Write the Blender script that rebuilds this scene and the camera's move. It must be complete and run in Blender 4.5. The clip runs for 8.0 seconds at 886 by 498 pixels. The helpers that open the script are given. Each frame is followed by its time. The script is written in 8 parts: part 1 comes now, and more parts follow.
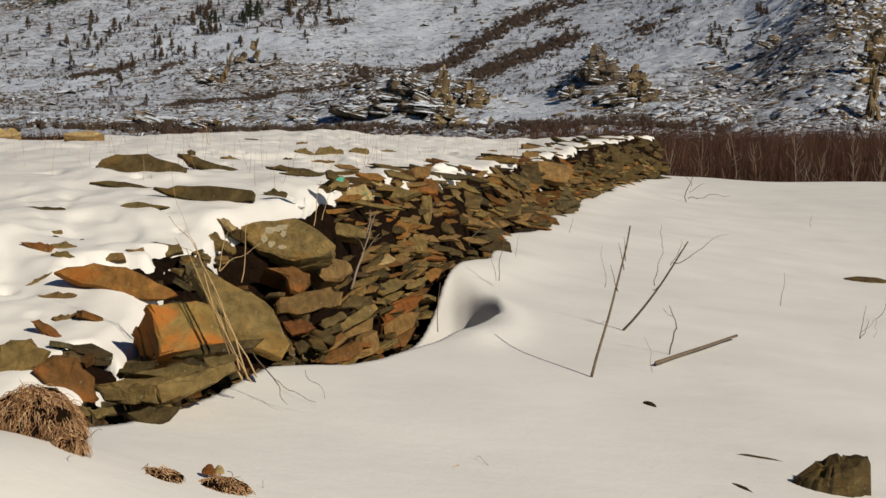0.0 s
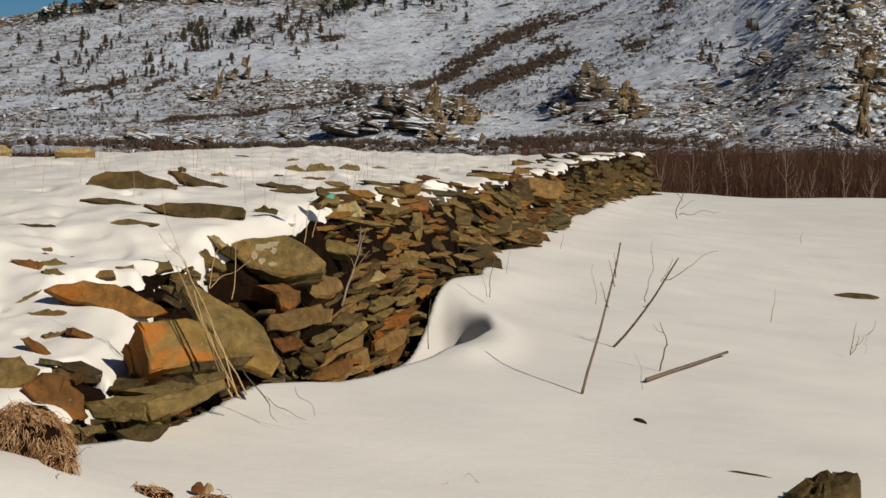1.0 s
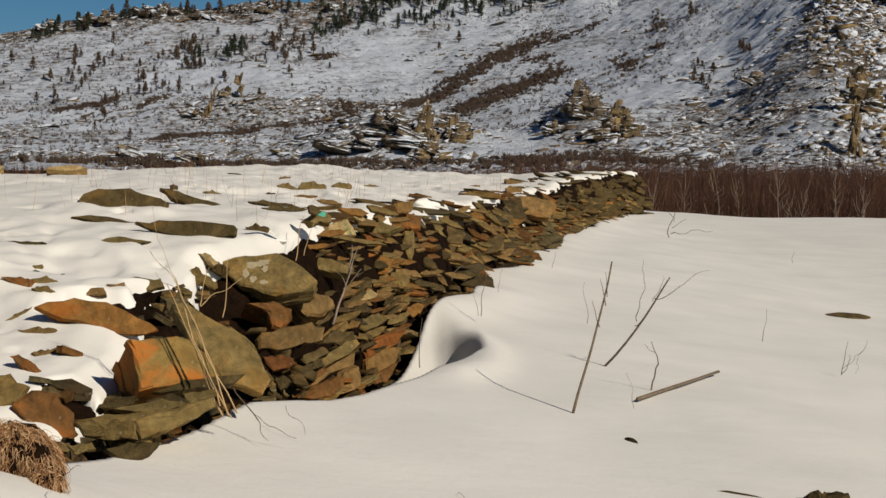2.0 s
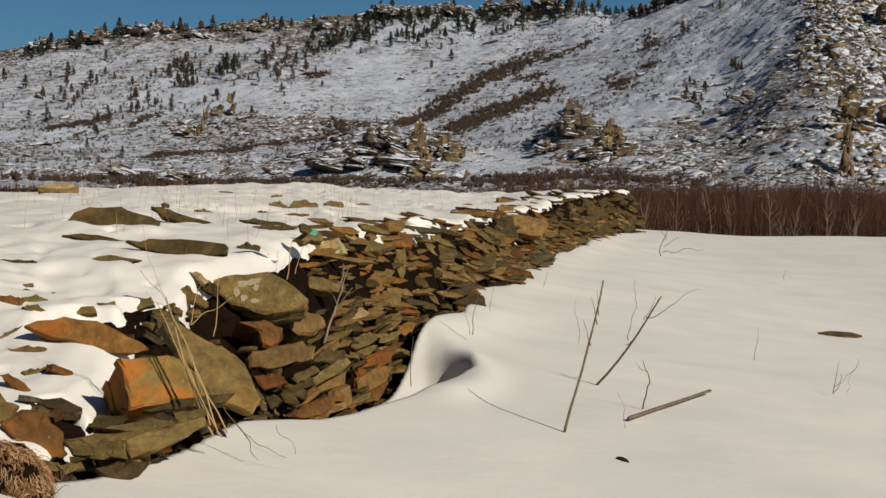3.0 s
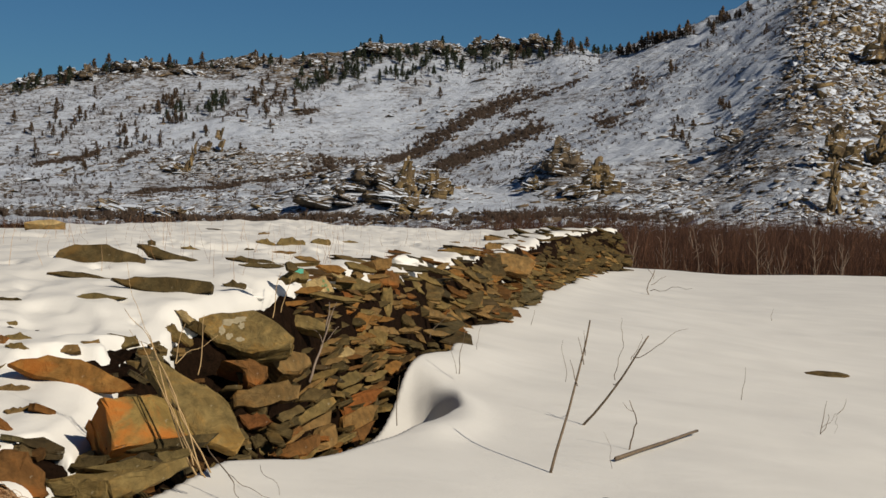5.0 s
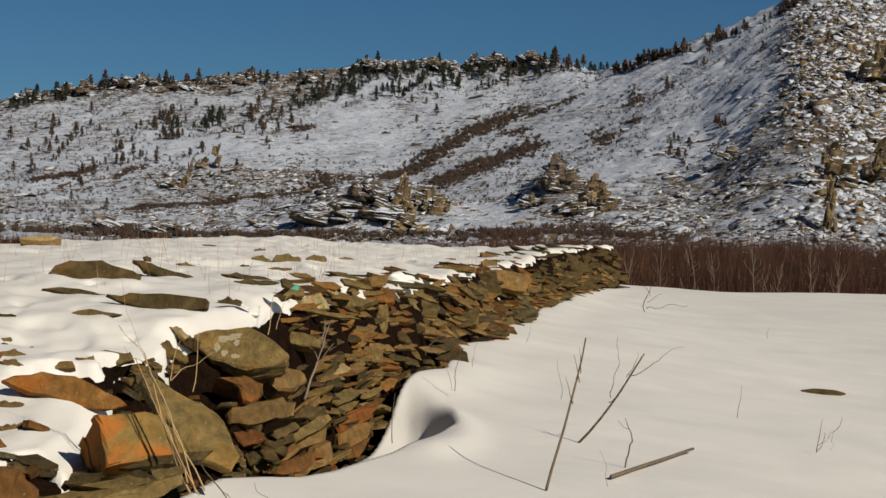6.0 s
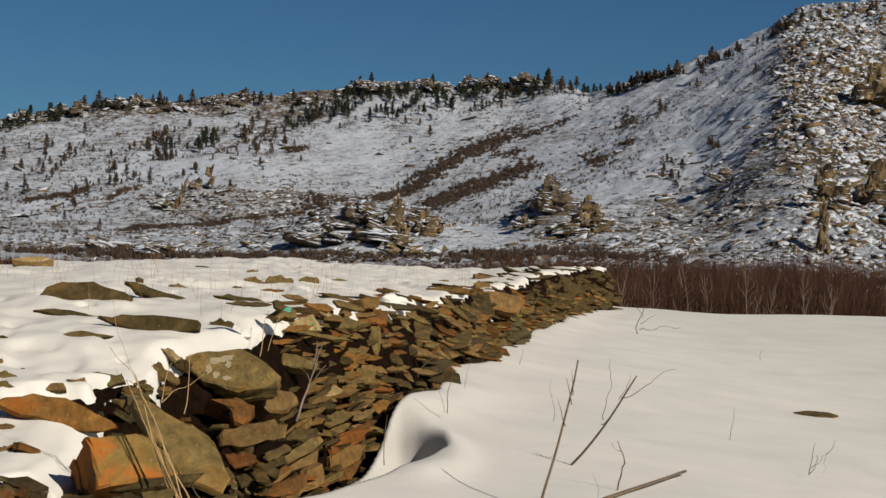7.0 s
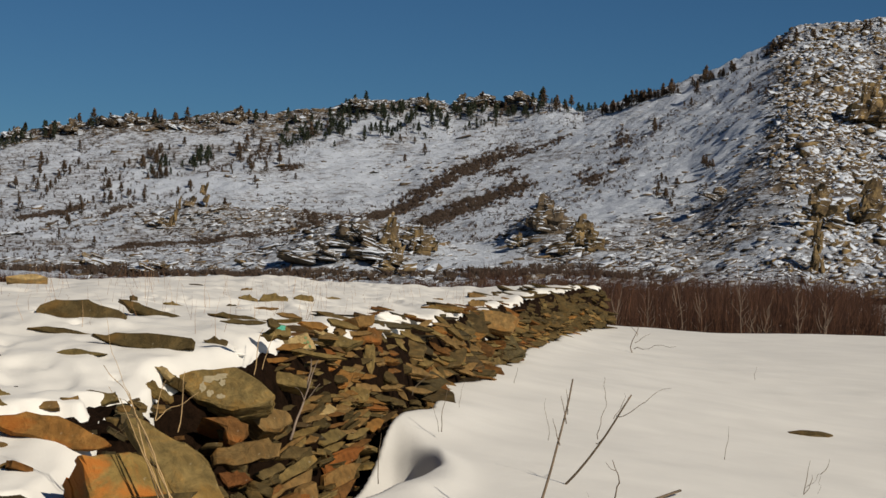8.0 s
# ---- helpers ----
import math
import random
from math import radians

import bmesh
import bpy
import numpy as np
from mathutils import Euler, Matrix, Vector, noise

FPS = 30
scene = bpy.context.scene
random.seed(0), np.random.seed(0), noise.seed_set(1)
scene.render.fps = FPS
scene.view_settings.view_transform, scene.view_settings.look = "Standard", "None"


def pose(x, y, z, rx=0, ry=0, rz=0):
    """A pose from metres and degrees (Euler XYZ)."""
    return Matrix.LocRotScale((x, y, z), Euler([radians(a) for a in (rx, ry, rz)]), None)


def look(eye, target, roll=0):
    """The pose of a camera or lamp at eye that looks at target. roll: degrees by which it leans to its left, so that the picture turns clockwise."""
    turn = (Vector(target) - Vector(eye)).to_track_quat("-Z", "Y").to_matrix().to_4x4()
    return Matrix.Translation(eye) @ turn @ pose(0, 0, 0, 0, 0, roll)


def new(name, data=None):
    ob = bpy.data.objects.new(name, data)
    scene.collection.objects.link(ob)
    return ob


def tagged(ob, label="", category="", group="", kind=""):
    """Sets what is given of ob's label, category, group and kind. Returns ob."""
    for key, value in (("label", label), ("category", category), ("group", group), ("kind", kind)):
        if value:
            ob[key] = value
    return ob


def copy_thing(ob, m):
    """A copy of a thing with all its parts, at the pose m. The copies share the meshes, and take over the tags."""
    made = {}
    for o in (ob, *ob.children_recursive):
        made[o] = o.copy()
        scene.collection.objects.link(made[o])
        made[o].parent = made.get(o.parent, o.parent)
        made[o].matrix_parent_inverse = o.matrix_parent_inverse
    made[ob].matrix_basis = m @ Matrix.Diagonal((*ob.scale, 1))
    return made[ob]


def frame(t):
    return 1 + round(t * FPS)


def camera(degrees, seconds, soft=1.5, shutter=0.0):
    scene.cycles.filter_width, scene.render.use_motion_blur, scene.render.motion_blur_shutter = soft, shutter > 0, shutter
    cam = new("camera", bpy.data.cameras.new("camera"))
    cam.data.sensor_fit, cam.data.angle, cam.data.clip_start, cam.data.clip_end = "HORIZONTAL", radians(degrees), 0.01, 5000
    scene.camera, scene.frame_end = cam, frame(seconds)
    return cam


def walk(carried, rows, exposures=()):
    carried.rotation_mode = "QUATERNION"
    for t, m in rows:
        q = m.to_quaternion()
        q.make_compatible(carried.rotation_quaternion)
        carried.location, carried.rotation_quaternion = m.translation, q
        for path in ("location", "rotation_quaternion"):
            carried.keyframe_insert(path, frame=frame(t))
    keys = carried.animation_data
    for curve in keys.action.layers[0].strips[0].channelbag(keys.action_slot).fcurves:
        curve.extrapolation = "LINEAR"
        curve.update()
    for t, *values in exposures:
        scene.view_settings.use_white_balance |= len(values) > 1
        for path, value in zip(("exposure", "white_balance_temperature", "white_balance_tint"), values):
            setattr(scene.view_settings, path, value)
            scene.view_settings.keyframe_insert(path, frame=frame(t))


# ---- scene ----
cam = camera(28.7, 8.0, soft=1.5)
PATH = [
    (0, (0.0000, 0.0000, 1.5000), (0.0000, 9.9704, 0.7311), 0.500),
    (0.5, (0.0032, -0.0017, 1.5025), (0.0231, 9.9723, 0.7818), 0.537),
    (1, (0.0057, -0.0004, 1.5027), (0.0546, 9.9768, 0.8287), 0.475),
    (1.5, (0.0067, 0.0001, 1.5034), (0.0783, 9.9805, 0.8818), 0.592),
    (3, (0.0151, 0.0105, 1.5066), (0.1517, 9.9988, 1.0444), 0.717),
    (3.5, (0.0173, 0.0111, 1.5088), (0.1787, 10.0015, 1.1017), 0.762),
    (4, (0.0218, 0.0306, 1.5125), (0.2020, 10.0230, 1.1662), 0.802),
    (4.5, (0.0228, 0.0366, 1.5139), (0.2157, 10.0305, 1.2208), 0.882),
    (6, (0.0263, 0.0526, 1.5180), (0.2496, 10.0490, 1.3681), 1.100),
    (6.5, (0.0290, 0.0550, 1.5205), (0.2691, 10.0517, 1.4289), 1.148),
    (7, (0.0320, 0.0583, 1.5216), (0.2916, 10.0549, 1.4954), 1.189),
    (7.5, (0.0305, 0.0634, 1.5224), (0.3064, 10.0595, 1.5514), 1.373),
    (8, (0.0305, 0.0698, 1.5212), (0.3198, 10.0653, 1.6024), 1.304),
]
walk(cam, [(t, look(eye, target, roll)) for t, eye, target, roll in PATH])

# ---- light: a clear winter day, low sun behind the right shoulder ----
SUN_ELEV, SUN_TURN = 34.5, 45.0          # degrees up; degrees to the right of straight behind
world = bpy.data.worlds.new("winter_sky")
scene.world = world
world.use_nodes = True
wn = world.node_tree.nodes
sky = wn.new("ShaderNodeTexSky")
sky.sky_type = 'NISHITA'
sky.sun_disc = False
sky.sun_elevation = radians(SUN_ELEV)
sky.sun_rotation = radians(180 - SUN_TURN)
sky.altitude = 2000
sky.air_density, sky.dust_density, sky.ozone_density = 1.0, 0.0, 2.0
wn["Background"].inputs["Strength"].default_value = 0.034
deep = wn.new("ShaderNodeMix")              # the clear, dry mountain air: a deeper blue
deep.data_type, deep.blend_type = 'RGBA', 'MULTIPLY'
deep.inputs[0].default_value = 1.0
deep.inputs[7].default_value = (0.44, 0.80, 1.08, 1)
world.node_tree.links.new(sky.outputs[0], deep.inputs[6])
world.node_tree.links.new(deep.outputs[2], wn["Background"].inputs["Color"])

sun_data = bpy.data.lights.new("sun", 'SUN')
sun_data.energy, sun_data.angle, sun_data.color = 4.6, radians(0.53), (1.0, 0.89, 0.74)
sun = new("sun", sun_data)
_az = radians(SUN_TURN)
sun_way = Vector((math.sin(_az) * math.cos(radians(SUN_ELEV)), -math.cos(_az) * math.cos(radians(SUN_ELEV)), math.sin(radians(SUN_ELEV))))
sun.matrix_world = look(sun_way * 60, (0, 0, 0))
scene.view_settings.exposure = 0.0

# ---- materials ----
def mat_new(name, rough=0.8, spec=0.3):
    m = bpy.data.materials.new(name)
    m.use_nodes = True
    nt = m.node_tree
    b = nt.nodes["Principled BSDF"]
    b.inputs["Roughness"].default_value = rough
    b.inputs["Specular IOR Level"].default_value = spec
    return m, nt, b


def node(nt, kind, **sets):
    n = nt.nodes.new(kind)
    for k, v in sets.items():
        if k in n.inputs:
            n.inputs[k].default_value = v
    return n


def noise_tex(nt, scale, detail=6.0, rough=0.6, coord="Object", stretch=None, distortion=0.0):
    c = nt.nodes.new("ShaderNodeTexCoord")
    n = node(nt, "ShaderNodeTexNoise", Scale=scale, Detail=detail, Roughness=rough, Distortion=distortion)
    out = c.outputs[coord]
    if stretch:
        mp = nt.nodes.new("ShaderNodeMapping")
        mp.inputs["Scale"].default_value = stretch
        nt.links.new(out, mp.inputs["Vector"])
        out = mp.outputs[0]
    nt.links.new(out, n.inputs["Vector"])
    return n


def ramp(nt, src, stops):
    r = nt.nodes.new("ShaderNodeValToRGB")
    els = r.color_ramp.elements
    while len(els) < len(stops):
        els.new(0.5)
    for e, (p, c) in zip(els, stops):
        e.position = p
        e.color = (*c, 1) if len(c) == 3 else (c[0], c[0], c[0], 1)
    nt.links.new(src, r.inputs[0])
    return r


def mix(nt, fac, a, b, blend='MIX'):
    n = nt.nodes.new("ShaderNodeMix")
    n.data_type, n.blend_type = 'RGBA', blend
    for sock, v in ((n.inputs[0], fac), (n.inputs[6], a), (n.inputs[7], b)):
        if isinstance(v, bpy.types.NodeSocket):
            nt.links.new(v, sock)
        elif isinstance(v, (int, float)):
            sock.default_value = v
        else:
            sock.default_value = (*v, 1)
    return n.outputs[2]


def bump(nt, b, src, strength, dist):
    n = node(nt, "ShaderNodeBump", Strength=strength, Distance=dist)
    nt.links.new(src, n.inputs["Height"])
    old = b.inputs["Normal"].links
    if old:
        nt.links.new(old[0].from_socket, n.inputs["Normal"])
    nt.links.new(n.outputs[0], b.inputs["Normal"])


# wind-packed snow with grains and soft ripples
SNOW, nt, b = mat_new("snow", 0.55, 0.25)
big = noise_tex(nt, 0.9, 5, 0.55)
nt.links.new(ramp(nt, big.outputs[0], [(0.3, (0.665, 0.655, 0.61)), (0.7, (0.735, 0.725, 0.675))]).outputs[0], b.inputs["Base Color"])
bump(nt, b, noise_tex(nt, 2.2, 6, 0.6).outputs[0], 0.22, 0.05)
bump(nt, b, noise_tex(nt, 55, 4, 0.75).outputs[0], 0.22, 0.006)


def rock_mat(name, tones, rust, rust_at=0.62, grain=1.0):
    """Slate: tone by piece, bedding streaks, rust stains, pits."""
    m, nt, b = mat_new(name, 0.8, 0.08)
    info = nt.nodes.new("ShaderNodeObjectInfo")
    isl = nt.nodes.new("ShaderNodeNewGeometry")
    add = node(nt, "ShaderNodeMath")
    add.operation = 'ADD'
    nt.links.new(info.outputs["Random"], add.inputs[0])
    nt.links.new(isl.outputs["Random Per Island"], add.inputs[1])
    frac = node(nt, "ShaderNodeMath")
    frac.operation = 'FRACT'
    nt.links.new(add.outputs[0], frac.inputs[0])
    base = ramp(nt, frac.outputs[0], [(p, (c[0] * 0.80, c[1] * 0.76, c[2] * 0.71)) for p, c in tones])
    base.color_ramp.interpolation = 'LINEAR'
    streak = noise_tex(nt, 9.0 * grain, 8, 0.66, stretch=(1, 1, 2.4), distortion=0.5)
    tone = mix(nt, 0.75, base.outputs[0], ramp(nt, streak.outputs[0], [(0.28, (0.25,)), (0.50, (0.95,)), (0.70, (1.65,))]).outputs[0], 'MULTIPLY')
    tint = noise_tex(nt, 3.2 * grain, 6, 0.7, distortion=1.2)
    tone = mix(nt, 1.0, tone, ramp(nt, tint.outputs[0], [(0.36, (0.72, 0.74, 0.72)), (0.50, (1.0, 0.97, 0.90)), (0.64, (1.34, 1.08, 0.74))]).outputs[0], 'MULTIPLY')
    stain = noise_tex(nt, 4.5 * grain, 7, 0.62, distortion=0.6)
    shift = node(nt, "ShaderNodeMath")
    shift.operation = 'MULTIPLY_ADD'
    nt.links.new(frac.outputs[0], shift.inputs[0])
    shift.inputs[1].default_value = 0.16
    nt.links.new(stain.outputs[0], shift.inputs[2])
    r = ramp(nt, shift.outputs[0], [(rust_at, (0.0,)), (rust_at + 0.12, (0.85,))])
    tone = mix(nt, r.outputs[0], tone, tuple(v * 0.72 for v in rust))
    lich = noise_tex(nt, 26 * grain, 4, 0.6)
    tone = mix(nt, ramp(nt, lich.outputs[0], [(0.66, (0.0,)), (0.74, (0.45,))]).outputs[0], tone, (0.36, 0.33, 0.24))
    nt.links.new(tone, b.inputs["Base Color"])
    bump(nt, b, streak.outputs[0], 0.7, 0.04)
    bump(nt, b, noise_tex(nt, 60 * grain, 5, 0.7).outputs[0], 0.45, 0.008)
    return m


TONES = [(0.0, (0.045, 0.034, 0.02)), (0.10, (0.12, 0.10, 0.055)), (0.22, (0.26, 0.19, 0.08)), (0.34, (0.055, 0.046, 0.03)), (0.46, (0.19, 0.165, 0.09)),
         (0.58, (0.34, 0.21, 0.075)), (0.66, (0.07, 0.05, 0.026)), (0.78, (0.24, 0.115, 0.036)), (0.88, (0.10, 0.088, 0.055)), (1.0, (0.38, 0.25, 0.10))]
ROCK = rock_mat("slate", [(p, tuple(v * 0.8 for v in c)) for p, c in TONES], (0.24, 0.115, 0.04), 0.68)
OLIVE = rock_mat("olive_slate", [(0.0, (0.17, 0.135, 0.060)), (0.5, (0.235, 0.18, 0.078)), (1.0, (0.20, 0.145, 0.058))], (0.26, 0.12, 0.035), 0.72)
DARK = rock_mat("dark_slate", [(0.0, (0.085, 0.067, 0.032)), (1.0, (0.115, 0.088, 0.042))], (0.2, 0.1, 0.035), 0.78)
RUST = rock_mat("rust_slate", [(0.0, (0.24, 0.135, 0.046)), (1.0, (0.30, 0.16, 0.05))], (0.34, 0.115, 0.022), 0.60)
OLIVE_RUST = rock_mat("stained_olive_slate", [(0.0, (0.27, 0.20, 0.075)), (1.0, (0.28, 0.205, 0.075))], (0.52, 0.17, 0.03), 0.605, 0.8)
OLIVE_PALE = rock_mat("lichened_olive_slate", [(0.0, (0.22, 0.17, 0.075)), (1.0, (0.23, 0.175, 0.075))], (0.30, 0.26, 0.16), 0.74, 1.4)
RUST_DARK = rock_mat("brown_slate", [(0.0, (0.17, 0.09, 0.034)), (1.0, (0.20, 0.105, 0.04))], (0.34, 0.125, 0.03), 0.58)
RUST_HOT = rock_mat("orange_slate", [(0.0, (0.17, 0.075, 0.028)), (1.0, (0.25, 0.10, 0.03))], (0.36, 0.12, 0.025), 0.62)
SANDY = rock_mat("tan_slate", [(0.0, (0.19, 0.13, 0.058)), (0.5, (0.28, 0.19, 0.085)), (1.0, (0.22, 0.135, 0.052))], (0.26, 0.125, 0.038), 0.68)
SAND = rock_mat("sandstone", [(0.0, (0.42, 0.33, 0.17)), (1.0, (0.46, 0.36, 0.19))], (0.4, 0.27, 0.12), 0.78)

# frozen earth between the stones, its colour blackened to paint the shade of the gaps
SHADED_SOIL, nt, b = mat_new("earth", 0.95, 0.02)
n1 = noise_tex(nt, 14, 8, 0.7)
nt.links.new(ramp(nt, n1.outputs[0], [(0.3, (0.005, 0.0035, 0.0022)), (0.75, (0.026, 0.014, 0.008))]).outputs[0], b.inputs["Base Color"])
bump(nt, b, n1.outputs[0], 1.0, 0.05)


def plain_mat(name, lo, hi, scale=20.0, rough=0.8, bump_by=0.0, stretch=None):
    m, nt, b = mat_new(name, rough, 0.2)
    n = noise_tex(nt, scale, 5, 0.6, stretch=stretch)
    nt.links.new(ramp(nt, n.outputs[0], [(0.3, lo), (0.7, hi)]).outputs[0], b.inputs["Base Color"])
    if bump_by:
        bump(nt, b, n.outputs[0], 0.6, bump_by)
    return m


def leaf_mat(name, stops, rough=0.85):
    """Tone by blade."""
    m, nt, b = mat_new(name, rough, 0.15)
    g = nt.nodes.new("ShaderNodeNewGeometry")
    r = ramp(nt, g.outputs["Random Per Island"], stops)
    nt.links.new(r.outputs[0], b.inputs["Base Color"])
    return m


STRAW = leaf_mat("straw", [(0.0, (0.34, 0.22, 0.10)), (1.0, (0.50, 0.36, 0.19))])
TWIG = plain_mat("twig_bark", (0.085, 0.065, 0.045), (0.20, 0.15, 0.10), 40, stretch=(1, 1, 0.2))
SEDGE = leaf_mat("dead_sedge", [(0.0, (0.11, 0.05, 0.02)), (0.5, (0.29, 0.155, 0.07)), (1.0, (0.50, 0.34, 0.19))])
WILLOW = leaf_mat("willow_stems", [(0.0, (0.014, 0.007, 0.005)), (0.6, (0.040, 0.018, 0.011)), (1.0, (0.12, 0.060, 0.034))])
BIRCH = plain_mat("pale_bark", (0.13, 0.095, 0.07), (0.27, 0.21, 0.16), 6)
NEEDLE = leaf_mat("pine_needles", [(0.0, (0.020, 0.027, 0.016)), (1.0, (0.044, 0.053, 0.032))])
BARK = plain_mat("pine_bark", (0.06, 0.04, 0.025), (0.12, 0.08, 0.05), 3)

# hillside: patchy snow over dry grass, stones and dwarf scrub
HILL, nt, b = mat_new("snowy_hillside", 0.85, 0.1)
n_big = noise_tex(nt, 0.035, 5, 0.6)
n_mid = noise_tex(nt, 0.55, 9, 0.78)
strata = nt.nodes.new("ShaderNodeMapping")               # beds that dip gently across the slope
strata.inputs["Rotation"].default_value = (0, radians(9), 0)
strata.inputs["Scale"].default_value = (0.16, 0.10, 1.0)
at = nt.nodes.new("ShaderNodeTexCoord")
nt.links.new(at.outputs["Object"], strata.inputs["Vector"])
n_bed = node(nt, "ShaderNodeTexNoise", Scale=0.9, Detail=7.0, Roughness=0.66, Distortion=0.5)
nt.links.new(strata.outputs[0], n_bed.inputs["Vector"])


def sum_of(nt, a, by, c):
    """a * by + c"""
    n = node(nt, "ShaderNodeMath")
    n.operation = 'MULTIPLY_ADD'
    nt.links.new(a, n.inputs[0])
    n.inputs[1].default_value = by
    if isinstance(c, bpy.types.NodeSocket):
        nt.links.new(c, n.inputs[2])
    else:
        n.inputs[2].default_value = c
    return n.outputs[0]


drift = nt.nodes.new("ShaderNodeAttribute")
drift.attribute_name = "drift"
snowed = sum_of(nt, n_mid.outputs[0], 0.65, drift.outputs["Fac"])
snowed = sum_of(nt, n_bed.outputs[0], 0.5, snowed)
snowed = sum_of(nt, n_big.outputs[0], 0.35, snowed)
cover = ramp(nt, snowed, [(0.615, (0.0,)), (0.685, (0.5,)), (0.765, (1.0,))])
n2 = noise_tex(nt, 0.22, 6, 0.65)
stone_c = ramp(nt, n2.outputs[0], [(0.30, (0.05, 0.036, 0.027)), (0.52, (0.095, 0.075, 0.055)), (0.72, (0.20, 0.145, 0.085))])
# snow colour holds the blue of distant air and shade, painted in
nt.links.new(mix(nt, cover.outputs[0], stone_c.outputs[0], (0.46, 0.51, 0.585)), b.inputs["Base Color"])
bump(nt, b, n_mid.outputs[0], 0.8, 1.0)
bump(nt, b, n_bed.outputs[0], 0.7, 1.2)


def capped(name, tones, edge):
    """Rock whose level tops hold snow; the snow colour includes a blue distance haze."""
    m, nt, b = mat_new(name, 0.85, 0.1)
    geo = nt.nodes.new("ShaderNodeNewGeometry")
    sep = nt.nodes.new("ShaderNodeSeparateXYZ")
    nt.links.new(geo.outputs["True Normal"], sep.inputs[0])
    n1 = noise_tex(nt, 0.5, 6, 0.7, coord="Generated")
    pos = nt.nodes.new("ShaderNodeNewGeometry")
    nt.links.new(pos.outputs["Position"], n1.inputs["Vector"])
    wob = node(nt, "ShaderNodeMath")
    wob.operation = 'MULTIPLY_ADD'
    nt.links.new(n1.outputs[0], wob.inputs[0])
    wob.inputs[1].default_value = 0.6
    nt.links.new(sep.outputs["Z"], wob.inputs[2])
    cover = ramp(nt, wob.outputs[0], [(edge, (0.0,)), (min(1.0, edge + 0.06), (1.0,))])
    n2 = noise_tex(nt, 0.4, 7, 0.7)
    nt.links.new(pos.outputs["Position"], n2.inputs["Vector"])
    rk = ramp(nt, n2.outputs[0], tones)
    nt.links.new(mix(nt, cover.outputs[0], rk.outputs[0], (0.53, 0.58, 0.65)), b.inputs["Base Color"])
    bump(nt, b, n2.outputs[0], 0.8, 0.4)
    return m


LEDGE = capped("snowy_ledge", [(0.34, (0.035, 0.027, 0.021)), (0.5, (0.085, 0.066, 0.045)), (0.66, (0.19, 0.135, 0.075))], 0.86)
CRAGROCK = capped("crag_rock", [(0.34, (0.04, 0.03, 0.022)), (0.5, (0.12, 0.086, 0.046)), (0.68, (0.27, 0.19, 0.085))], 0.85)
SCRUB = leaf_mat("dark_scrub", [(0.0, (0.034, 0.025, 0.019)), (1.0, (0.075, 0.053, 0.040))])

LICHEN = plain_mat("pale_lichen", (0.25, 0.21, 0.125), (0.36, 0.31, 0.20), 60, 0.95, 0.002)
TEAL = plain_mat("teal_paint", (0.05, 0.24, 0.17), (0.10, 0.40, 0.28), 50, 0.6)
GREEN = plain_mat("green_paint", (0.06, 0.14, 0.05), (0.16, 0.22, 0.10), 60, 0.7)
# ---- tools ----
def lattice(ix, iy, seed):
    h = (ix.astype(np.int64) * 374761393 + iy.astype(np.int64) * 668265263 + seed * 974634777) & 0xFFFFFFFF
    h = ((h ^ (h >> 13)) * 1274126177) & 0xFFFFFFFF
    return ((h ^ (h >> 16)) & 0xFFFF) / 65535.0 * 2 - 1


def vnoise(x, y, seed=0):
    ix, iy = np.floor(x), np.floor(y)
    fx, fy = x - ix, y - iy
    fx, fy = fx * fx * fx * (fx * (fx * 6 - 15) + 10), fy * fy * fy * (fy * (fy * 6 - 15) + 10)
    a, b_ = lattice(ix, iy, seed), lattice(ix + 1, iy, seed)
    c, d = lattice(ix, iy + 1, seed), lattice(ix + 1, iy + 1, seed)
    return (a * (1 - fx) + b_ * fx) * (1 - fy) + (c * (1 - fx) + d * fx) * fy


def fbm(x, y, octaves=4, seed=0, gain=0.5):
    total, amp = 0.0, 1.0
    for o in range(octaves):
        ca, sa = math.cos(0.7 * o), math.sin(0.7 * o)
        total = total + amp * vnoise((x * ca - y * sa) * 2**o + 17.3 * o, (x * sa + y * ca) * 2**o - 9.1 * o, seed + o)
        amp *= gain
    return total


def step(v, lo, hi):
    t = np.clip((v - lo) / (hi - lo), 0, 1)
    return t * t * (3 - 2 * t)


def grid_mesh(name, xs, ys, zs, smooth=True):
    """A height sheet over the lines xs and ys."""
    nx, ny = len(xs), len(ys)
    co = np.empty((ny, nx, 3), np.float32)
    co[..., 0], co[..., 1], co[..., 2] = xs[None, :], ys[:, None], zs
    idx = np.arange(nx * ny).reshape(ny, nx)
    quads = np.stack([idx[:-1, :-1], idx[:-1, 1:], idx[1:, 1:], idx[1:, :-1]], -1).reshape(-1, 4)
    me = bpy.data.meshes.new(name)
    me.vertices.add(nx * ny)
    me.vertices.foreach_set("co", co.ravel())
    me.loops.add(quads.size)
    me.loops.foreach_set("vertex_index", quads.ravel().astype(np.int32))
    me.polygons.add(len(quads))
    me.polygons.foreach_set("loop_start", np.arange(0, quads.size, 4, dtype=np.int32))
    me.polygons.foreach_set("use_smooth", np.full(len(quads), smooth))
    me.update(calc_edges=True)
    return me


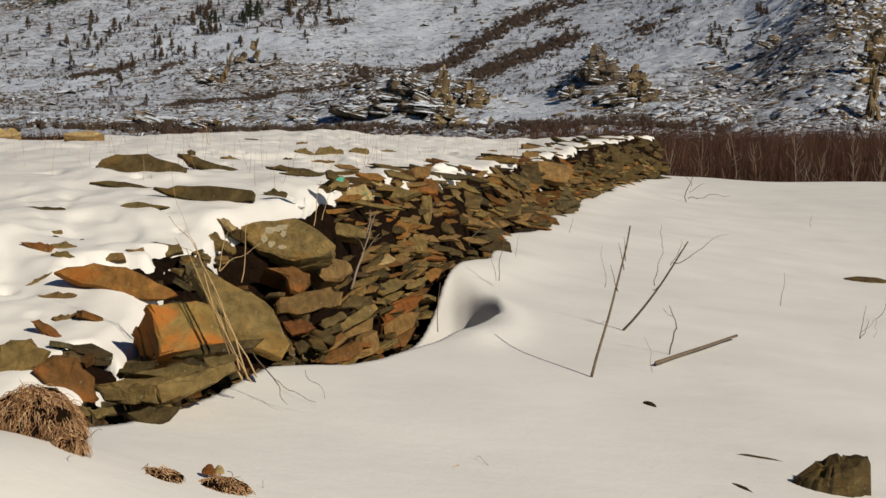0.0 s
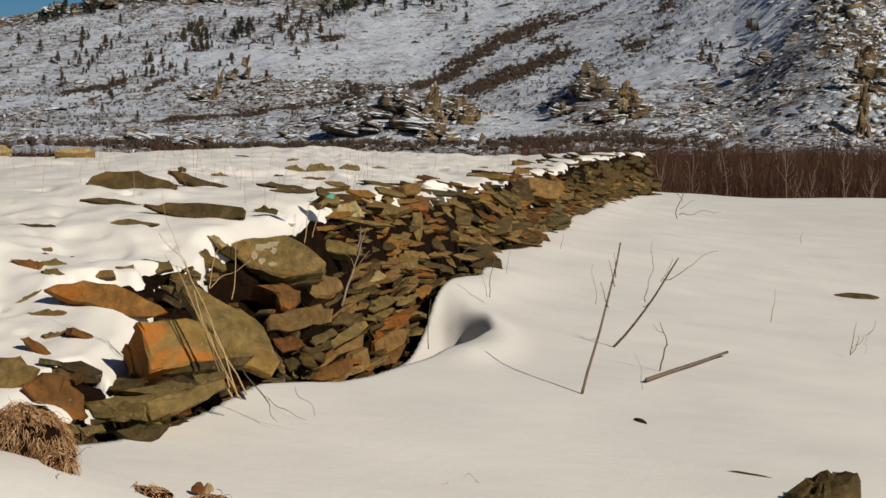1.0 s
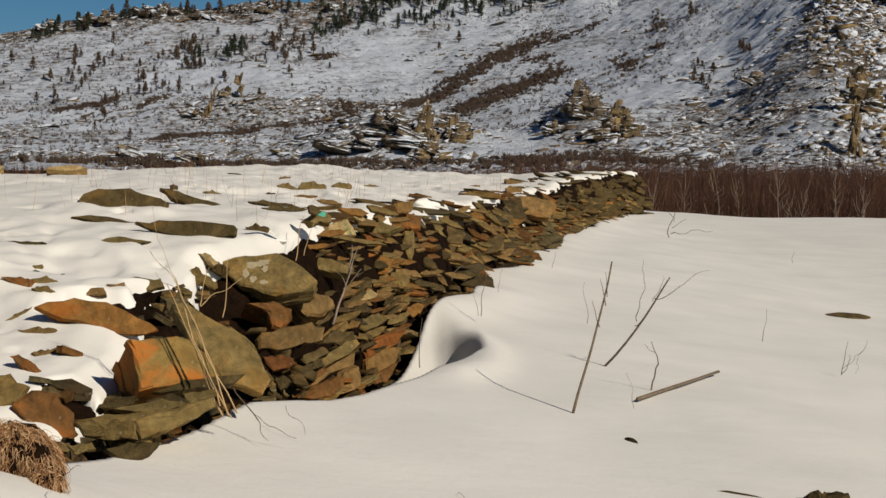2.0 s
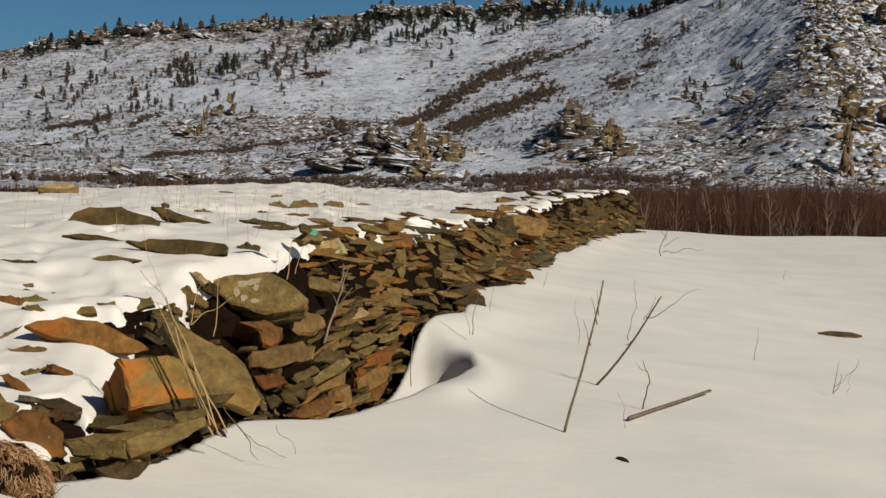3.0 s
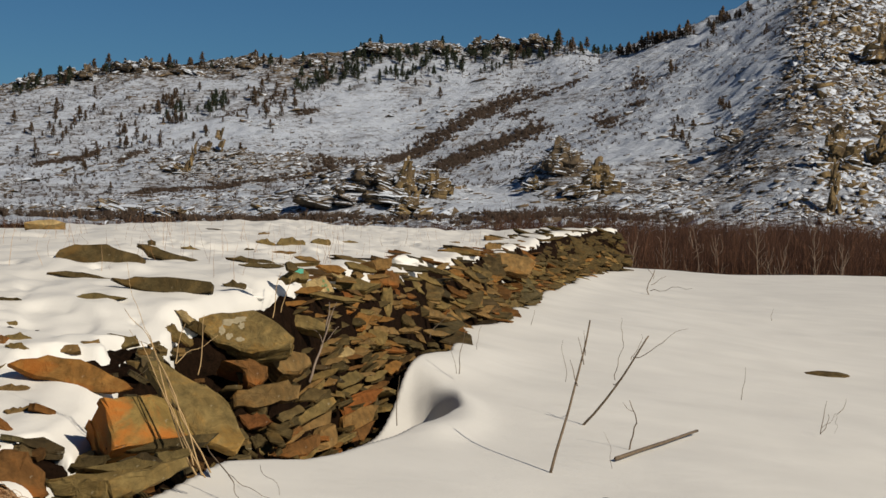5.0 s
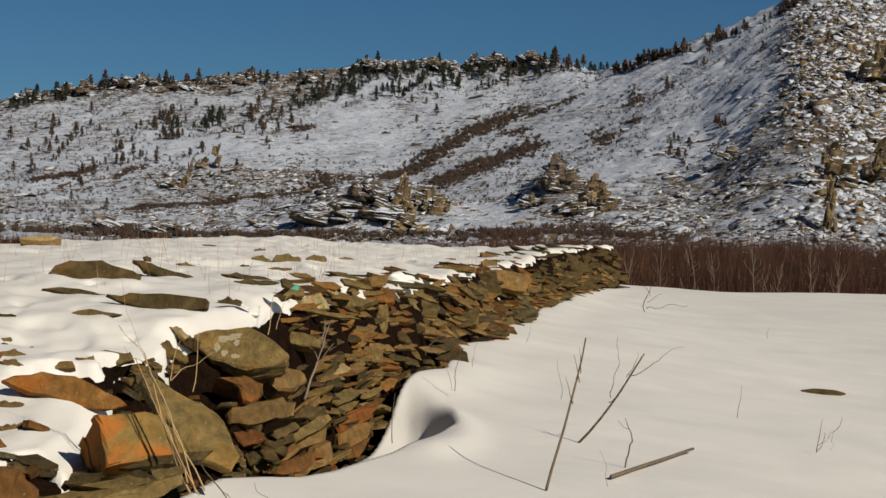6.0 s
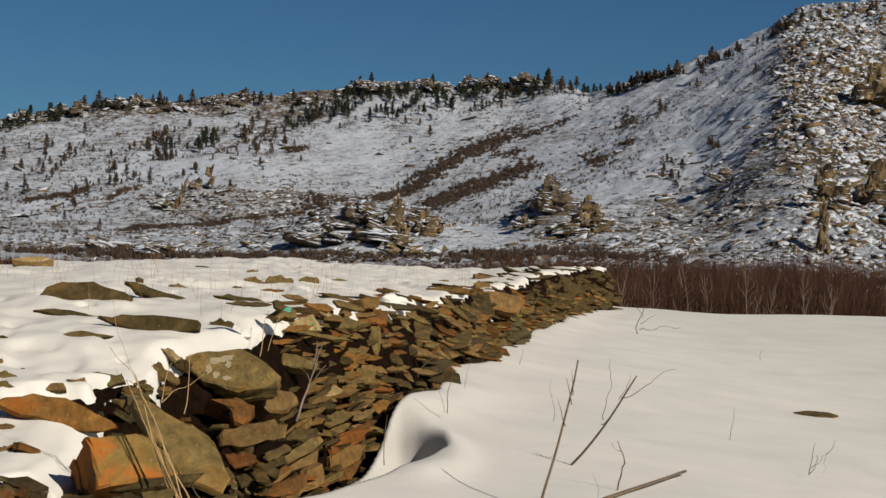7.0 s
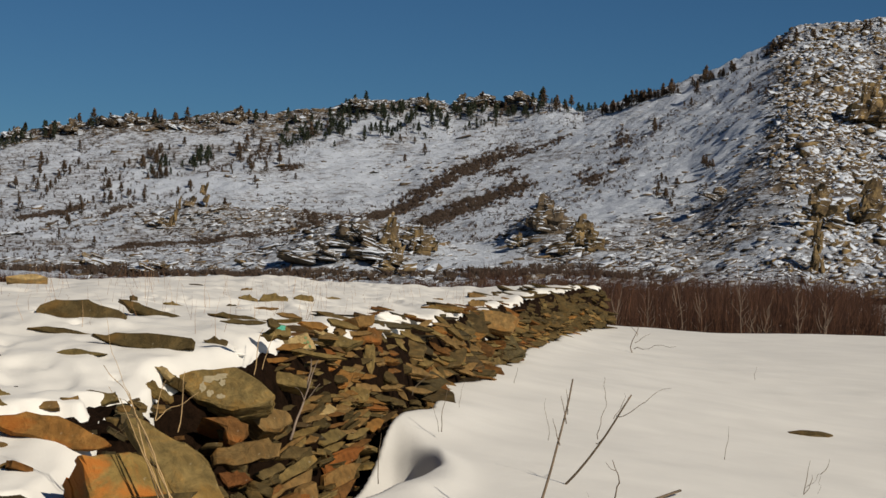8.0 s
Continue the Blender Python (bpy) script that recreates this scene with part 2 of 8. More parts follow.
def part(name, bm, material, parent=None, label="", smooth=False):
    """One bmesh as one mesh object, under a thing where one is given."""
    me = bpy.data.meshes.new(name)
    bm.to_mesh(me)
    bm.free()
    me.materials.append(material)
    if smooth:
        me.polygons.foreach_set("use_smooth", np.ones(len(me.polygons), bool))
    ob = new(name, me)
    if parent is not None:
        ob.parent = parent
    return tagged(ob, label)


# ---- the lie of the land ----
# foot of the broken terrace edge: where the stones meet the lower snow field
EDGE_Y = np.array([-40, 2.0, 4.5, 5.5, 6.2, 7.0, 8.0, 9.1, 10.0, 10.9, 12.4, 15.0, 17.2, 19.2, 20.4, 23.0, 27.7, 42.0, 53.0, 57.0, 60.0, 64.0])
EDGE_X = np.array([-3.0, -1.75, -1.56, -1.42, -1.12, -0.93, -0.78, -0.62, -0.47, -0.36, -0.09, 0.44, 0.54, 0.66, 1.0, 1.40, 2.1, 4.3, 6.3, 7.4, 5.0, -30.0])


def edge_x(y):
    return np.interp(y, EDGE_Y, EDGE_X) + 0.05 * vnoise(y * 0.9, y * 0, 5) * step(y, 9, 12) * (1 + y * 0.02) + 0.07 * vnoise(y * 0.42, y * 0, 9) * step(y, 14, 17) * (1 - step(y, 48, 54))


def low_z(x, y):
    """The lower snow field: it falls gently to the right, ends at a bank above the willows."""
    z = 0.22 - 0.14 * np.where(x > 4, 4 + 4.0 * np.tanh((x - 4) / 4.0), np.where(x < -2, -2 + 0.8 * np.tanh((x + 2) / 0.8), x))
    z = z + 0.035 * fbm(x * 0.45, y * 0.3, 3, 11) * step(np.hypot(x, y), 3, 9)
    lip = 62 - 0.25 * x + 2.0 * vnoise(x * 0.12, y * 0, 3)
    z = z - 1.9 * step(y, lip, lip + 7) + 0.23 * step(y, 18, 45) - 1.4 * step(y, 40, 58) * (1 - step(x, -3, 5))
    z = z + 0.15 * np.exp(-((x + 1.35) / 0.45) ** 2 - ((y - 4.9) / 0.7) ** 2)
    # a hollow scoured along the foot of the stones, open toward its far end, then a drift thrown up behind it
    off = x - edge_x(y)
    lip_y = np.interp(x, [-0.8, -0.61, -0.46, -0.33, -0.22, 0.0, 0.2, 0.34], [7.95, 8.26, 8.43, 8.75, 9.2, 10.0, 10.8, 11.3])
    far_y = 11.75 - 0.4 * step(x, 0.05, 0.34)
    bowl = step(y, lip_y, lip_y + 0.36) * (1 - step(y, far_y, far_y + 1.7)) * (1 - step(x, 0.18, 0.42))
    z = z - 0.34 * bowl
    z = z + (0.13 * np.exp(-((off - 0.05) / 0.45) ** 2)) * step(y, 12.6, 13.8) * (1 - 0.6 * step(y, 15, 18)) * (1 - step(y, 50, 57))
    r = np.hypot((x + 0.06) / 0.40, (y - 11.4) / 1.0)
    return z + 0.05 * np.exp(-((r - 1.25) / 0.35) ** 2) * step(x, -0.08, 0.25)


def top_z(x, y):
    """The terrace: nearly level, sinking toward its broken near corner, falling off behind its crest."""
    z = 1.0 - 0.08 * (np.clip(x, -2.4, 1.2) + 1.0) + 0.002 * np.maximum(y - 14, 0) - 0.07 * step(-x, 2.8, 5.6)
    z = z - np.interp(y, [5.5, 6.2, 7.0, 8.0, 9.0, 10.0, 11.0, 12.5], [0.66, 0.62, 0.51, 0.35, 0.21, 0.11, 0.04, 0.0]) + 0.03 * fbm(x * 0.8, y * 0.5, 3, 21)
    crest = 27 + (x + 5) * 2.4
    return np.maximum(z - 0.055 * np.maximum(y - crest, 0), -2.6 + 0 * x)


def bank_w(y):
    return 0.42 + 0.16 * (1 - step(y, 7.0, 10.0))


def soil_z(x, y, rough=1.0):
    d = edge_x(y) - x
    t = np.clip(d / bank_w(y), 0, 1)
    prof = 0.82 * t + 0.18 * step(t, 0, 1)
    prof = prof - 0.07 * np.sin(2 * math.pi * (2.4 * t + 0.5 * vnoise(x * 1.2, y * 1.5, 35))) * (1 - step(y, 8.6, 9.6)) * step(t, 0, 0.15)
    lo, hi = low_z(x, y) - 0.12, top_z(x, y) - 0.05
    z = lo + np.maximum(hi - lo, 0) * prof
    return z + rough * 0.04 * fbm(x * 6, y * 6, 3, 31) * step(d, 0.02, 0.2)


def snow_z(x, y):
    d = edge_x(y) - x
    low = low_z(x, y)
    soil = soil_z(x, y, 0.0)
    # ragged snow margin on the terrace
    back = np.interp(y, [5.0, 6.5, 7.5, 8.2, 8.6, 9.6, 10, 10.8, 11.5, 13.5, 17, 57], [0.30, 0.34, 0.43, 0.58, 0.70, 0.72, 0.60, 0.49, 0.47, 0.47, 0.48, 0.48])
    back = back + (0.035 + 0.03 * step(y, 12, 16)) * fbm(x * 1.3 + 3, y * 1.5, 3, 51) + 0.012 * fbm(x * 4, y * 4, 2, 55)
    over = (d - back) / 0.10
    hole = np.exp(-(((x + 1.52) / 0.20) ** 2 + ((y - 8.35) / 0.22) ** 2) ** 2) + np.exp(-(((x + 1.34) / 0.16) ** 2 + ((y - 8.75) / 0.3) ** 2) ** 2) \
        + np.exp(-(((x + 1.46) / 0.14) ** 2 + ((y - 6.95) / 0.28) ** 2) ** 2)
    cover = 0.085 + 0.03 * fbm(x * 1.7, y * 1.2, 3, 71) - 0.035 * (1 - step(y, 8.5, 10)) - 0.17 * step(hole + 0.35 * fbm(x * 5, y * 5, 2, 61), 0.25, 0.8)
    cover = cover + (0.012 * fbm(x * 3.1, y * 2.6, 3, 83) - 0.03 * step(fbm(x * 1.6, y * 1.1, 2, 87), 0.35, 0.7)) * step(d, 0.3, 0.9)
    th = np.where(over > 0, cover * np.sqrt(np.clip(over, 0, 1)), np.clip(over, -3, 0) * 0.8)
    up = soil + th + 0.012 * fbm(x * 4, y * 3, 2, 81) * step(d, 0.2, 0.6)
    return np.where(d > -0.02, np.maximum(low - 1.3 * step(d, 0.02, 0.14), up), low)


def lines(*runs):
    out = []
    for a, b_, s in runs:
        out.append(np.arange(a, b_, s))
    return np.concatenate(out)


_near = np.geomspace(4.0, 70.0, 640)
_far = np.geomspace(71.5, 4000, 70)
ground_y = np.concatenate([-np.geomspace(3500, 4, 24), np.linspace(-3, 3.9, 24), _near, _far])
ground_x = np.concatenate([-np.geomspace(3500, 9, 40), lines((-8.8, -2.6, 0.08), (-2.6, 0.9, 0.024), (0.9, 3.0, 0.05), (3.0, 9.0, 0.10), (9.0, 24, 0.5)), np.geomspace(24.5, 3500, 40)])
GX, GY = np.meshgrid(ground_x, ground_y)
ground = new("ground", grid_mesh("ground", ground_x, ground_y, snow_z(GX, GY) - 0.4 * step(GY, 80, 200)))
ground.data.materials.append(SNOW)
tagged(ground, "wind-packed white snow over a field and a low terrace", "ground", kind="structure")

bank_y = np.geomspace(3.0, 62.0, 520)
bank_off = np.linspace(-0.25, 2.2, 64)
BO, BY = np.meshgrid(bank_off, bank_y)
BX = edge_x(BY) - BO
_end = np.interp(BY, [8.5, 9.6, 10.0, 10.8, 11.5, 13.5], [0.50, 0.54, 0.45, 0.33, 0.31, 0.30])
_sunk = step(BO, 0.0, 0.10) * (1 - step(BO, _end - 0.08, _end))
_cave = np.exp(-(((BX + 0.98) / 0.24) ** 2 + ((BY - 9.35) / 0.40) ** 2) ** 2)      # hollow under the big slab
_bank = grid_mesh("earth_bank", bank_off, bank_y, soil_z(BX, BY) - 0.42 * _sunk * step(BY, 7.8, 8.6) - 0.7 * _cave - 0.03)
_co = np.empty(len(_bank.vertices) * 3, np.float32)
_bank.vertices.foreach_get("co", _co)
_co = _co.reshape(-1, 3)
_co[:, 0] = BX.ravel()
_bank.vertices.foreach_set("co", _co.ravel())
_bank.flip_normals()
_bank.materials.append(SHADED_SOIL)
tagged(new("earth_bank", _bank), "frozen earth of the terrace edge, blackened as shade between the stones", "earth bank", kind="structure")

from mathutils.bvhtree import BVHTree

# ---- stones ----
def slab_mesh(name, seed, size, sides=8, rough=0.10, taper=0.12, layers=2, square=0.0, outline=None, fine=2, dome=0.0, spin=None):
    """A broken slab of that length, width and thickness: uneven outline, split side layers, chipped edges."""
    rnd = random.Random(seed)
    bm = bmesh.new()
    if outline:
        corner = [Vector((u, v, 0)) for u, v in outline]
    else:
        corner = []
        spin = rnd.uniform(0, 1) if spin is None else spin
        for i in range(sides):
            a = 2 * math.pi * (i + spin + rnd.uniform(-0.34, 0.34)) / sides
            r = 0.5 * rnd.uniform(0.80, 1.18)
            c, s = math.cos(a), math.sin(a)
            r *= 1 + square * ((abs(c) ** 4 + abs(s) ** 4) ** -0.25 - 1)
            corner.append(Vector((c * r, s * r, 0)))
    base = []
    for p, q in zip(corner, corner[1:] + corner[:1]):
        for k in range(fine):
            f = (k + (rnd.uniform(-0.25, 0.25) if k else 0)) / fine
            j = 0.022 if k else 0.0
            base.append(p + (q - p) * f + Vector((rnd.uniform(-j, j), rnd.uniform(-j, j), 0)))
    n = len(base)
    tilt = Vector((rnd.uniform(-0.3, 0.3), rnd.uniform(-0.3, 0.3)))
    shear = Vector((rnd.uniform(-0.22, 0.22), rnd.uniform(-0.22, 0.22)))
    levels = [(-0.5, 0.99 - taper), (-0.46, 1.0)]
    for k in range(layers):
        z = -0.42 + 0.84 * (k + 1 + rnd.uniform(-0.3, 0.3)) / (layers + 1)
        o = rnd.uniform(-0.06, 0.03)
        levels += [(z - 0.012, 1 + o), (z + 0.012, 1 + o - rnd.uniform(-0.02, 0.07))]
    levels += [(0.45, 0.985 - rnd.uniform(0, 0.03)), (0.5, 0.965 - taper * 0.3)]
    rings = []
    drift = [rnd.uniform(-1, 1) for _ in base]
    for z, s in levels:
        if dome:
            s *= 1 - dome * max(0.0, z + 0.2) ** 2 / 0.49
        ring = []
        for i, p in enumerate(base):
            j = 1 + rnd.uniform(-rough, rough) * 0.35
            zz = z + (0.9 * (p.x * tilt.x + p.y * tilt.y) if z > 0 else 0) + (rnd.uniform(-1, 1) * 0.12 + drift[i] * 0.4) * rough
            ring.append(bm.verts.new((p.x * s * j * size[0] + shear.x * z * size[2], p.y * s * j * size[1] + shear.y * z * size[2], zz * size[2])))
        rings.append(ring)
    for a, b_ in zip(rings, rings[1:]):
        for i in range(n):
            j = (i + 1) % n
            bm.faces.new((a[i], a[j], b_[j], b_[i]))
    for ring, up in ((rings[0], False), (rings[-1], True)):
        mid = sum((v.co for v in ring), Vector()) / n
        inner = []
        for v in ring[::2]:
            inner.append(bm.verts.new(mid + (v.co - mid) * rnd.uniform(0.4, 0.6) + Vector((0, 0, rnd.uniform(-0.05, 0.05) * size[2] + (dome * 0.06 * size[2] if up else 0)))))
        k = len(inner)
        for i in range(n):
            j = (i + 1) % n
            tri = [ring[i], ring[j], inner[(i // 2) % k]] if i % 2 == 0 else [ring[i], ring[j], inner[((i + 1) // 2) % k], inner[(i // 2) % k]]
            if len(set(tri)) == len(tri):
                bm.faces.new(tri if up else tri[::-1])
        bm.faces.new(inner if up else inner[::-1])
    me = bpy.data.meshes.new(name)
    bm.to_mesh(me)
    bm.free()
    return me


def stone(name, at, size, turn, material, label, seed, sides=9, layers=2, taper=0.1, rough=0.1, square=0.3, outline=None, dome=0.0):
    """A loose stone: at = middle, size = length, width, thickness, turn = degrees about x, y, z."""
    me = slab_mesh(name, seed, size, sides, rough, taper, layers, square, outline, 4, dome)
    me.materials.append(material)
    ob = new(name, me)
    ob.matrix_world = pose(*at, *turn)
    return tagged(ob, label, "stone")


THIN = [(-0.5, 0.02), (-0.30, -0.36), (0.02, -0.5), (0.30, -0.30), (0.5, -0.04), (0.26, 0.36), (-0.08, 0.5), (-0.36, 0.30)]
wall_of_stones = tagged(new("stone_wall"), "tumbled dry-laid slate wall at the edge of the terrace", "stone wall")
laid = [0]


def lay(a, b, wide, thick, roll=0.0, material=None, label="", name="stone", sides=5, outline=None, on=None):
    """A stone from end a to end b; roll: degrees by which its top turns toward the open field. With no label it is a piece of the wall. on: its middle lies that far above the snow."""
    laid[0] += 1
    a, b = Vector(a), Vector(b)
    if on is not None:
        c = (a + b) / 2
        lift = Vector((0, 0, float(snow_z(np.array([c.x]), np.array([c.y]))[0]) + on - c.z))
        a, b = a + lift, b + lift
        c = (a + b) / 2
        roll += math.degrees(math.atan(float(snow_z(np.array([c.x]), np.array([c.y + 0.08]))[0] - snow_z(np.array([c.x]), np.array([c.y - 0.08]))[0]) / 0.16))
    ax = (b - a).normalized()
    side = Vector((0, 0, 1)).cross(ax).normalized()
    up = ax.cross(side)
    turn = Matrix((ax, side, up)).transposed().to_4x4() @ pose(0, 0, 0, roll) @ pose(0, 0, 0, 0, 0, 0 if label or (b - a).length > 0.5 else 20)
    me = slab_mesh(name, 400 + laid[0], ((b - a).length * 1.06, wide, thick), sides, 0.05 if outline else 0.12, 0.08, 1 if outline else 1 + laid[0] % 3, 0.55, outline, 2 if label == '' else 3, 0.5 if outline == THIN else 0.0)
    me.materials.append(material or ROCK)
    ob = new(name, me)
    m = Matrix.Translation((a + b) / 2) @ turn
    if label:
        tagged(ob, label, "stone")
    else:
        ob.parent = wall_of_stones
    ob.matrix_world = m
    return ob


def mark(ob, name, outline, at, size, material, label, lift=0.003):
    """A thin patch lying on the top of a stone, at = middle on its top, in the stone's own axes."""
    tree = BVHTree.FromPolygons([v.co for v in ob.data.vertices], [p.vertices for p in ob.data.polygons])
    bm = bmesh.new()
    rings = []
    for f in (1.0, 0.55, 0.2):
        ring = []
        for u, v in outline:
            x, y = at[0] + u * f * size[0], at[1] + v * f * size[1]
            hit = tree.ray_cast(Vector((x, y, 1)), Vector((0, 0, -1)))
            ring.append(bm.verts.new((x, y, (hit[0].z if hit[0] else 0) + lift)))
        rings.append(ring)
    n = len(outline)
    for a, b_ in zip(rings, rings[1:]):
        for i in range(n):
            bm.faces.new((a[i], a[(i + 1) % n], b_[(i + 1) % n], b_[i]))
    bm.faces.new(rings[-1])
    me = bpy.data.meshes.new(name)
    bm.to_mesh(me)
    bm.free()
    me.materials.append(material)
    patch = new(name, me)
    patch.parent = ob
    return tagged(patch, label)


def patchy(seed, n=14):
    r = random.Random(seed)
    return [(0.5 * math.cos(2 * math.pi * i / n) * q, 0.5 * math.sin(2 * math.pi * i / n) * q) for i, q in [(i, r.uniform(0.6, 1.1)) for i in range(n)]]


def snow_lump(a, b, radius, flat=0.6, seed=1):
    """A rounded, uneven lump of snow from a to b."""
    a, b = Vector(a), Vector(b)
    bm = bmesh.new()
    bmesh.ops.create_icosphere(bm, subdivisions=4, radius=1.0)
    for v in bm.verts:
        f = v.co.x * 0.5 + 0.5
        d = 1 + 0.55 * noise.noise(v.co * 1.1 + a * 3 + Vector((seed, 0, 0))) + 0.25 * noise.noise(v.co * 2.7 + b * 3)
        v.co = a + (b - a) * f + Vector((v.co.x * 0.5, v.co.y, v.co.z * flat)) * radius * d
    ob = part("snow_lump", bm, SNOW, None, smooth=True)
    return tagged(ob, "rounded lump of snow lying on the stones", "snow")


def slate(at, right, up, thick, material, outline, label="", name="stone"):
    """A split slate: its broad face looks right degrees from straight back down the field and up degrees from level; outline: the face, in metres about its middle.
    With no label it is a piece of the wall."""
    laid[0] += 1
    rnd = random.Random(4000 + laid[0])
    pts = [Vector((u, v, 0)) for u, v in outline]
    size = max((p - q).length for p in pts for q in pts)
    base = []
    for p, q in zip(pts, pts[1:] + pts[:1]):
        n = max(1, min(6, round((q - p).length / (size * 0.13))))
        for k in range(n):
            j = size * (0.010 if k else 0.004)
            base.append(p + (q - p) * ((k + (rnd.uniform(-0.25, 0.25) if k else 0)) / n) + Vector((rnd.gauss(0, j), rnd.gauss(0, j), 0)))
    mid = sum(base, Vector()) / len(base)
    beds = 2 + laid[0] % 3
    chip = min(0.014, thick * 0.16)
    levels = [(-chip * 0.2, -chip), (-chip, 0.0)]
    for k in range(beds):
        z = -thick * (0.12 + 0.8 * (k + rnd.uniform(0.2, 0.8)) / beds)
        o = rnd.uniform(-0.10, 0.03) * min(thick, 0.12)
        levels += [(z + 0.004, levels[-1][1]), (z, o)]
    levels += [(-thick, levels[-1][1] - chip * 1.5)]
    lean = Vector((rnd.uniform(-0.25, 0.25), rnd.uniform(-0.7, -0.25), 0)) * min(1.0, (0.1 / thick) ** 2)
    wave = [rnd.gauss(0, 1) for _ in base]
    bm = bmesh.new()
    rings = []
    for z, o in levels:
        ring = []
        for i, p in enumerate(base):
            out = (p - mid).normalized()
            zz = z + (wave[i] * 0.10 + rnd.gauss(0, 0.04)) * min(thick, 0.1) * (1 if z < -chip * 0.5 else 0.25)
            ring.append(bm.verts.new(p + out * (o + rnd.gauss(0, 0.02) * min(thick, 0.08)) + lean * z + Vector((0, 0, zz))))
        rings.append(ring)
    n = len(base)
    for a, b_ in zip(rings, rings[1:]):
        for i in range(n):
            j = (i + 1) % n
            bm.faces.new((b_[i], b_[j], a[j], a[i]))
    inner = []
    for v in rings[0]:
        inner.append(bm.verts.new(mid + (v.co - mid) * rnd.uniform(0.50, 0.62) + Vector((0, 0, rnd.uniform(-0.1, 0.22) * chip))))
    for i in range(n):
        j = (i + 1) % n
        bm.faces.new((rings[0][i], rings[0][j], inner[j], inner[i]))
    hub = bm.verts.new(mid + Vector((0, 0, rnd.uniform(0.0, 0.15) * chip)))
    for i in range(n):
        bm.faces.new((inner[i], inner[(i + 1) % n], hub))
    bm.faces.new(rings[-1][::-1])
    me = bpy.data.meshes.new(name)
    bm.to_mesh(me)
    bm.free()
    me.materials.append(material)
    ob = new(name, me)
    r_, u_ = radians(right), radians(up)
    face = Vector((math.sin(r_) * math.cos(u_), -math.cos(r_) * math.cos(u_), math.sin(u_)))
    along = Vector((math.cos(r_), math.sin(r_), 0))
    if label:
        tagged(ob, label, "stone")
    else:
        ob.parent = wall_of_stones
    ob.matrix_world = Matrix.Translation(at) @ Matrix((along, face.cross(along), face)).transposed().to_4x4()
    return ob


# the broken blocks at the near corner, then the slates of the terrace edge
slate((-1.025, 7.155, 0.624), 27, 36, 0.400, OLIVE_RUST, [(-0.173, -0.008), (-0.177, -0.122), (0.008, -0.099), (0.185, -0.104), (0.147, 0.034), (0.079, 0.103), (0.028, 0.122), (-0.185, 0.118)], "thick olive slate block with orange rust streaks", "rusty_block")
slate((-0.868, 7.507, 0.643), 22, 52, 0.075, OLIVE, [(-0.144, 0.046), (-0.083, -0.034), (-0.047, -0.208), (0.043, -0.248), (0.109, -0.289), (0.164, -0.214), (0.149, -0.074), (0.108, 0.059), (0.002, 0.165), (-0.115, 0.280), (-0.164, 0.289)], "large smooth olive slate slab leaning on the bank", "leaning_slab")
slate((-0.960, 7.120, 0.531), 12, 20, 0.220, DARK, [(-0.127, -0.038), (0.082, -0.019), (0.181, 0.001), (0.229, 0.038), (0.107, 0.033), (-0.033, 0.015), (-0.229, -0.015)], "dark slab under the rusty block", "stone_slab")
slate((-1.172, 6.401, 0.455), -12, 16, 0.300, OLIVE, [(-0.102, -0.030), (-0.001, -0.036), (0.131, -0.035), (0.110, 0.036), (-0.008, 0.036), (-0.131, 0.022)], "layered olive slate slab at the foot of the bank", "stone_slab")
slate((-0.923, 6.504, 0.486), 40, 24, 0.260, OLIVE, [(-0.185, -0.070), (-0.002, -0.032), (0.184, 0.029), (0.185, 0.070), (0.016, 0.036), (-0.073, 0.029), (-0.181, 0.006)], "olive slate slab at the foot of the bank", "stone_slab")
slate((-1.110, 6.499, 0.497), 5, 72, 0.050, OLIVE, [(0.033, -0.065), (0.117, 0.004), (0.194, 0.065), (0.035, 0.024), (-0.083, -0.003), (-0.194, -0.048)])
slate((-1.058, 6.700, 0.501), 10, 66, 0.040, OLIVE, [(-0.009, -0.056), (0.132, -0.029), (0.149, 0.012), (0.047, 0.056), (-0.149, -0.019)])
slate((-1.011, 6.799, 0.508), 14, 56, 0.040, ROCK, [(-0.030, -0.043), (0.058, -0.047), (0.088, -0.009), (0.033, 0.047), (-0.088, -0.001)])
slate((-0.891, 6.900, 0.513), 14, 62, 0.040, OLIVE, [(-0.049, -0.047), (0.070, 0.012), (0.065, 0.047), (-0.070, 0.019)])
slate((-1.204, 6.750, 0.506), -10, 55, 0.050, DARK, [(0.040, -0.030), (0.072, 0.042), (-0.030, 0.024), (-0.072, -0.042)])
slate((-1.055, 6.250, 0.402), 6, 38, 0.140, DARK, [(-0.057, -0.029), (0.016, -0.037), (0.070, -0.006), (0.103, 0.036), (-0.013, 0.037), (-0.103, 0.010)], "small dark slab half sunk in snow", "stone_slab")
slate((-1.209, 6.100, 0.435), 5, 50, 0.050, OLIVE, [(-0.020, -0.026), (0.053, -0.001), (0.035, 0.026), (-0.053, 0.016)])
slate((-1.246, 9.750, 0.865), -25, 30, 0.140, DARK, [(-0.025, -0.039), (0.076, -0.053), (0.096, 0.001), (-0.055, 0.053), (-0.096, -0.006)], "dark angular stone beside the rounded slab", "dark_stone")
slate((-1.212, 9.700, 0.882), 10, 50, 0.050, SAND, [(0.026, -0.051), (0.058, -0.033), (-0.002, 0.041), (-0.058, 0.051)])
slate((-1.221, 9.450, 0.796), 5, 44, 0.100, OLIVE, [(-0.017, -0.033), (0.070, -0.080), (0.087, -0.040), (-0.033, 0.080), (-0.087, 0.056)])
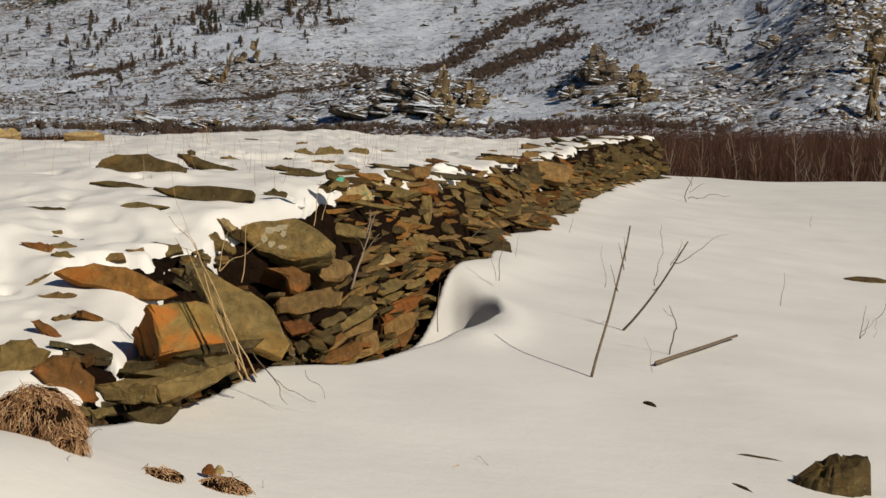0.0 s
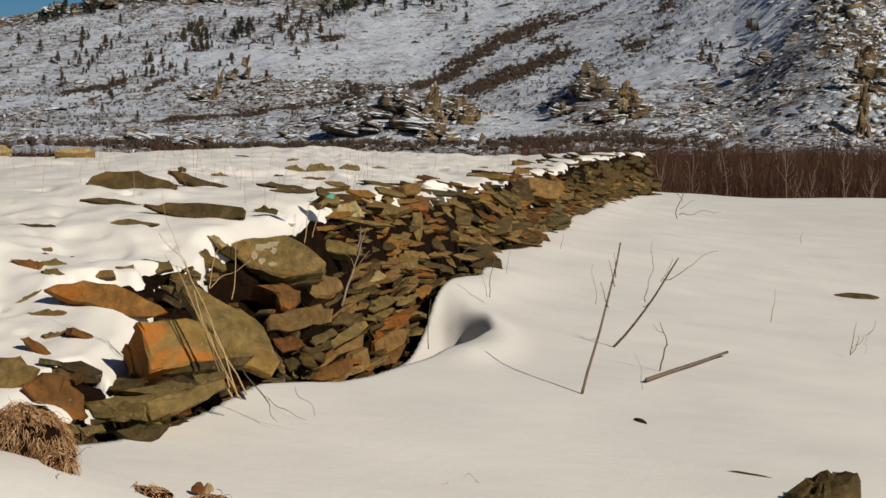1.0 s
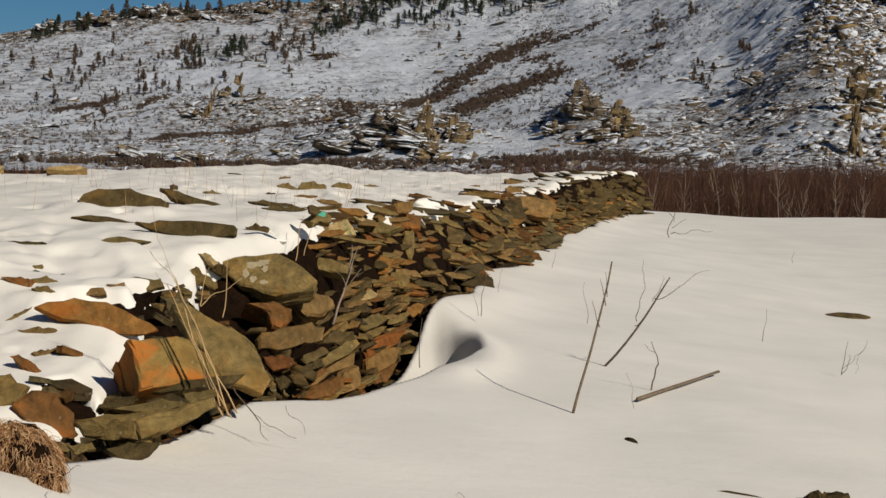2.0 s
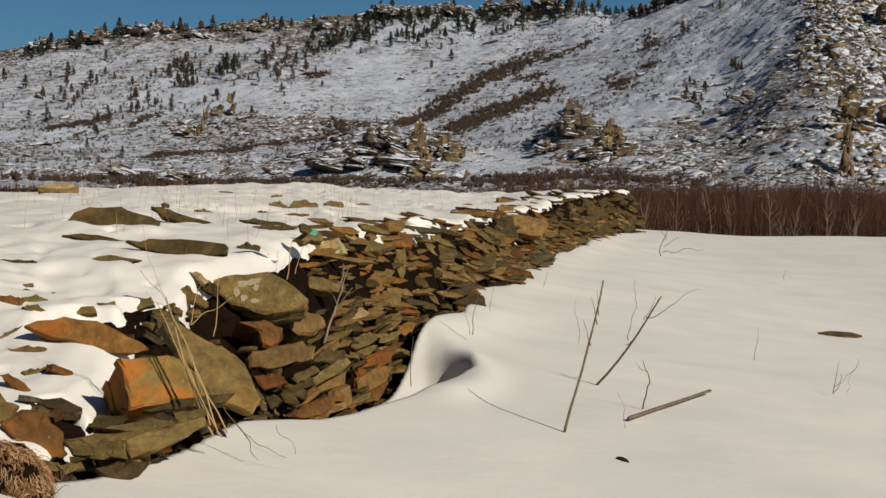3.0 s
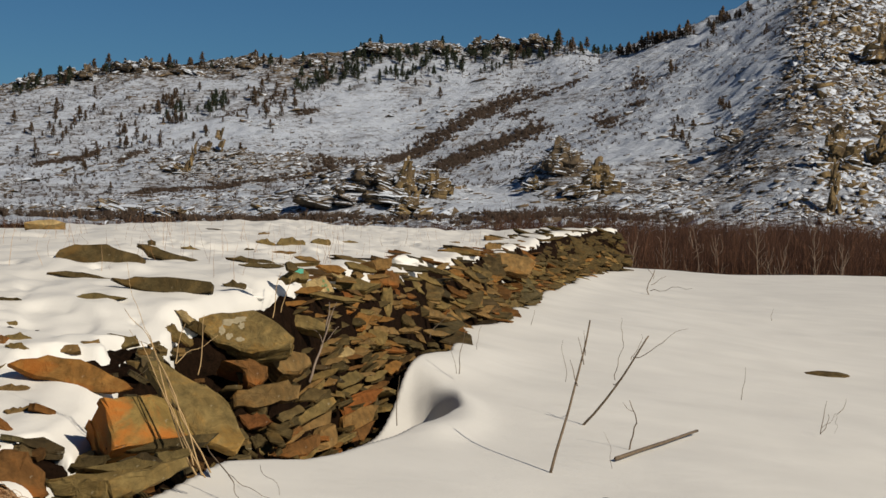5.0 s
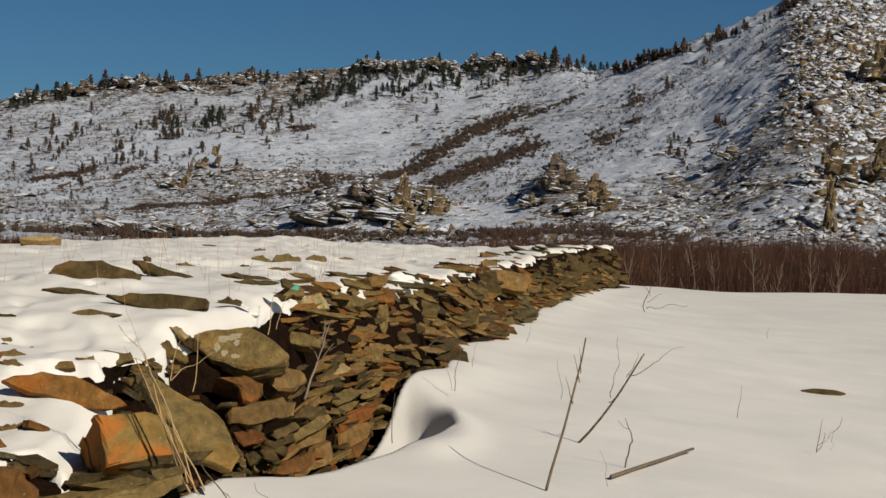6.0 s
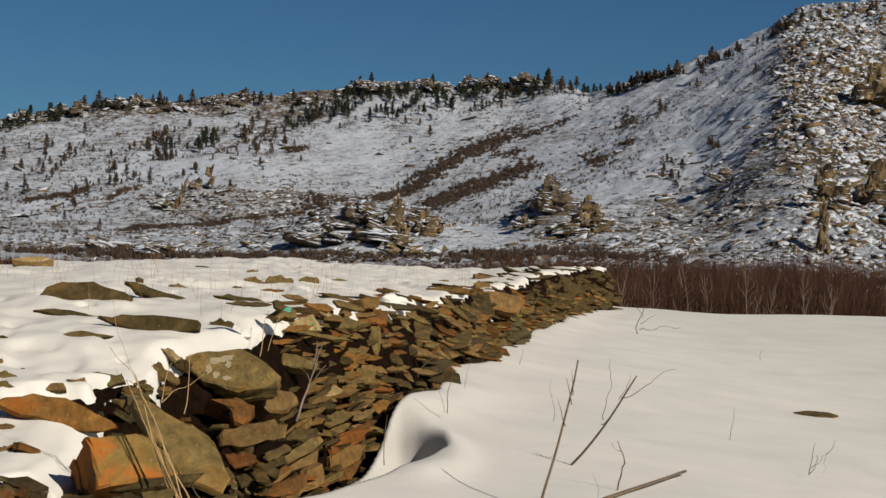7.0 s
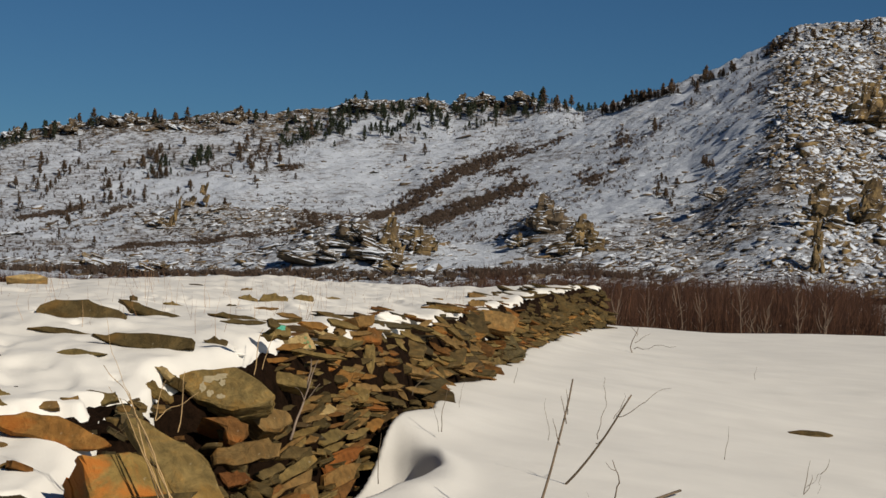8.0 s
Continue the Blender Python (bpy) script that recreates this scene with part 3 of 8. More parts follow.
flat = slate((-0.891, 9.851, 0.795), 6, 46, 0.170, OLIVE_PALE, [(-0.241, 0.003), (-0.161, -0.083), (-0.034, -0.147), (0.077, -0.156), (0.253, -0.105), (0.274, -0.049), (0.224, 0.025), (0.136, 0.112), (0.049, 0.156), (-0.065, 0.151), (-0.194, 0.133), (-0.274, 0.094)], "large rounded olive slab with pale lichen on top", "flat_boulder")
slate((-0.677, 10.053, 0.614), 35, 42, 0.160, SANDY, [(-0.091, -0.025), (-0.042, -0.094), (0.083, -0.089), (0.180, -0.041), (0.168, 0.044), (0.014, 0.094), (-0.180, 0.054)])
slate((-0.850, 9.605, 0.581), 25, 38, 0.180, RUST_DARK, [(-0.010, 0.020), (-0.011, -0.073), (0.038, -0.094), (0.109, -0.045), (0.128, 0.037), (0.033, 0.094), (-0.128, 0.088)])
slate((-0.888, 9.649, 0.567), -25, 20, 0.150, DARK, [(-0.010, -0.055), (0.062, -0.052), (0.041, 0.055), (-0.062, 0.024)])
slate((-0.710, 9.301, 0.492), 12, 40, 0.120, SANDY, [(-0.183, -0.077), (-0.041, -0.087), (0.160, -0.025), (0.186, 0.056), (0.115, 0.087), (-0.050, 0.071), (-0.186, 0.011)])
slate((-0.745, 8.951, 0.394), 18, 50, 0.060, RUST_HOT, [(-0.046, -0.054), (0.088, -0.012), (0.063, 0.054), (-0.088, 0.052)])
slate((-0.710, 8.700, 0.328), 0, 45, 0.060, DARK, [(-0.011, -0.050), (0.049, -0.003), (0.006, 0.050), (-0.049, 0.014)])
slate((-0.601, 9.501, 0.371), 30, 50, 0.050, ROCK, [(-0.069, -0.064), (0.101, 0.019), (0.083, 0.064), (-0.101, -0.010)])
slate((-0.515, 10.198, 0.398), 30, 50, 0.060, ROCK, [(0.008, -0.054), (0.115, 0.028), (0.012, 0.054), (-0.115, -0.045)])
slate((-0.478, 10.500, 0.361), 20, 55, 0.050, DARK, [(-0.062, -0.065), (0.061, -0.008), (0.062, 0.065), (-0.056, 0.028)])
slate((-0.623, 10.188, 0.219), 42, 40, 0.080, OLIVE, [(-0.311, -0.176), (-0.119, -0.089), (0.155, 0.030), (0.406, 0.137), (0.400, 0.176), (0.132, 0.086), (-0.164, -0.037), (-0.406, -0.139)])
slate((-0.573, 10.663, 0.232), 30, 40, 0.060, DARK, [(-0.008, 0.003), (0.220, 0.117), (-0.031, 0.029), (-0.178, -0.045), (-0.220, -0.117)])
slate((-0.596, 10.247, 0.164), 40, 38, 0.070, SANDY, [(-0.258, -0.139), (-0.148, -0.084), (0.060, 0.007), (0.252, 0.054), (0.309, 0.139), (0.137, 0.084), (-0.126, -0.035), (-0.309, -0.119)])
slate((-0.598, 10.078, 0.108), 38, 36, 0.070, RUST_DARK, [(-0.087, -0.069), (0.042, -0.066), (0.175, 0.002), (0.195, 0.069), (-0.028, 0.020), (-0.195, -0.052)])
slate((-0.481, 10.876, 0.047), 42, 34, 0.070, SANDY, [(-0.138, -0.090), (0.004, -0.080), (0.095, -0.045), (0.138, 0.090), (-0.003, 0.046)])
slate((-0.258, 11.988, 0.159), 46, 32, 0.100, RUST_HOT, [(-0.223, -0.087), (-0.092, -0.063), (0.115, -0.006), (0.248, 0.087), (0.026, 0.059), (-0.248, 0.003)])
slate((-0.273, 11.851, 0.056), 44, 32, 0.080, SANDY, [(-0.206, -0.081), (-0.080, -0.101), (0.093, -0.026), (0.206, 0.083), (0.150, 0.101), (-0.155, 0.026)])
slate((-0.261, 11.740, -0.016), 42, 34, 0.070, RUST_DARK, [(-0.127, -0.075), (-0.015, -0.072), (0.157, 0.075), (0.029, 0.042), (-0.157, -0.011)])
slate((-0.374, 11.338, -0.028), 38, 55, 0.028, SANDY, [(-0.052, -0.032), (0.011, -0.025), (0.083, 0.004), (0.045, 0.032), (-0.035, 0.012), (-0.083, -0.025)])
slate((-0.245, 11.780, -0.089), 10, 47, 0.019, DARK, [(-0.031, -0.029), (0.032, 0.001), (0.052, 0.026), (0.018, 0.029), (-0.029, 0.003), (-0.052, -0.022)])
slate((-0.406, 11.160, -0.029), 16, 66, 0.014, RUST, [(-0.019, -0.033), (0.017, -0.012), (0.043, 0.029), (0.024, 0.033), (-0.026, 0.008), (-0.043, -0.015)])
slate((-0.508, 10.620, 0.024), 34, 56, 0.013, SANDY, [(-0.041, -0.019), (0.027, -0.017), (0.086, 0.009), (0.043, 0.019), (-0.041, 0.011), (-0.086, -0.012)])
slate((-0.529, 11.321, 0.407), 14, 60, 0.032, OLIVE, [(-0.056, -0.066), (0.073, 0.003), (0.132, 0.073), (0.030, 0.052), (-0.058, -0.002), (-0.132, -0.073)])
slate((-0.506, 11.240, 0.301), 9, 47, 0.019, ROCK, [(-0.081, 0.003), (0.044, -0.037), (0.112, -0.040), (0.023, 0.009), (-0.041, 0.030), (-0.112, 0.040)])
slate((-0.492, 11.580, 0.467), 10, 47, 0.018, SANDY, [(-0.067, -0.040), (0.060, -0.009), (0.122, 0.039), (0.056, 0.040), (-0.084, 0.000), (-0.122, -0.038)])
slate((-0.535, 11.521, 0.540), 16, 66, 0.029, SANDY, [(-0.064, -0.064), (0.062, -0.002), (0.119, 0.059), (0.071, 0.075), (-0.062, 0.009), (-0.119, -0.075)])
slate((-0.412, 11.959, 0.499), 23, 47, 0.040, SAND, [(-0.058, -0.058), (0.066, -0.026), (0.099, 0.007), (0.057, 0.058), (-0.041, 0.025), (-0.099, -0.033)])
slate((-0.356, 11.919, 0.322), 29, 52, 0.050, OLIVE, [(-0.089, -0.085), (0.043, -0.043), (0.130, 0.024), (0.076, 0.085), (-0.071, 0.023), (-0.130, -0.054)])
slate((-0.346, 11.860, 0.248), 28, 43, 0.035, OLIVE, [(-0.045, -0.052), (0.026, -0.028), (0.118, 0.052), (0.039, 0.041), (-0.062, -0.001), (-0.118, -0.038)])
slate((-0.210, 12.619, 0.354), 22, 58, 0.052, SANDY, [(-0.050, -0.063), (0.020, -0.042), (0.132, 0.063), (0.037, 0.060), (-0.072, 0.023), (-0.132, -0.058)])
slate((-0.186, 12.580, 0.279), 18, 40, 0.032, OLIVE, [(-0.043, -0.050), (0.042, -0.010), (0.100, 0.045), (0.038, 0.050), (-0.072, 0.002), (-0.100, -0.048)])
slate((-0.194, 12.800, 0.404), 25, 48, 0.037, SANDY, [(-0.031, -0.040), (0.034, -0.019), (0.113, 0.048), (0.023, 0.033), (-0.050, 0.004), (-0.113, -0.048)])
slate((-0.325, 12.140, 0.380), 34, 39, 0.024, RUST_DARK, [(-0.056, -0.024), (0.032, -0.008), (0.106, 0.024), (0.019, 0.018), (-0.047, 0.007), (-0.106, -0.016)])
slate((-0.267, 12.299, 0.316), 41, 47, 0.018, SANDY, [(-0.074, -0.022), (0.068, -0.017), (0.114, 0.002), (0.072, 0.022), (-0.068, 0.015), (-0.114, -0.011)])
slate((-0.073, 13.099, 0.301), 35, 56, 0.041, RUST, [(-0.055, -0.079), (0.023, -0.049), (0.118, 0.044), (0.070, 0.079), (-0.052, 0.026), (-0.118, -0.053)])
slate((-0.486, 11.762, 0.588), 42, 53, 0.029, SANDY, [(-0.091, -0.032), (0.015, -0.019), (0.127, 0.032), (0.036, 0.032), (-0.074, 0.014), (-0.127, -0.021)])
slate((-0.342, 12.379, 0.555), 39, 58, 0.029, SANDY, [(-0.105, -0.050), (0.035, -0.023), (0.145, 0.022), (0.098, 0.050), (-0.074, 0.017), (-0.145, -0.034)])
slate((-0.463, 11.560, 0.358), 10, 41, 0.018, ROCK, [(-0.028, -0.014), (0.027, -0.029), (0.084, -0.034), (0.043, 0.015), (-0.034, 0.034), (-0.084, 0.026)])
slate((-0.347, 12.160, 0.453), 24, 44, 0.027, ROCK, [(-0.047, -0.023), (0.018, -0.017), (0.088, 0.000), (0.036, 0.023), (-0.057, 0.015), (-0.088, -0.010)])
slate((-0.172, 12.541, 0.216), 10, 57, 0.032, RUST_DARK, [(-0.031, -0.049), (0.022, -0.020), (0.089, 0.046), (0.038, 0.052), (-0.062, -0.012), (-0.089, -0.052)])
slate((-0.053, 13.300, 0.366), 35, 45, 0.022, SANDY, [(-0.070, -0.033), (0.020, -0.012), (0.117, 0.021), (0.037, 0.033), (-0.053, 0.014), (-0.117, -0.029)])
slate((-0.086, 13.278, 0.421), 41, 63, 0.026, RUST_DARK, [(-0.070, -0.028), (0.030, -0.046), (0.119, -0.050), (0.106, 0.021), (-0.026, 0.050), (-0.119, 0.050)])
slate((0.026, 13.461, 0.318), 32, 43, 0.033, ROCK, [(-0.048, -0.046), (0.040, 0.004), (0.117, 0.067), (0.053, 0.061), (-0.078, -0.013), (-0.117, -0.067)])
slate((-0.597, 11.460, 0.682), 40, 54, 0.027, DARK, [(-0.068, -0.009), (0.002, -0.035), (0.068, -0.029), (0.031, 0.019), (-0.012, 0.035), (-0.067, 0.030)])
slate((-0.519, 12.000, 0.812), 33, 46, 0.018, SANDY, [(-0.084, -0.024), (0.076, -0.000), (0.132, 0.024), (0.022, 0.023), (-0.056, 0.016), (-0.132, -0.022)])
slate((-0.395, 12.522, 0.762), 41, 59, 0.030, RUST, [(-0.122, -0.086), (0.051, -0.015), (0.174, 0.086), (0.031, 0.041), (-0.094, -0.013), (-0.174, -0.078)])
slate((-0.674, 11.322, 0.829), 25, 62, 0.013, RUST_DARK, [(-0.041, -0.007), (0.027, -0.040), (0.087, -0.030), (0.021, 0.017), (-0.032, 0.033), (-0.087, 0.040)])
slate((-0.258, 13.179, 0.698), 25, 66, 0.035, SANDY, [(-0.042, -0.096), (0.062, -0.019), (0.123, 0.059), (0.065, 0.096), (-0.069, -0.016), (-0.123, -0.096)])
slate((-0.419, 12.499, 0.793), 21, 52, 0.021, SANDY, [(-0.025, -0.014), (0.051, -0.037), (0.095, -0.038), (0.029, 0.014), (-0.042, 0.038), (-0.095, 0.024)])
slate((-0.582, 11.772, 0.916), 23, 58, 0.021, OLIVE, [(-0.231, 0.036), (0.172, -0.100), (0.319, -0.106), (0.193, -0.055), (-0.158, 0.063), (-0.319, 0.106)])
slate((-0.422, 12.622, 0.864), 24, 43, 0.029, RUST_HOT, [(-0.028, -0.024), (0.011, -0.031), (0.065, -0.024), (0.023, 0.015), (-0.016, 0.031), (-0.065, 0.016)])
slate((-0.251, 13.460, 0.802), 8, 38, 0.019, ROCK, [(-0.029, -0.010), (0.007, -0.032), (0.049, -0.031), (0.013, 0.004), (-0.018, 0.032), (-0.049, 0.024)])
slate((-0.063, 14.340, 0.800), 15, 52, 0.037, RUST_HOT, [(-0.034, -0.002), (-0.004, -0.040), (0.022, -0.047), (0.034, 0.014), (0.004, 0.047), (-0.026, 0.043)])
slate((-0.255, 13.480, 0.857), 24, 41, 0.024, ROCK, [(-0.045, -0.019), (0.021, -0.031), (0.090, -0.017), (0.032, 0.012), (-0.054, 0.031), (-0.090, 0.021)])
slate((0.096, 15.636, 0.812), 17, 43, 0.031, OLIVE, [(-0.052, 0.029), (0.018, -0.094), (0.070, -0.129), (0.032, 0.001), (-0.018, 0.081), (-0.070, 0.129)])
slate((-0.071, 14.708, 0.897), 38, 47, 0.036, DARK, [(-0.057, 0.014), (-0.001, -0.070), (0.057, -0.079), (0.055, -0.005), (-0.007, 0.057), (-0.045, 0.079)])
slate((0.238, 16.519, 0.815), 38, 54, 0.030, OLIVE, [(-0.096, 0.031), (-0.005, -0.055), (0.096, -0.097), (0.077, 0.003), (-0.035, 0.092), (-0.093, 0.097)])
slate((0.418, 17.621, 0.621), 14, 59, 0.031, OLIVE, [(-0.051, -0.001), (-0.010, -0.102), (0.104, -0.215), (0.080, -0.097), (-0.029, 0.155), (-0.104, 0.215)])
slate((0.290, 16.170, 0.607), 33, 63, 0.042, OLIVE, [(-0.121, -0.022), (0.035, -0.103), (0.168, -0.032), (0.068, 0.069), (-0.051, 0.103), (-0.168, 0.091)])
slate((0.560, 18.446, 0.402), 27, 58, 0.036, DARK, [(-0.032, 0.028), (-0.041, -0.141), (-0.022, -0.206), (0.041, -0.012), (0.033, 0.132), (0.004, 0.206)])
slate((0.207, 15.518, 0.573), 19, 54, 0.058, SANDY, [(-0.083, -0.027), (0.088, -0.093), (0.196, -0.110), (0.115, 0.010), (-0.062, 0.110), (-0.196, 0.084)])
slate((0.310, 15.943, 0.482), 37, 63, 0.028, SANDY, [(-0.111, -0.029), (0.012, -0.060), (0.215, -0.024), (0.141, 0.033), (-0.067, 0.060), (-0.215, 0.027)])
slate((-0.011, 14.340, 0.710), 13, 65, 0.045, ROCK, [(-0.077, -0.064), (0.038, -0.047), (0.121, -0.025), (0.057, 0.064), (-0.075, 0.058), (-0.121, 0.016)])
slate((-0.168, 13.259, 0.566), 28, 41, 0.040, SANDY, [(-0.064, -0.014), (0.022, -0.035), (0.143, -0.051), (0.109, 0.015), (-0.089, 0.051), (-0.143, 0.045)])
slate((0.051, 14.136, 0.516), 37, 62, 0.033, SANDY, [(-0.076, -0.044), (0.078, -0.020), (0.139, 0.001), (0.070, 0.044), (-0.035, 0.029), (-0.139, -0.031)])
slate((0.139, 14.322, 0.436), 24, 63, 0.028, SANDY, [(-0.036, -0.006), (-0.023, -0.066), (0.009, -0.110), (0.036, 0.008), (0.015, 0.086), (-0.015, 0.110)])
slate((0.293, 15.300, 0.401), 19, 39, 0.045, SANDY, [(-0.065, -0.024), (0.059, -0.039), (0.132, -0.023), (0.024, 0.031), (-0.065, 0.039), (-0.132, 0.031)])
slate((0.465, 16.214, 0.275), 32, 53, 0.033, RUST, [(-0.058, -0.036), (0.064, -0.044), (0.177, -0.017), (0.107, 0.044), (-0.088, 0.033), (-0.177, -0.007)])
slate((0.516, 18.197, 0.265), 39, 45, 0.046, RUST_DARK, [(-0.059, -0.059), (0.093, -0.027), (0.151, 0.019), (0.077, 0.059), (-0.085, 0.026), (-0.151, -0.039)])
slate((-0.100, 13.320, 0.464), 9, 43, 0.023, RUST, [(-0.080, -0.000), (0.023, -0.035), (0.116, -0.046), (0.037, 0.003), (-0.060, 0.046), (-0.116, 0.028)])
slate((0.045, 13.799, 0.420), 32, 47, 0.028, DARK, [(-0.071, -0.004), (0.018, -0.045), (0.101, -0.048), (0.043, 0.008), (-0.049, 0.048), (-0.101, 0.042)])
slate((0.027, 14.197, 0.590), 32, 64, 0.056, DARK, [(-0.057, -0.039), (-0.029, -0.103), (0.038, -0.090), (0.057, 0.029), (0.038, 0.103), (-0.031, 0.075)])
slate((0.609, 18.720, 0.350), 32, 53, 0.029, SANDY, [(-0.083, -0.033), (0.006, -0.069), (0.115, -0.040), (0.063, 0.022), (-0.039, 0.069), (-0.115, 0.031)])
slate((0.311, 17.000, 0.887), 11, 52, 0.029, DARK, [(-0.047, -0.015), (0.038, -0.057), (0.136, -0.051), (0.032, 0.023), (-0.051, 0.057), (-0.136, 0.037)])
slate((0.488, 18.041, 0.807), 21, 45, 0.031, OLIVE, [(-0.082, 0.008), (0.056, -0.073), (0.114, -0.066), (0.020, 0.011), (-0.044, 0.062), (-0.114, 0.073)])
slate((0.551, 18.401, 0.620), 28, 63, 0.043, ROCK, [(-0.072, 0.006), (-0.021, -0.093), (0.062, -0.141), (0.072, -0.039), (-0.004, 0.087), (-0.064, 0.141)])
slate((0.646, 18.920, 0.584), 14, 52, 0.038, RUST_DARK, [(-0.030, -0.050), (0.071, -0.015), (0.117, 0.037), (0.016, 0.050), (-0.064, 0.021), (-0.117, -0.030)])
slate((0.038, 14.725, 0.760), 36, 64, 0.022, RUST_DARK, [(-0.050, -0.017), (-0.008, -0.049), (0.063, -0.031), (0.044, 0.024), (-0.017, 0.047), (-0.063, 0.049)])
slate((0.816, 20.277, 0.610), 12, 57, 0.050, SANDY, [(-0.045, -0.036), (0.038, -0.088), (0.093, -0.060), (0.067, 0.045), (-0.039, 0.088), (-0.093, 0.025)])
slate((1.081, 21.975, 0.445), 37, 60, 0.059, SANDY, [(-0.106, -0.084), (0.020, -0.062), (0.138, 0.018), (0.077, 0.084), (-0.024, 0.044), (-0.138, -0.053)])
slate((0.832, 20.360, 0.410), 9, 43, 0.105, SANDY, [(-0.006, -0.093), (0.066, -0.077), (0.099, 0.067), (0.042, 0.093), (-0.063, 0.046), (-0.099, -0.079)])
slate((0.998, 20.881, 0.275), 20, 61, 0.068, SANDY, [(-0.104, -0.112), (0.044, -0.004), (0.151, 0.112), (0.020, 0.111), (-0.099, 0.024), (-0.151, -0.110)])
slate((1.323, 23.317, 0.147), 31, 43, 0.047, RUST, [(-0.081, -0.019), (0.029, -0.079), (0.096, -0.070), (0.068, 0.011), (-0.002, 0.079), (-0.096, 0.045)])
slate((1.183, 21.022, 0.125), 23, 63, 0.037, RUST, [(-0.115, -0.068), (0.018, -0.042), (0.170, 0.006), (0.060, 0.068), (-0.076, 0.053), (-0.170, 0.001)])
slate((0.696, 19.201, 0.481), 31, 55, 0.025, DARK, [(-0.052, -0.004), (0.007, -0.065), (0.036, -0.066), (0.052, 0.045), (0.012, 0.066), (-0.051, 0.048)])
slate((1.436, 24.632, 0.253), 34, 61, 0.037, ROCK, [(-0.097, -0.041), (-0.014, -0.082), (0.097, -0.081), (0.070, 0.010), (-0.007, 0.082), (-0.094, 0.033)])
slate((1.285, 23.434, 0.250), 40, 62, 0.039, DARK, [(-0.073, -0.039), (-0.010, -0.068), (0.094, -0.064), (0.088, 0.009), (0.004, 0.068), (-0.094, 0.035)])
slate((-0.718, 11.149, 1.115), 40, 51, 0.029, DARK, [(-0.044, -0.018), (-0.009, -0.050), (0.044, -0.022), (0.038, 0.029), (0.011, 0.050), (-0.025, 0.041)])
slate((-0.637, 11.482, 1.156), 26, 54, 0.015, SANDY, [(-0.056, -0.006), (0.045, -0.030), (0.086, -0.029), (0.027, 0.022), (-0.045, 0.030), (-0.086, 0.023)])
slate((-0.854, 10.529, 1.142), 39, 42, 0.015, DARK, [(-0.078, -0.011), (0.074, -0.021), (0.166, -0.009), (0.093, 0.009), (-0.084, 0.021), (-0.166, 0.010)])
slate((-0.501, 12.207, 1.064), 30, 43, 0.037, RUST, [(-0.057, -0.012), (0.053, -0.043), (0.110, -0.013), (0.061, 0.030), (-0.037, 0.043), (-0.110, 0.034)])
slate((-0.328, 13.079, 1.053), 34, 66, 0.025, OLIVE, [(-0.101, -0.002), (0.022, -0.089), (0.101, -0.087), (0.056, 0.023), (-0.028, 0.080), (-0.086, 0.089)])
slate((-0.473, 12.367, 1.018), 12, 51, 0.019, SAND, [(-0.038, 0.003), (0.010, -0.039), (0.044, -0.021), (0.025, 0.014), (-0.019, 0.039), (-0.044, 0.027)])
slate((-0.207, 13.041, 0.516), 33, 58, 0.018, ROCK, [(-0.114, -0.074), (0.032, -0.020), (0.168, 0.074), (0.024, 0.031), (-0.098, -0.011), (-0.168, -0.063)])
slate((0.284, 16.240, 0.595), 14, 51, 0.021, ROCK, [(-0.068, 0.009), (0.021, -0.035), (0.099, -0.055), (0.039, 0.015), (-0.053, 0.055), (-0.099, 0.044)])
slate((-0.392, 12.827, 0.900), 17, 53, 0.025, ROCK, [(-0.077, 0.012), (0.047, -0.082), (0.089, -0.094), (0.028, 0.007), (-0.046, 0.073), (-0.089, 0.094)])
slate((0.046, 14.279, 0.553), 37, 55, 0.018, DARK, [(-0.030, -0.000), (0.010, -0.029), (0.056, -0.045), (0.049, 0.007), (-0.002, 0.043), (-0.056, 0.045)])
slate((-0.623, 11.622, 0.941), 18, 48, 0.023, RUST, [(-0.029, -0.035), (0.069, -0.009), (0.116, 0.035), (0.025, 0.033), (-0.060, 0.020), (-0.116, -0.021)])
slate((0.024, 14.358, 0.625), 31, 54, 0.029, RUST_DARK, [(-0.048, -0.036), (0.014, -0.033), (0.119, -0.012), (0.057, 0.036), (-0.062, 0.035), (-0.119, -0.010)])
slate((0.537, 18.449, 0.823), 30, 65, 0.041, RUST, [(-0.057, -0.044), (0.005, -0.080), (0.073, -0.071), (0.071, 0.043), (0.007, 0.080), (-0.073, 0.030)])
slate((0.224, 16.081, 0.649), 25, 52, 0.021, SANDY, [(-0.078, 0.015), (0.067, -0.062), (0.114, -0.060), (0.044, 0.027), (-0.028, 0.058), (-0.114, 0.062)])
slate((0.377, 17.459, 0.912), 26, 39, 0.033, SANDY, [(-0.045, -0.049), (0.021, -0.026), (0.102, 0.049), (0.042, 0.046), (-0.047, 0.013), (-0.102, -0.037)])
slate((-0.476, 11.760, 0.496), 8, 47, 0.020, SANDY, [(-0.038, -0.020), (0.018, -0.020), (0.073, 0.003), (0.027, 0.020), (-0.046, 0.018), (-0.073, -0.002)])
slate((0.622, 18.836, 0.245), 13, 44, 0.024, ROCK, [(-0.056, -0.001), (0.019, -0.036), (0.074, -0.042), (0.042, -0.002), (-0.028, 0.042), (-0.074, 0.026)])
slate((-0.501, 11.780, 0.580), 15, 54, 0.024, DARK, [(-0.023, -0.026), (0.048, -0.020), (0.084, 0.014), (0.049, 0.026), (-0.056, 0.012), (-0.084, -0.017)])
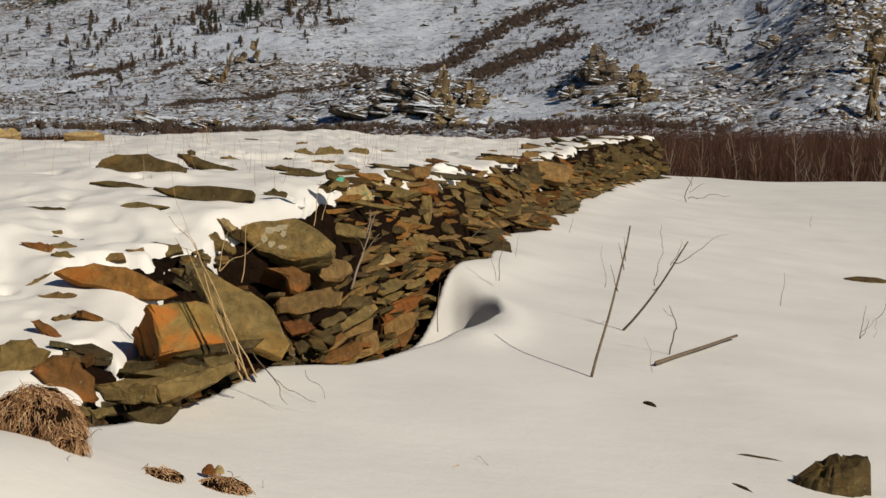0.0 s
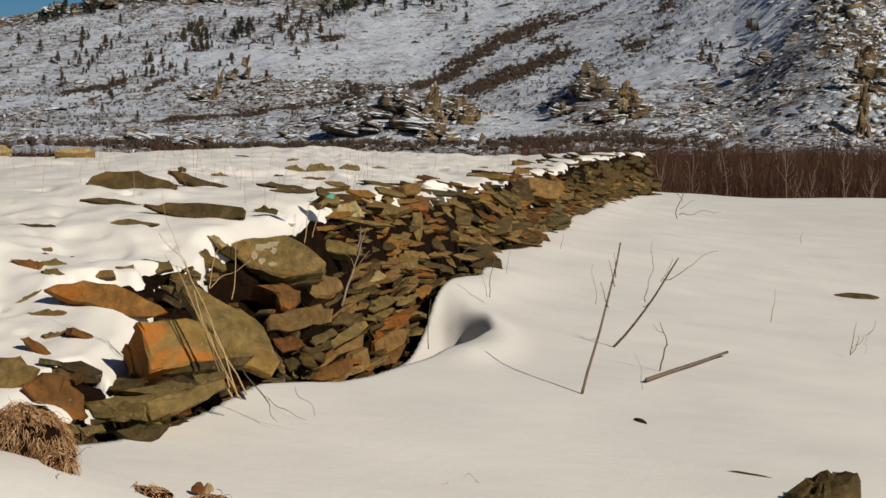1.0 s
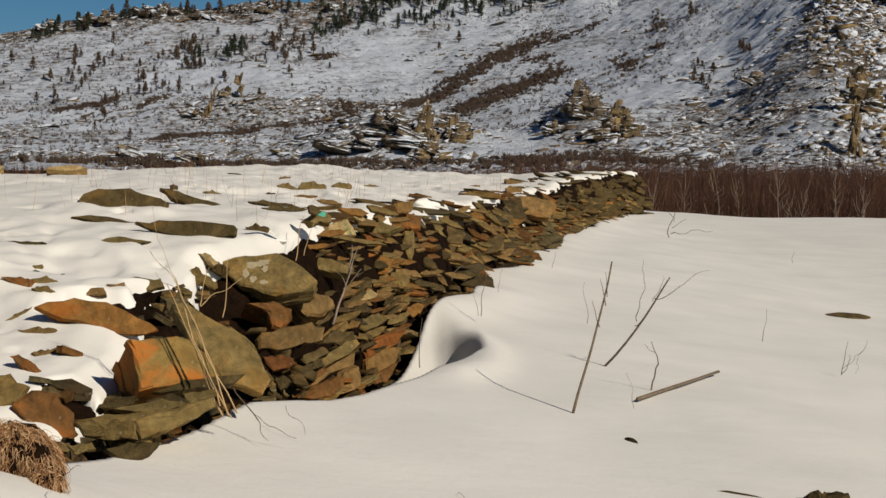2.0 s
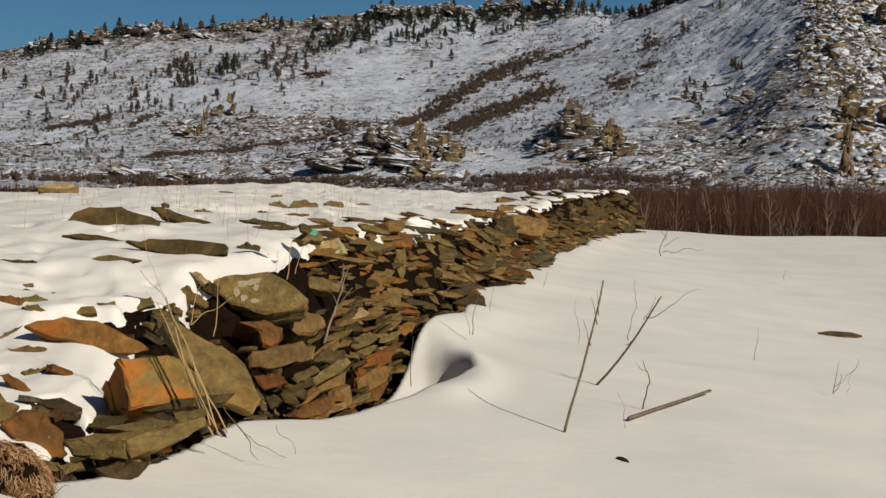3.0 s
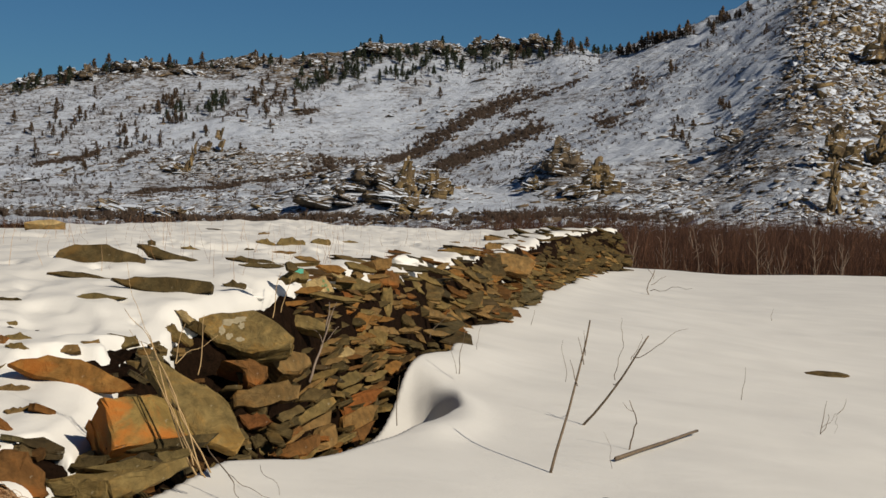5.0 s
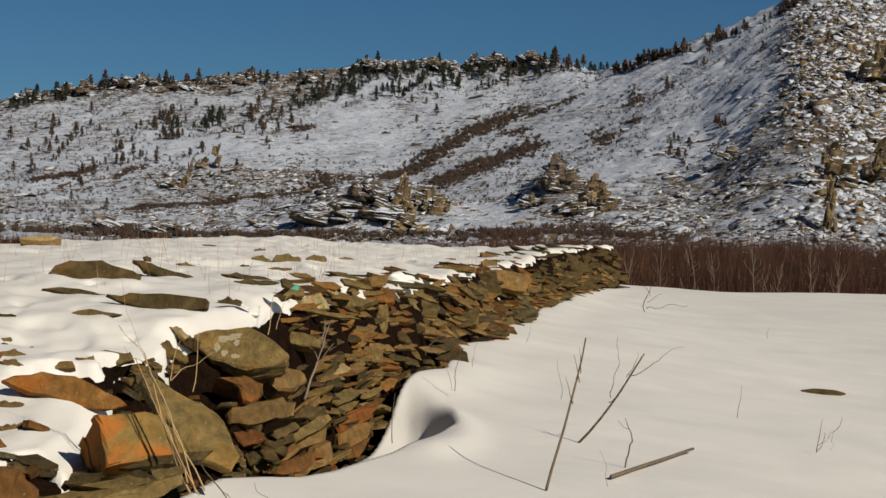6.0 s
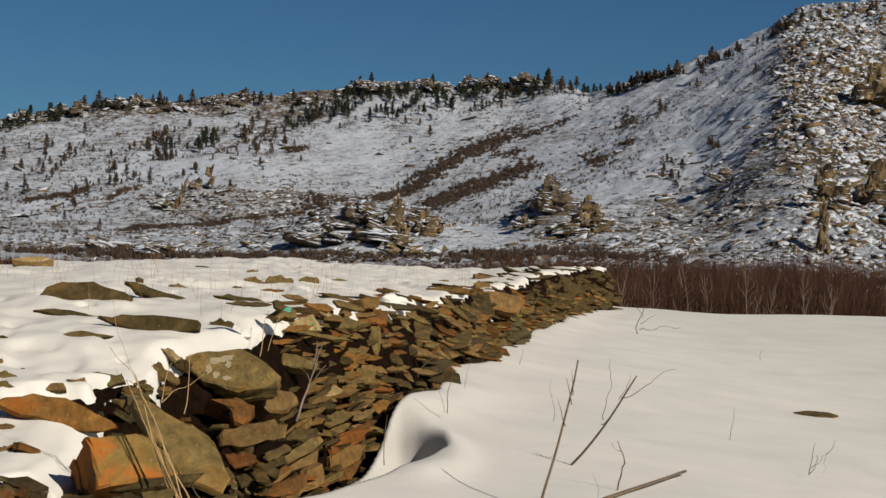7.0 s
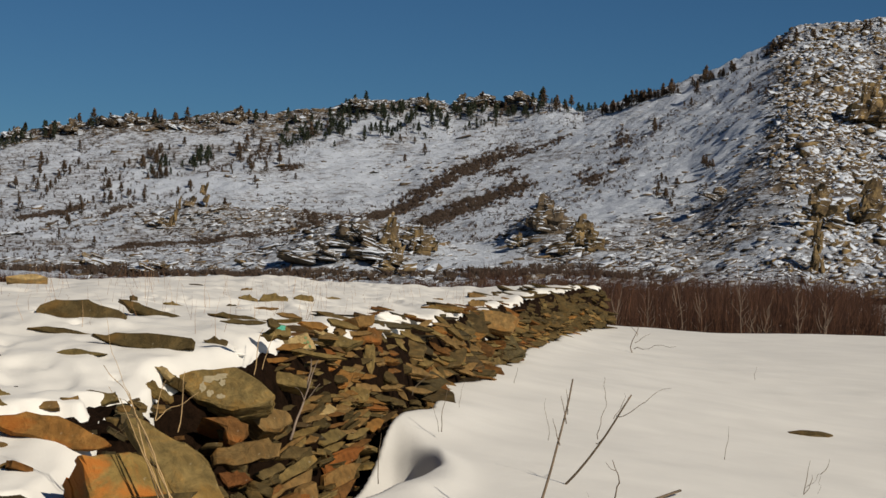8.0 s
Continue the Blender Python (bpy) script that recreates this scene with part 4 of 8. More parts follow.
slate((-0.293, 12.920, 0.656), 8, 53, 0.020, RUST, [(-0.084, 0.019), (0.052, -0.045), (0.116, -0.051), (0.032, 0.000), (-0.058, 0.050), (-0.116, 0.051)])
slate((-0.361, 11.980, 0.325), 13, 40, 0.022, RUST, [(-0.040, -0.047), (0.043, 0.008), (0.070, 0.047), (0.019, 0.034), (-0.050, -0.008), (-0.070, -0.046)])
slate((0.033, 15.344, 0.883), 22, 66, 0.021, OLIVE, [(-0.084, -0.004), (0.063, -0.059), (0.125, -0.037), (0.029, 0.043), (-0.039, 0.057), (-0.125, 0.059)])
slate((0.343, 17.253, 0.614), 42, 50, 0.022, SANDY, [(-0.055, 0.019), (-0.012, -0.048), (0.050, -0.074), (0.055, -0.002), (0.009, 0.045), (-0.037, 0.074)])
slate((-0.430, 12.004, 0.539), 41, 44, 0.023, RUST, [(-0.054, -0.016), (0.002, -0.028), (0.088, -0.009), (0.024, 0.014), (-0.036, 0.028), (-0.088, 0.024)])
slate((-0.549, 11.780, 0.701), 21, 48, 0.018, DARK, [(-0.026, -0.031), (0.024, -0.018), (0.102, 0.014), (0.037, 0.031), (-0.044, 0.008), (-0.102, -0.025)])
slate((0.315, 17.109, 0.722), 24, 39, 0.039, SANDY, [(-0.053, 0.005), (0.021, -0.040), (0.073, -0.056), (0.071, 0.015), (-0.013, 0.056), (-0.073, 0.036)])
slate((0.447, 17.869, 0.415), 19, 59, 0.026, SANDY, [(-0.044, -0.014), (0.043, -0.048), (0.091, -0.053), (0.046, 0.015), (-0.047, 0.053), (-0.091, 0.038)])
slate((-0.142, 13.921, 0.757), 25, 54, 0.031, ROCK, [(-0.068, -0.053), (0.085, 0.024), (0.145, 0.070), (0.061, 0.066), (-0.078, -0.006), (-0.145, -0.070)])
slate((-0.401, 12.760, 0.832), 17, 56, 0.017, DARK, [(-0.043, -0.018), (0.037, -0.033), (0.102, -0.013), (0.064, 0.003), (-0.059, 0.033), (-0.102, 0.019)])
slate((-0.175, 13.060, 0.449), 13, 60, 0.021, DARK, [(-0.055, -0.022), (0.031, -0.025), (0.095, -0.002), (0.042, 0.013), (-0.058, 0.025), (-0.095, 0.004)])
slate((-0.659, 11.401, 0.768), 30, 51, 0.017, ROCK, [(-0.053, 0.006), (0.031, -0.042), (0.078, -0.027), (0.048, -0.002), (-0.037, 0.042), (-0.078, 0.037)])
slate((-0.399, 12.219, 0.580), 33, 52, 0.015, OLIVE, [(-0.049, -0.015), (0.053, -0.026), (0.124, -0.026), (0.059, 0.011), (-0.067, 0.026), (-0.124, 0.011)])
slate((0.050, 14.180, 0.510), 32, 65, 0.021, SANDY, [(-0.061, 0.028), (0.019, -0.051), (0.066, -0.081), (0.036, 0.024), (-0.014, 0.070), (-0.066, 0.081)])
slate((0.532, 18.359, 0.495), 31, 59, 0.023, OLIVE, [(-0.047, 0.033), (0.001, -0.047), (0.055, -0.102), (0.057, -0.010), (-0.002, 0.098), (-0.057, 0.102)])
slate((-0.169, 12.960, 0.392), 13, 45, 0.043, OLIVE, [(-0.055, -0.034), (0.036, -0.038), (0.076, 0.008), (0.021, 0.038), (-0.038, 0.028), (-0.076, 0.003)])
slate((-0.217, 13.360, 0.664), 35, 54, 0.035, OLIVE, [(-0.034, -0.039), (0.038, -0.030), (0.074, -0.000), (0.029, 0.029), (-0.026, 0.039), (-0.074, -0.011)])
slate((-0.317, 12.380, 0.452), 16, 54, 0.035, SANDY, [(-0.060, -0.045), (0.030, -0.020), (0.120, 0.045), (0.030, 0.035), (-0.048, 0.016), (-0.120, -0.033)])
slate((0.574, 18.602, 0.861), 12, 53, 0.020, SANDY, [(-0.072, -0.002), (0.065, -0.040), (0.105, -0.026), (0.032, 0.020), (-0.043, 0.040), (-0.105, 0.023)])
slate((0.026, 13.559, 0.324), 13, 58, 0.034, SANDY, [(-0.044, -0.036), (0.024, -0.033), (0.114, -0.013), (0.066, 0.036), (-0.069, 0.024), (-0.114, -0.017)])
slate((0.558, 18.484, 0.316), 10, 48, 0.031, DARK, [(-0.041, -0.031), (0.016, -0.034), (0.105, -0.003), (0.047, 0.021), (-0.053, 0.034), (-0.105, -0.005)])
slate((-0.632, 11.160, 0.569), 36, 45, 0.023, DARK, [(-0.060, -0.028), (0.039, -0.011), (0.106, 0.027), (0.055, 0.028), (-0.041, 0.006), (-0.106, -0.024)])
slate((-0.553, 11.360, 0.452), 9, 56, 0.022, ROCK, [(-0.052, -0.020), (0.041, -0.028), (0.091, 0.001), (0.016, 0.026), (-0.055, 0.028), (-0.091, -0.001)])
slate((0.085, 15.641, 0.804), 12, 43, 0.043, SANDY, [(-0.043, -0.026), (0.036, -0.038), (0.076, -0.001), (0.044, 0.035), (-0.033, 0.038), (-0.076, 0.001)])
slate((-0.444, 12.180, 0.673), 26, 41, 0.021, DARK, [(-0.052, -0.022), (0.012, -0.030), (0.075, -0.005), (0.037, 0.026), (-0.042, 0.030), (-0.075, 0.002)])
slate((0.444, 17.847, 0.591), 8, 39, 0.025, ROCK, [(-0.051, -0.026), (0.057, -0.013), (0.113, -0.004), (0.056, 0.026), (-0.050, 0.025), (-0.113, -0.016)])
slate((-0.584, 11.001, 0.350), 20, 45, 0.013, SANDY, [(-0.043, -0.039), (0.060, 0.029), (0.120, 0.080), (0.052, 0.058), (-0.061, -0.021), (-0.120, -0.080)])
slate((-0.291, 12.720, 0.564), 12, 49, 0.032, RUST, [(-0.024, -0.025), (0.049, -0.032), (0.097, -0.019), (0.040, 0.029), (-0.048, 0.032), (-0.097, 0.006)])
slate((-0.230, 13.775, 0.912), 24, 63, 0.033, RUST, [(-0.053, -0.043), (0.010, -0.062), (0.053, -0.046), (0.046, 0.024), (-0.000, 0.062), (-0.040, 0.043)])
slate((-0.317, 12.419, 0.479), 11, 57, 0.026, SANDY, [(-0.063, -0.033), (0.024, -0.034), (0.090, -0.007), (0.048, 0.034), (-0.048, 0.030), (-0.090, -0.012)])
slate((-0.222, 13.797, 0.953), 31, 61, 0.026, SANDY, [(-0.083, -0.034), (0.040, -0.029), (0.132, 0.000), (0.090, 0.034), (-0.063, 0.034), (-0.132, -0.003)])
slate((-0.574, 11.886, 0.884), 33, 53, 0.027, OLIVE, [(-0.068, -0.035), (0.050, -0.012), (0.109, 0.030), (0.046, 0.035), (-0.037, 0.029), (-0.109, -0.009)])
slate((-0.483, 11.940, 0.632), 14, 64, 0.013, ROCK, [(-0.031, -0.049), (0.022, -0.001), (0.076, 0.060), (0.024, 0.037), (-0.042, -0.010), (-0.076, -0.060)])
slate((-0.445, 11.778, 0.424), 21, 60, 0.037, DARK, [(-0.052, -0.040), (0.046, -0.046), (0.089, -0.009), (0.048, 0.046), (-0.031, 0.026), (-0.089, -0.001)])
slate((-0.010, 13.738, 0.447), 26, 44, 0.024, DARK, [(-0.054, -0.023), (0.048, -0.041), (0.079, -0.040), (0.064, 0.013), (-0.032, 0.041), (-0.079, 0.020)])
slate((-0.284, 12.863, 0.610), 33, 38, 0.032, SANDY, [(-0.058, -0.031), (0.021, -0.020), (0.083, 0.022), (0.050, 0.031), (-0.049, 0.021), (-0.083, 0.003)])
slate((-0.300, 12.618, 0.531), 20, 58, 0.031, SANDY, [(-0.077, -0.029), (0.028, -0.044), (0.104, -0.053), (0.071, 0.024), (-0.027, 0.053), (-0.104, 0.019)])
slate((0.656, 19.051, 0.792), 13, 41, 0.036, DARK, [(-0.039, -0.021), (0.085, -0.050), (0.135, -0.041), (0.088, 0.015), (-0.065, 0.050), (-0.135, 0.024)])
slate((-0.567, 11.840, 0.798), 18, 45, 0.016, OLIVE, [(-0.052, -0.041), (0.046, 0.004), (0.088, 0.041), (0.041, 0.031), (-0.044, -0.002), (-0.088, -0.037)])
slate((-0.415, 11.958, 0.454), 38, 38, 0.019, SANDY, [(-0.039, -0.006), (0.009, -0.035), (0.052, -0.037), (0.037, 0.007), (-0.009, 0.037), (-0.052, 0.024)])
slate((-0.624, 10.979, 0.445), 42, 48, 0.028, ROCK, [(-0.048, -0.024), (0.014, -0.026), (0.075, 0.010), (0.033, 0.026), (-0.019, 0.025), (-0.075, -0.011)])
slate((-0.174, 12.562, 0.191), 24, 48, 0.019, SANDY, [(-0.081, -0.015), (0.014, -0.034), (0.113, -0.010), (0.056, 0.009), (-0.056, 0.034), (-0.113, 0.020)])
slate((0.108, 14.049, 0.388), 39, 63, 0.024, DARK, [(-0.072, -0.012), (-0.020, -0.054), (0.028, -0.086), (0.074, 0.021), (0.008, 0.086), (-0.074, 0.077)])
slate((-0.075, 13.260, 0.356), 29, 38, 0.023, DARK, [(-0.070, -0.007), (0.045, -0.024), (0.099, -0.011), (0.051, 0.006), (-0.049, 0.024), (-0.099, 0.011)])
slate((-0.373, 12.540, 0.677), 8, 65, 0.027, DARK, [(-0.062, -0.041), (0.041, -0.056), (0.108, -0.011), (0.066, 0.056), (-0.056, 0.044), (-0.108, -0.016)])
slate((-0.118, 13.423, 0.522), 27, 65, 0.028, DARK, [(-0.043, -0.009), (-0.006, -0.057), (0.056, -0.039), (0.035, 0.011), (-0.005, 0.056), (-0.056, 0.057)])
slate((-0.666, 11.240, 0.695), 18, 47, 0.016, RUST, [(-0.050, -0.011), (0.054, -0.021), (0.086, -0.012), (0.028, 0.018), (-0.036, 0.021), (-0.086, 0.001)])
slate((-0.500, 11.460, 0.344), 31, 52, 0.038, SANDY, [(-0.043, -0.040), (0.055, -0.026), (0.101, 0.020), (0.041, 0.040), (-0.053, 0.007), (-0.101, -0.040)])
slate((2.259, 30.300, 0.214), 27, 40, 0.039, RUST_DARK, [(-0.068, 0.006), (0.057, -0.076), (0.170, -0.107), (0.091, -0.014), (-0.075, 0.086), (-0.170, 0.107)])
slate((3.218, 36.219, 0.228), 19, 44, 0.041, SANDY, [(-0.100, 0.005), (0.048, -0.052), (0.226, -0.079), (0.124, 0.004), (-0.102, 0.079), (-0.226, 0.061)])
slate((3.421, 37.858, 0.408), 28, 63, 0.033, DARK, [(-0.117, 0.004), (0.006, -0.071), (0.151, -0.099), (0.081, 0.022), (-0.035, 0.099), (-0.151, 0.093)])
slate((0.808, 20.146, 0.386), 30, 64, 0.023, OLIVE, [(-0.080, -0.021), (-0.007, -0.063), (0.093, -0.070), (0.086, 0.012), (-0.018, 0.070), (-0.093, 0.056)])
slate((0.666, 19.058, 0.821), 22, 59, 0.043, ROCK, [(-0.078, 0.136), (0.027, -0.158), (0.085, -0.241), (0.086, -0.080), (-0.020, 0.198), (-0.086, 0.241)])
slate((0.920, 20.985, 0.506), 33, 64, 0.022, RUST, [(-0.050, 0.016), (-0.034, -0.064), (0.031, -0.113), (0.056, -0.015), (0.004, 0.112), (-0.056, 0.113)])
slate((2.589, 31.640, 0.017), 10, 50, 0.051, RUST, [(-0.075, -0.030), (0.027, -0.062), (0.206, -0.047), (0.130, 0.028), (-0.086, 0.062), (-0.206, 0.051)])
slate((1.973, 28.240, 0.217), 9, 45, 0.043, SANDY, [(-0.091, -0.012), (0.026, -0.058), (0.150, -0.030), (0.058, 0.028), (-0.084, 0.058), (-0.150, 0.043)])
slate((1.066, 21.258, 0.254), 18, 53, 0.040, RUST_DARK, [(-0.039, -0.026), (0.027, -0.080), (0.089, -0.082), (0.076, 0.005), (-0.015, 0.082), (-0.089, 0.053)])
slate((0.914, 21.007, 0.632), 24, 50, 0.041, DARK, [(-0.056, -0.031), (0.031, -0.053), (0.127, -0.007), (0.075, 0.028), (-0.033, 0.053), (-0.127, 0.006)])
slate((1.085, 22.060, 0.472), 32, 58, 0.025, SANDY, [(-0.085, 0.068), (0.040, -0.132), (0.104, -0.176), (0.050, -0.008), (-0.037, 0.141), (-0.104, 0.176)])
slate((1.753, 26.021, 0.130), 33, 58, 0.048, ROCK, [(-0.101, -0.021), (0.011, -0.075), (0.101, -0.034), (0.066, 0.044), (-0.009, 0.075), (-0.095, 0.050)])
slate((2.028, 28.580, 0.302), 9, 59, 0.060, OLIVE, [(-0.067, -0.062), (0.100, -0.057), (0.166, -0.030), (0.104, 0.055), (-0.094, 0.062), (-0.166, 0.016)])
slate((1.428, 24.580, 0.288), 19, 63, 0.049, ROCK, [(-0.084, -0.026), (0.033, -0.094), (0.182, -0.078), (0.111, -0.004), (-0.052, 0.094), (-0.182, 0.076)])
slate((1.165, 22.102, 0.316), 39, 65, 0.035, SANDY, [(-0.143, 0.012), (0.018, -0.136), (0.143, -0.118), (0.103, 0.043), (-0.009, 0.119), (-0.122, 0.136)])
slate((2.430, 31.708, 0.463), 12, 59, 0.035, DARK, [(-0.093, -0.052), (0.061, -0.065), (0.114, -0.033), (0.050, 0.056), (-0.030, 0.065), (-0.114, 0.016)])
slate((2.449, 31.808, 0.610), 28, 65, 0.052, DARK, [(-0.112, -0.037), (-0.021, -0.165), (0.078, -0.143), (0.112, 0.019), (-0.007, 0.165), (-0.089, 0.142)])
slate((4.149, 40.951, 0.125), 40, 52, 0.033, SANDY, [(-0.131, -0.046), (0.036, -0.038), (0.268, 0.029), (0.071, 0.046), (-0.097, 0.033), (-0.268, 0.008)])
slate((5.914, 51.478, -0.251), 20, 43, 0.047, DARK, [(-0.067, -0.022), (0.027, -0.048), (0.146, -0.084), (0.123, 0.018), (-0.054, 0.084), (-0.146, 0.052)])
slate((4.139, 40.737, -0.020), 22, 57, 0.029, SANDY, [(-0.059, -0.032), (0.092, -0.056), (0.196, -0.048), (0.092, 0.019), (-0.087, 0.056), (-0.196, 0.005)])
slate((5.416, 49.320, 0.034), 16, 55, 0.068, RUST, [(-0.119, 0.032), (0.046, -0.129), (0.130, -0.138), (0.063, 0.038), (-0.020, 0.118), (-0.130, 0.138)])
slate((3.600, 37.699, -0.099), 18, 45, 0.035, SANDY, [(-0.085, -0.025), (0.055, -0.049), (0.144, -0.045), (0.096, 0.002), (-0.075, 0.049), (-0.144, 0.022)])
slate((2.736, 32.251, 0.060), 42, 51, 0.056, DARK, [(-0.199, -0.034), (0.123, -0.064), (0.258, -0.016), (0.120, 0.047), (-0.120, 0.064), (-0.258, 0.058)])
slate((1.854, 27.817, 0.492), 37, 47, 0.024, SANDY, [(-0.115, 0.029), (0.057, -0.081), (0.166, -0.107), (0.117, -0.022), (-0.075, 0.107), (-0.166, 0.104)])
slate((3.987, 38.978, -0.056), 38, 58, 0.035, OLIVE, [(-0.214, -0.001), (-0.002, -0.078), (0.214, -0.128), (0.134, -0.000), (-0.050, 0.102), (-0.206, 0.128)])
slate((3.777, 39.787, 0.347), 27, 55, 0.071, SANDY, [(-0.175, -0.085), (0.012, -0.083), (0.178, 0.022), (0.043, 0.066), (-0.072, 0.085), (-0.178, 0.027)])
slate((2.550, 31.855, 0.231), 41, 55, 0.052, DARK, [(-0.140, -0.041), (-0.006, -0.060), (0.140, -0.040), (0.111, 0.036), (-0.030, 0.060), (-0.132, 0.025)])
slate((0.803, 20.086, 0.601), 8, 45, 0.025, SANDY, [(-0.030, -0.021), (0.049, -0.036), (0.084, -0.000), (0.037, 0.028), (-0.050, 0.036), (-0.084, 0.013)])
slate((3.459, 36.922, 0.031), 27, 40, 0.070, ROCK, [(-0.132, -0.042), (0.059, -0.089), (0.204, -0.052), (0.109, 0.036), (-0.096, 0.089), (-0.204, 0.071)])
slate((2.077, 28.419, 0.108), 38, 43, 0.040, OLIVE, [(-0.100, -0.005), (0.009, -0.048), (0.114, -0.044), (0.045, 0.024), (-0.026, 0.048), (-0.114, 0.038)])
slate((1.634, 24.862, 0.082), 20, 61, 0.024, DARK, [(-0.108, -0.006), (0.084, -0.064), (0.161, -0.013), (0.061, 0.030), (-0.065, 0.064), (-0.161, 0.050)])
slate((1.595, 25.560, 0.251), 14, 45, 0.032, DARK, [(-0.044, -0.037), (0.022, -0.051), (0.131, -0.041), (0.052, 0.022), (-0.056, 0.051), (-0.131, 0.030)])
slate((4.890, 45.543, -0.175), 27, 49, 0.059, SANDY, [(-0.105, -0.034), (0.059, -0.091), (0.157, -0.036), (0.098, 0.037), (-0.074, 0.091), (-0.157, 0.065)])
slate((2.113, 29.557, 0.590), 13, 45, 0.054, RUST_DARK, [(-0.079, -0.050), (0.069, -0.033), (0.114, 0.011), (0.061, 0.042), (-0.052, 0.050), (-0.114, 0.012)])
slate((1.621, 25.340, 0.108), 17, 51, 0.044, ROCK, [(-0.091, -0.022), (0.065, -0.062), (0.120, -0.034), (0.032, 0.047), (-0.066, 0.062), (-0.120, 0.029)])
slate((2.232, 29.937, 0.143), 29, 41, 0.043, SANDY, [(-0.080, -0.018), (0.027, -0.062), (0.112, -0.067), (0.093, 0.002), (-0.043, 0.067), (-0.112, 0.042)])
slate((4.575, 44.503, 0.191), 19, 52, 0.044, RUST, [(-0.186, -0.087), (0.167, -0.028), (0.312, 0.083), (0.169, 0.087), (-0.188, 0.016), (-0.312, -0.040)])
slate((1.580, 25.789, 0.522), 14, 64, 0.038, RUST, [(-0.106, 0.063), (0.019, -0.140), (0.108, -0.202), (0.105, -0.041), (-0.041, 0.163), (-0.108, 0.202)])
slate((4.481, 43.823, 0.129), 17, 44, 0.054, ROCK, [(-0.111, -0.057), (0.086, -0.059), (0.199, 0.036), (0.090, 0.055), (-0.116, 0.059), (-0.199, 0.025)])
slate((1.774, 26.541, 0.371), 37, 66, 0.028, DARK, [(-0.056, 0.015), (-0.046, -0.100), (0.045, -0.244), (0.056, 0.009), (0.019, 0.147), (-0.044, 0.244)])
slate((4.880, 46.340, 0.289), 38, 45, 0.073, DARK, [(-0.111, -0.020), (-0.008, -0.102), (0.133, -0.127), (0.153, 0.042), (-0.018, 0.127), (-0.153, 0.101)])
slate((3.905, 40.322, 0.259), 29, 39, 0.077, DARK, [(-0.109, -0.053), (0.045, -0.064), (0.169, 0.031), (0.060, 0.046), (-0.081, 0.064), (-0.169, -0.016)])
slate((3.759, 38.300, -0.056), 42, 54, 0.027, DARK, [(-0.117, 0.010), (0.025, -0.046), (0.198, -0.082), (0.148, -0.010), (-0.042, 0.073), (-0.198, 0.082)])
slate((1.135, 22.674, 0.579), 16, 54, 0.034, RUST, [(-0.041, -0.049), (0.037, -0.068), (0.120, -0.012), (0.032, 0.039), (-0.049, 0.068), (-0.120, 0.005)])
slate((5.671, 50.720, 0.052), 17, 61, 0.048, ROCK, [(-0.149, 0.007), (0.018, -0.071), (0.187, -0.108), (0.091, 0.063), (-0.050, 0.108), (-0.187, 0.097)])
slate((5.806, 51.339, -0.031), 24, 43, 0.081, SANDY, [(-0.152, -0.015), (0.062, -0.075), (0.266, -0.104), (0.159, 0.043), (-0.123, 0.104), (-0.266, 0.101)])
slate((6.113, 52.468, 0.059), 38, 45, 0.058, SANDY, [(-0.117, -0.078), (0.009, -0.074), (0.195, 0.016), (0.071, 0.066), (-0.076, 0.078), (-0.195, 0.016)])
slate((0.835, 20.360, 0.780), 9, 61, 0.034, OLIVE, [(-0.044, -0.013), (0.025, -0.071), (0.067, -0.055), (0.021, 0.035), (-0.023, 0.070), (-0.067, 0.071)])
slate((3.476, 37.558, 0.140), 24, 42, 0.065, SANDY, [(-0.149, -0.053), (0.103, -0.053), (0.269, -0.030), (0.153, 0.049), (-0.138, 0.053), (-0.269, -0.016)])
slate((2.902, 34.241, 0.183), 29, 42, 0.062, ROCK, [(-0.082, -0.056), (0.047, -0.031), (0.264, 0.023), (0.100, 0.056), (-0.145, 0.043), (-0.264, -0.021)])
slate((2.621, 32.601, 0.402), 32, 46, 0.030, SANDY, [(-0.074, -0.041), (0.050, -0.016), (0.183, 0.041), (0.030, 0.040), (-0.089, 0.012), (-0.183, -0.030)])
slate((1.401, 23.373, 0.035), 40, 54, 0.047, SANDY, [(-0.178, -0.054), (0.024, -0.032), (0.203, 0.019), (0.085, 0.048), (-0.077, 0.054), (-0.203, 0.006)])
slate((1.156, 22.837, 0.606), 14, 42, 0.034, RUST, [(-0.044, -0.026), (0.039, -0.039), (0.131, -0.021), (0.021, 0.022), (-0.044, 0.039), (-0.131, 0.009)])
slate((1.263, 23.560, 0.386), 39, 47, 0.034, DARK, [(-0.114, 0.026), (0.052, -0.060), (0.157, -0.074), (0.053, 0.015), (-0.045, 0.060), (-0.157, 0.074)])
slate((1.423, 24.622, 0.373), 31, 42, 0.025, OLIVE, [(-0.087, -0.019), (0.100, -0.033), (0.229, -0.018), (0.110, 0.025), (-0.129, 0.033), (-0.229, 0.018)])
slate((6.450, 53.986, 0.094), 36, 61, 0.067, ROCK, [(-0.273, -0.078), (0.041, -0.086), (0.273, -0.004), (0.124, 0.055), (-0.061, 0.086), (-0.262, 0.042)])
slate((5.885, 51.549, -0.089), 36, 54, 0.071, SANDY, [(-0.201, 0.005), (0.099, -0.147), (0.201, -0.163), (0.168, 0.051), (-0.018, 0.163), (-0.199, 0.118)])
slate((3.288, 37.040, 0.498), 22, 57, 0.059, SANDY, [(-0.071, -0.036), (0.027, -0.107), (0.116, -0.125), (0.115, 0.018), (-0.031, 0.097), (-0.116, 0.125)])
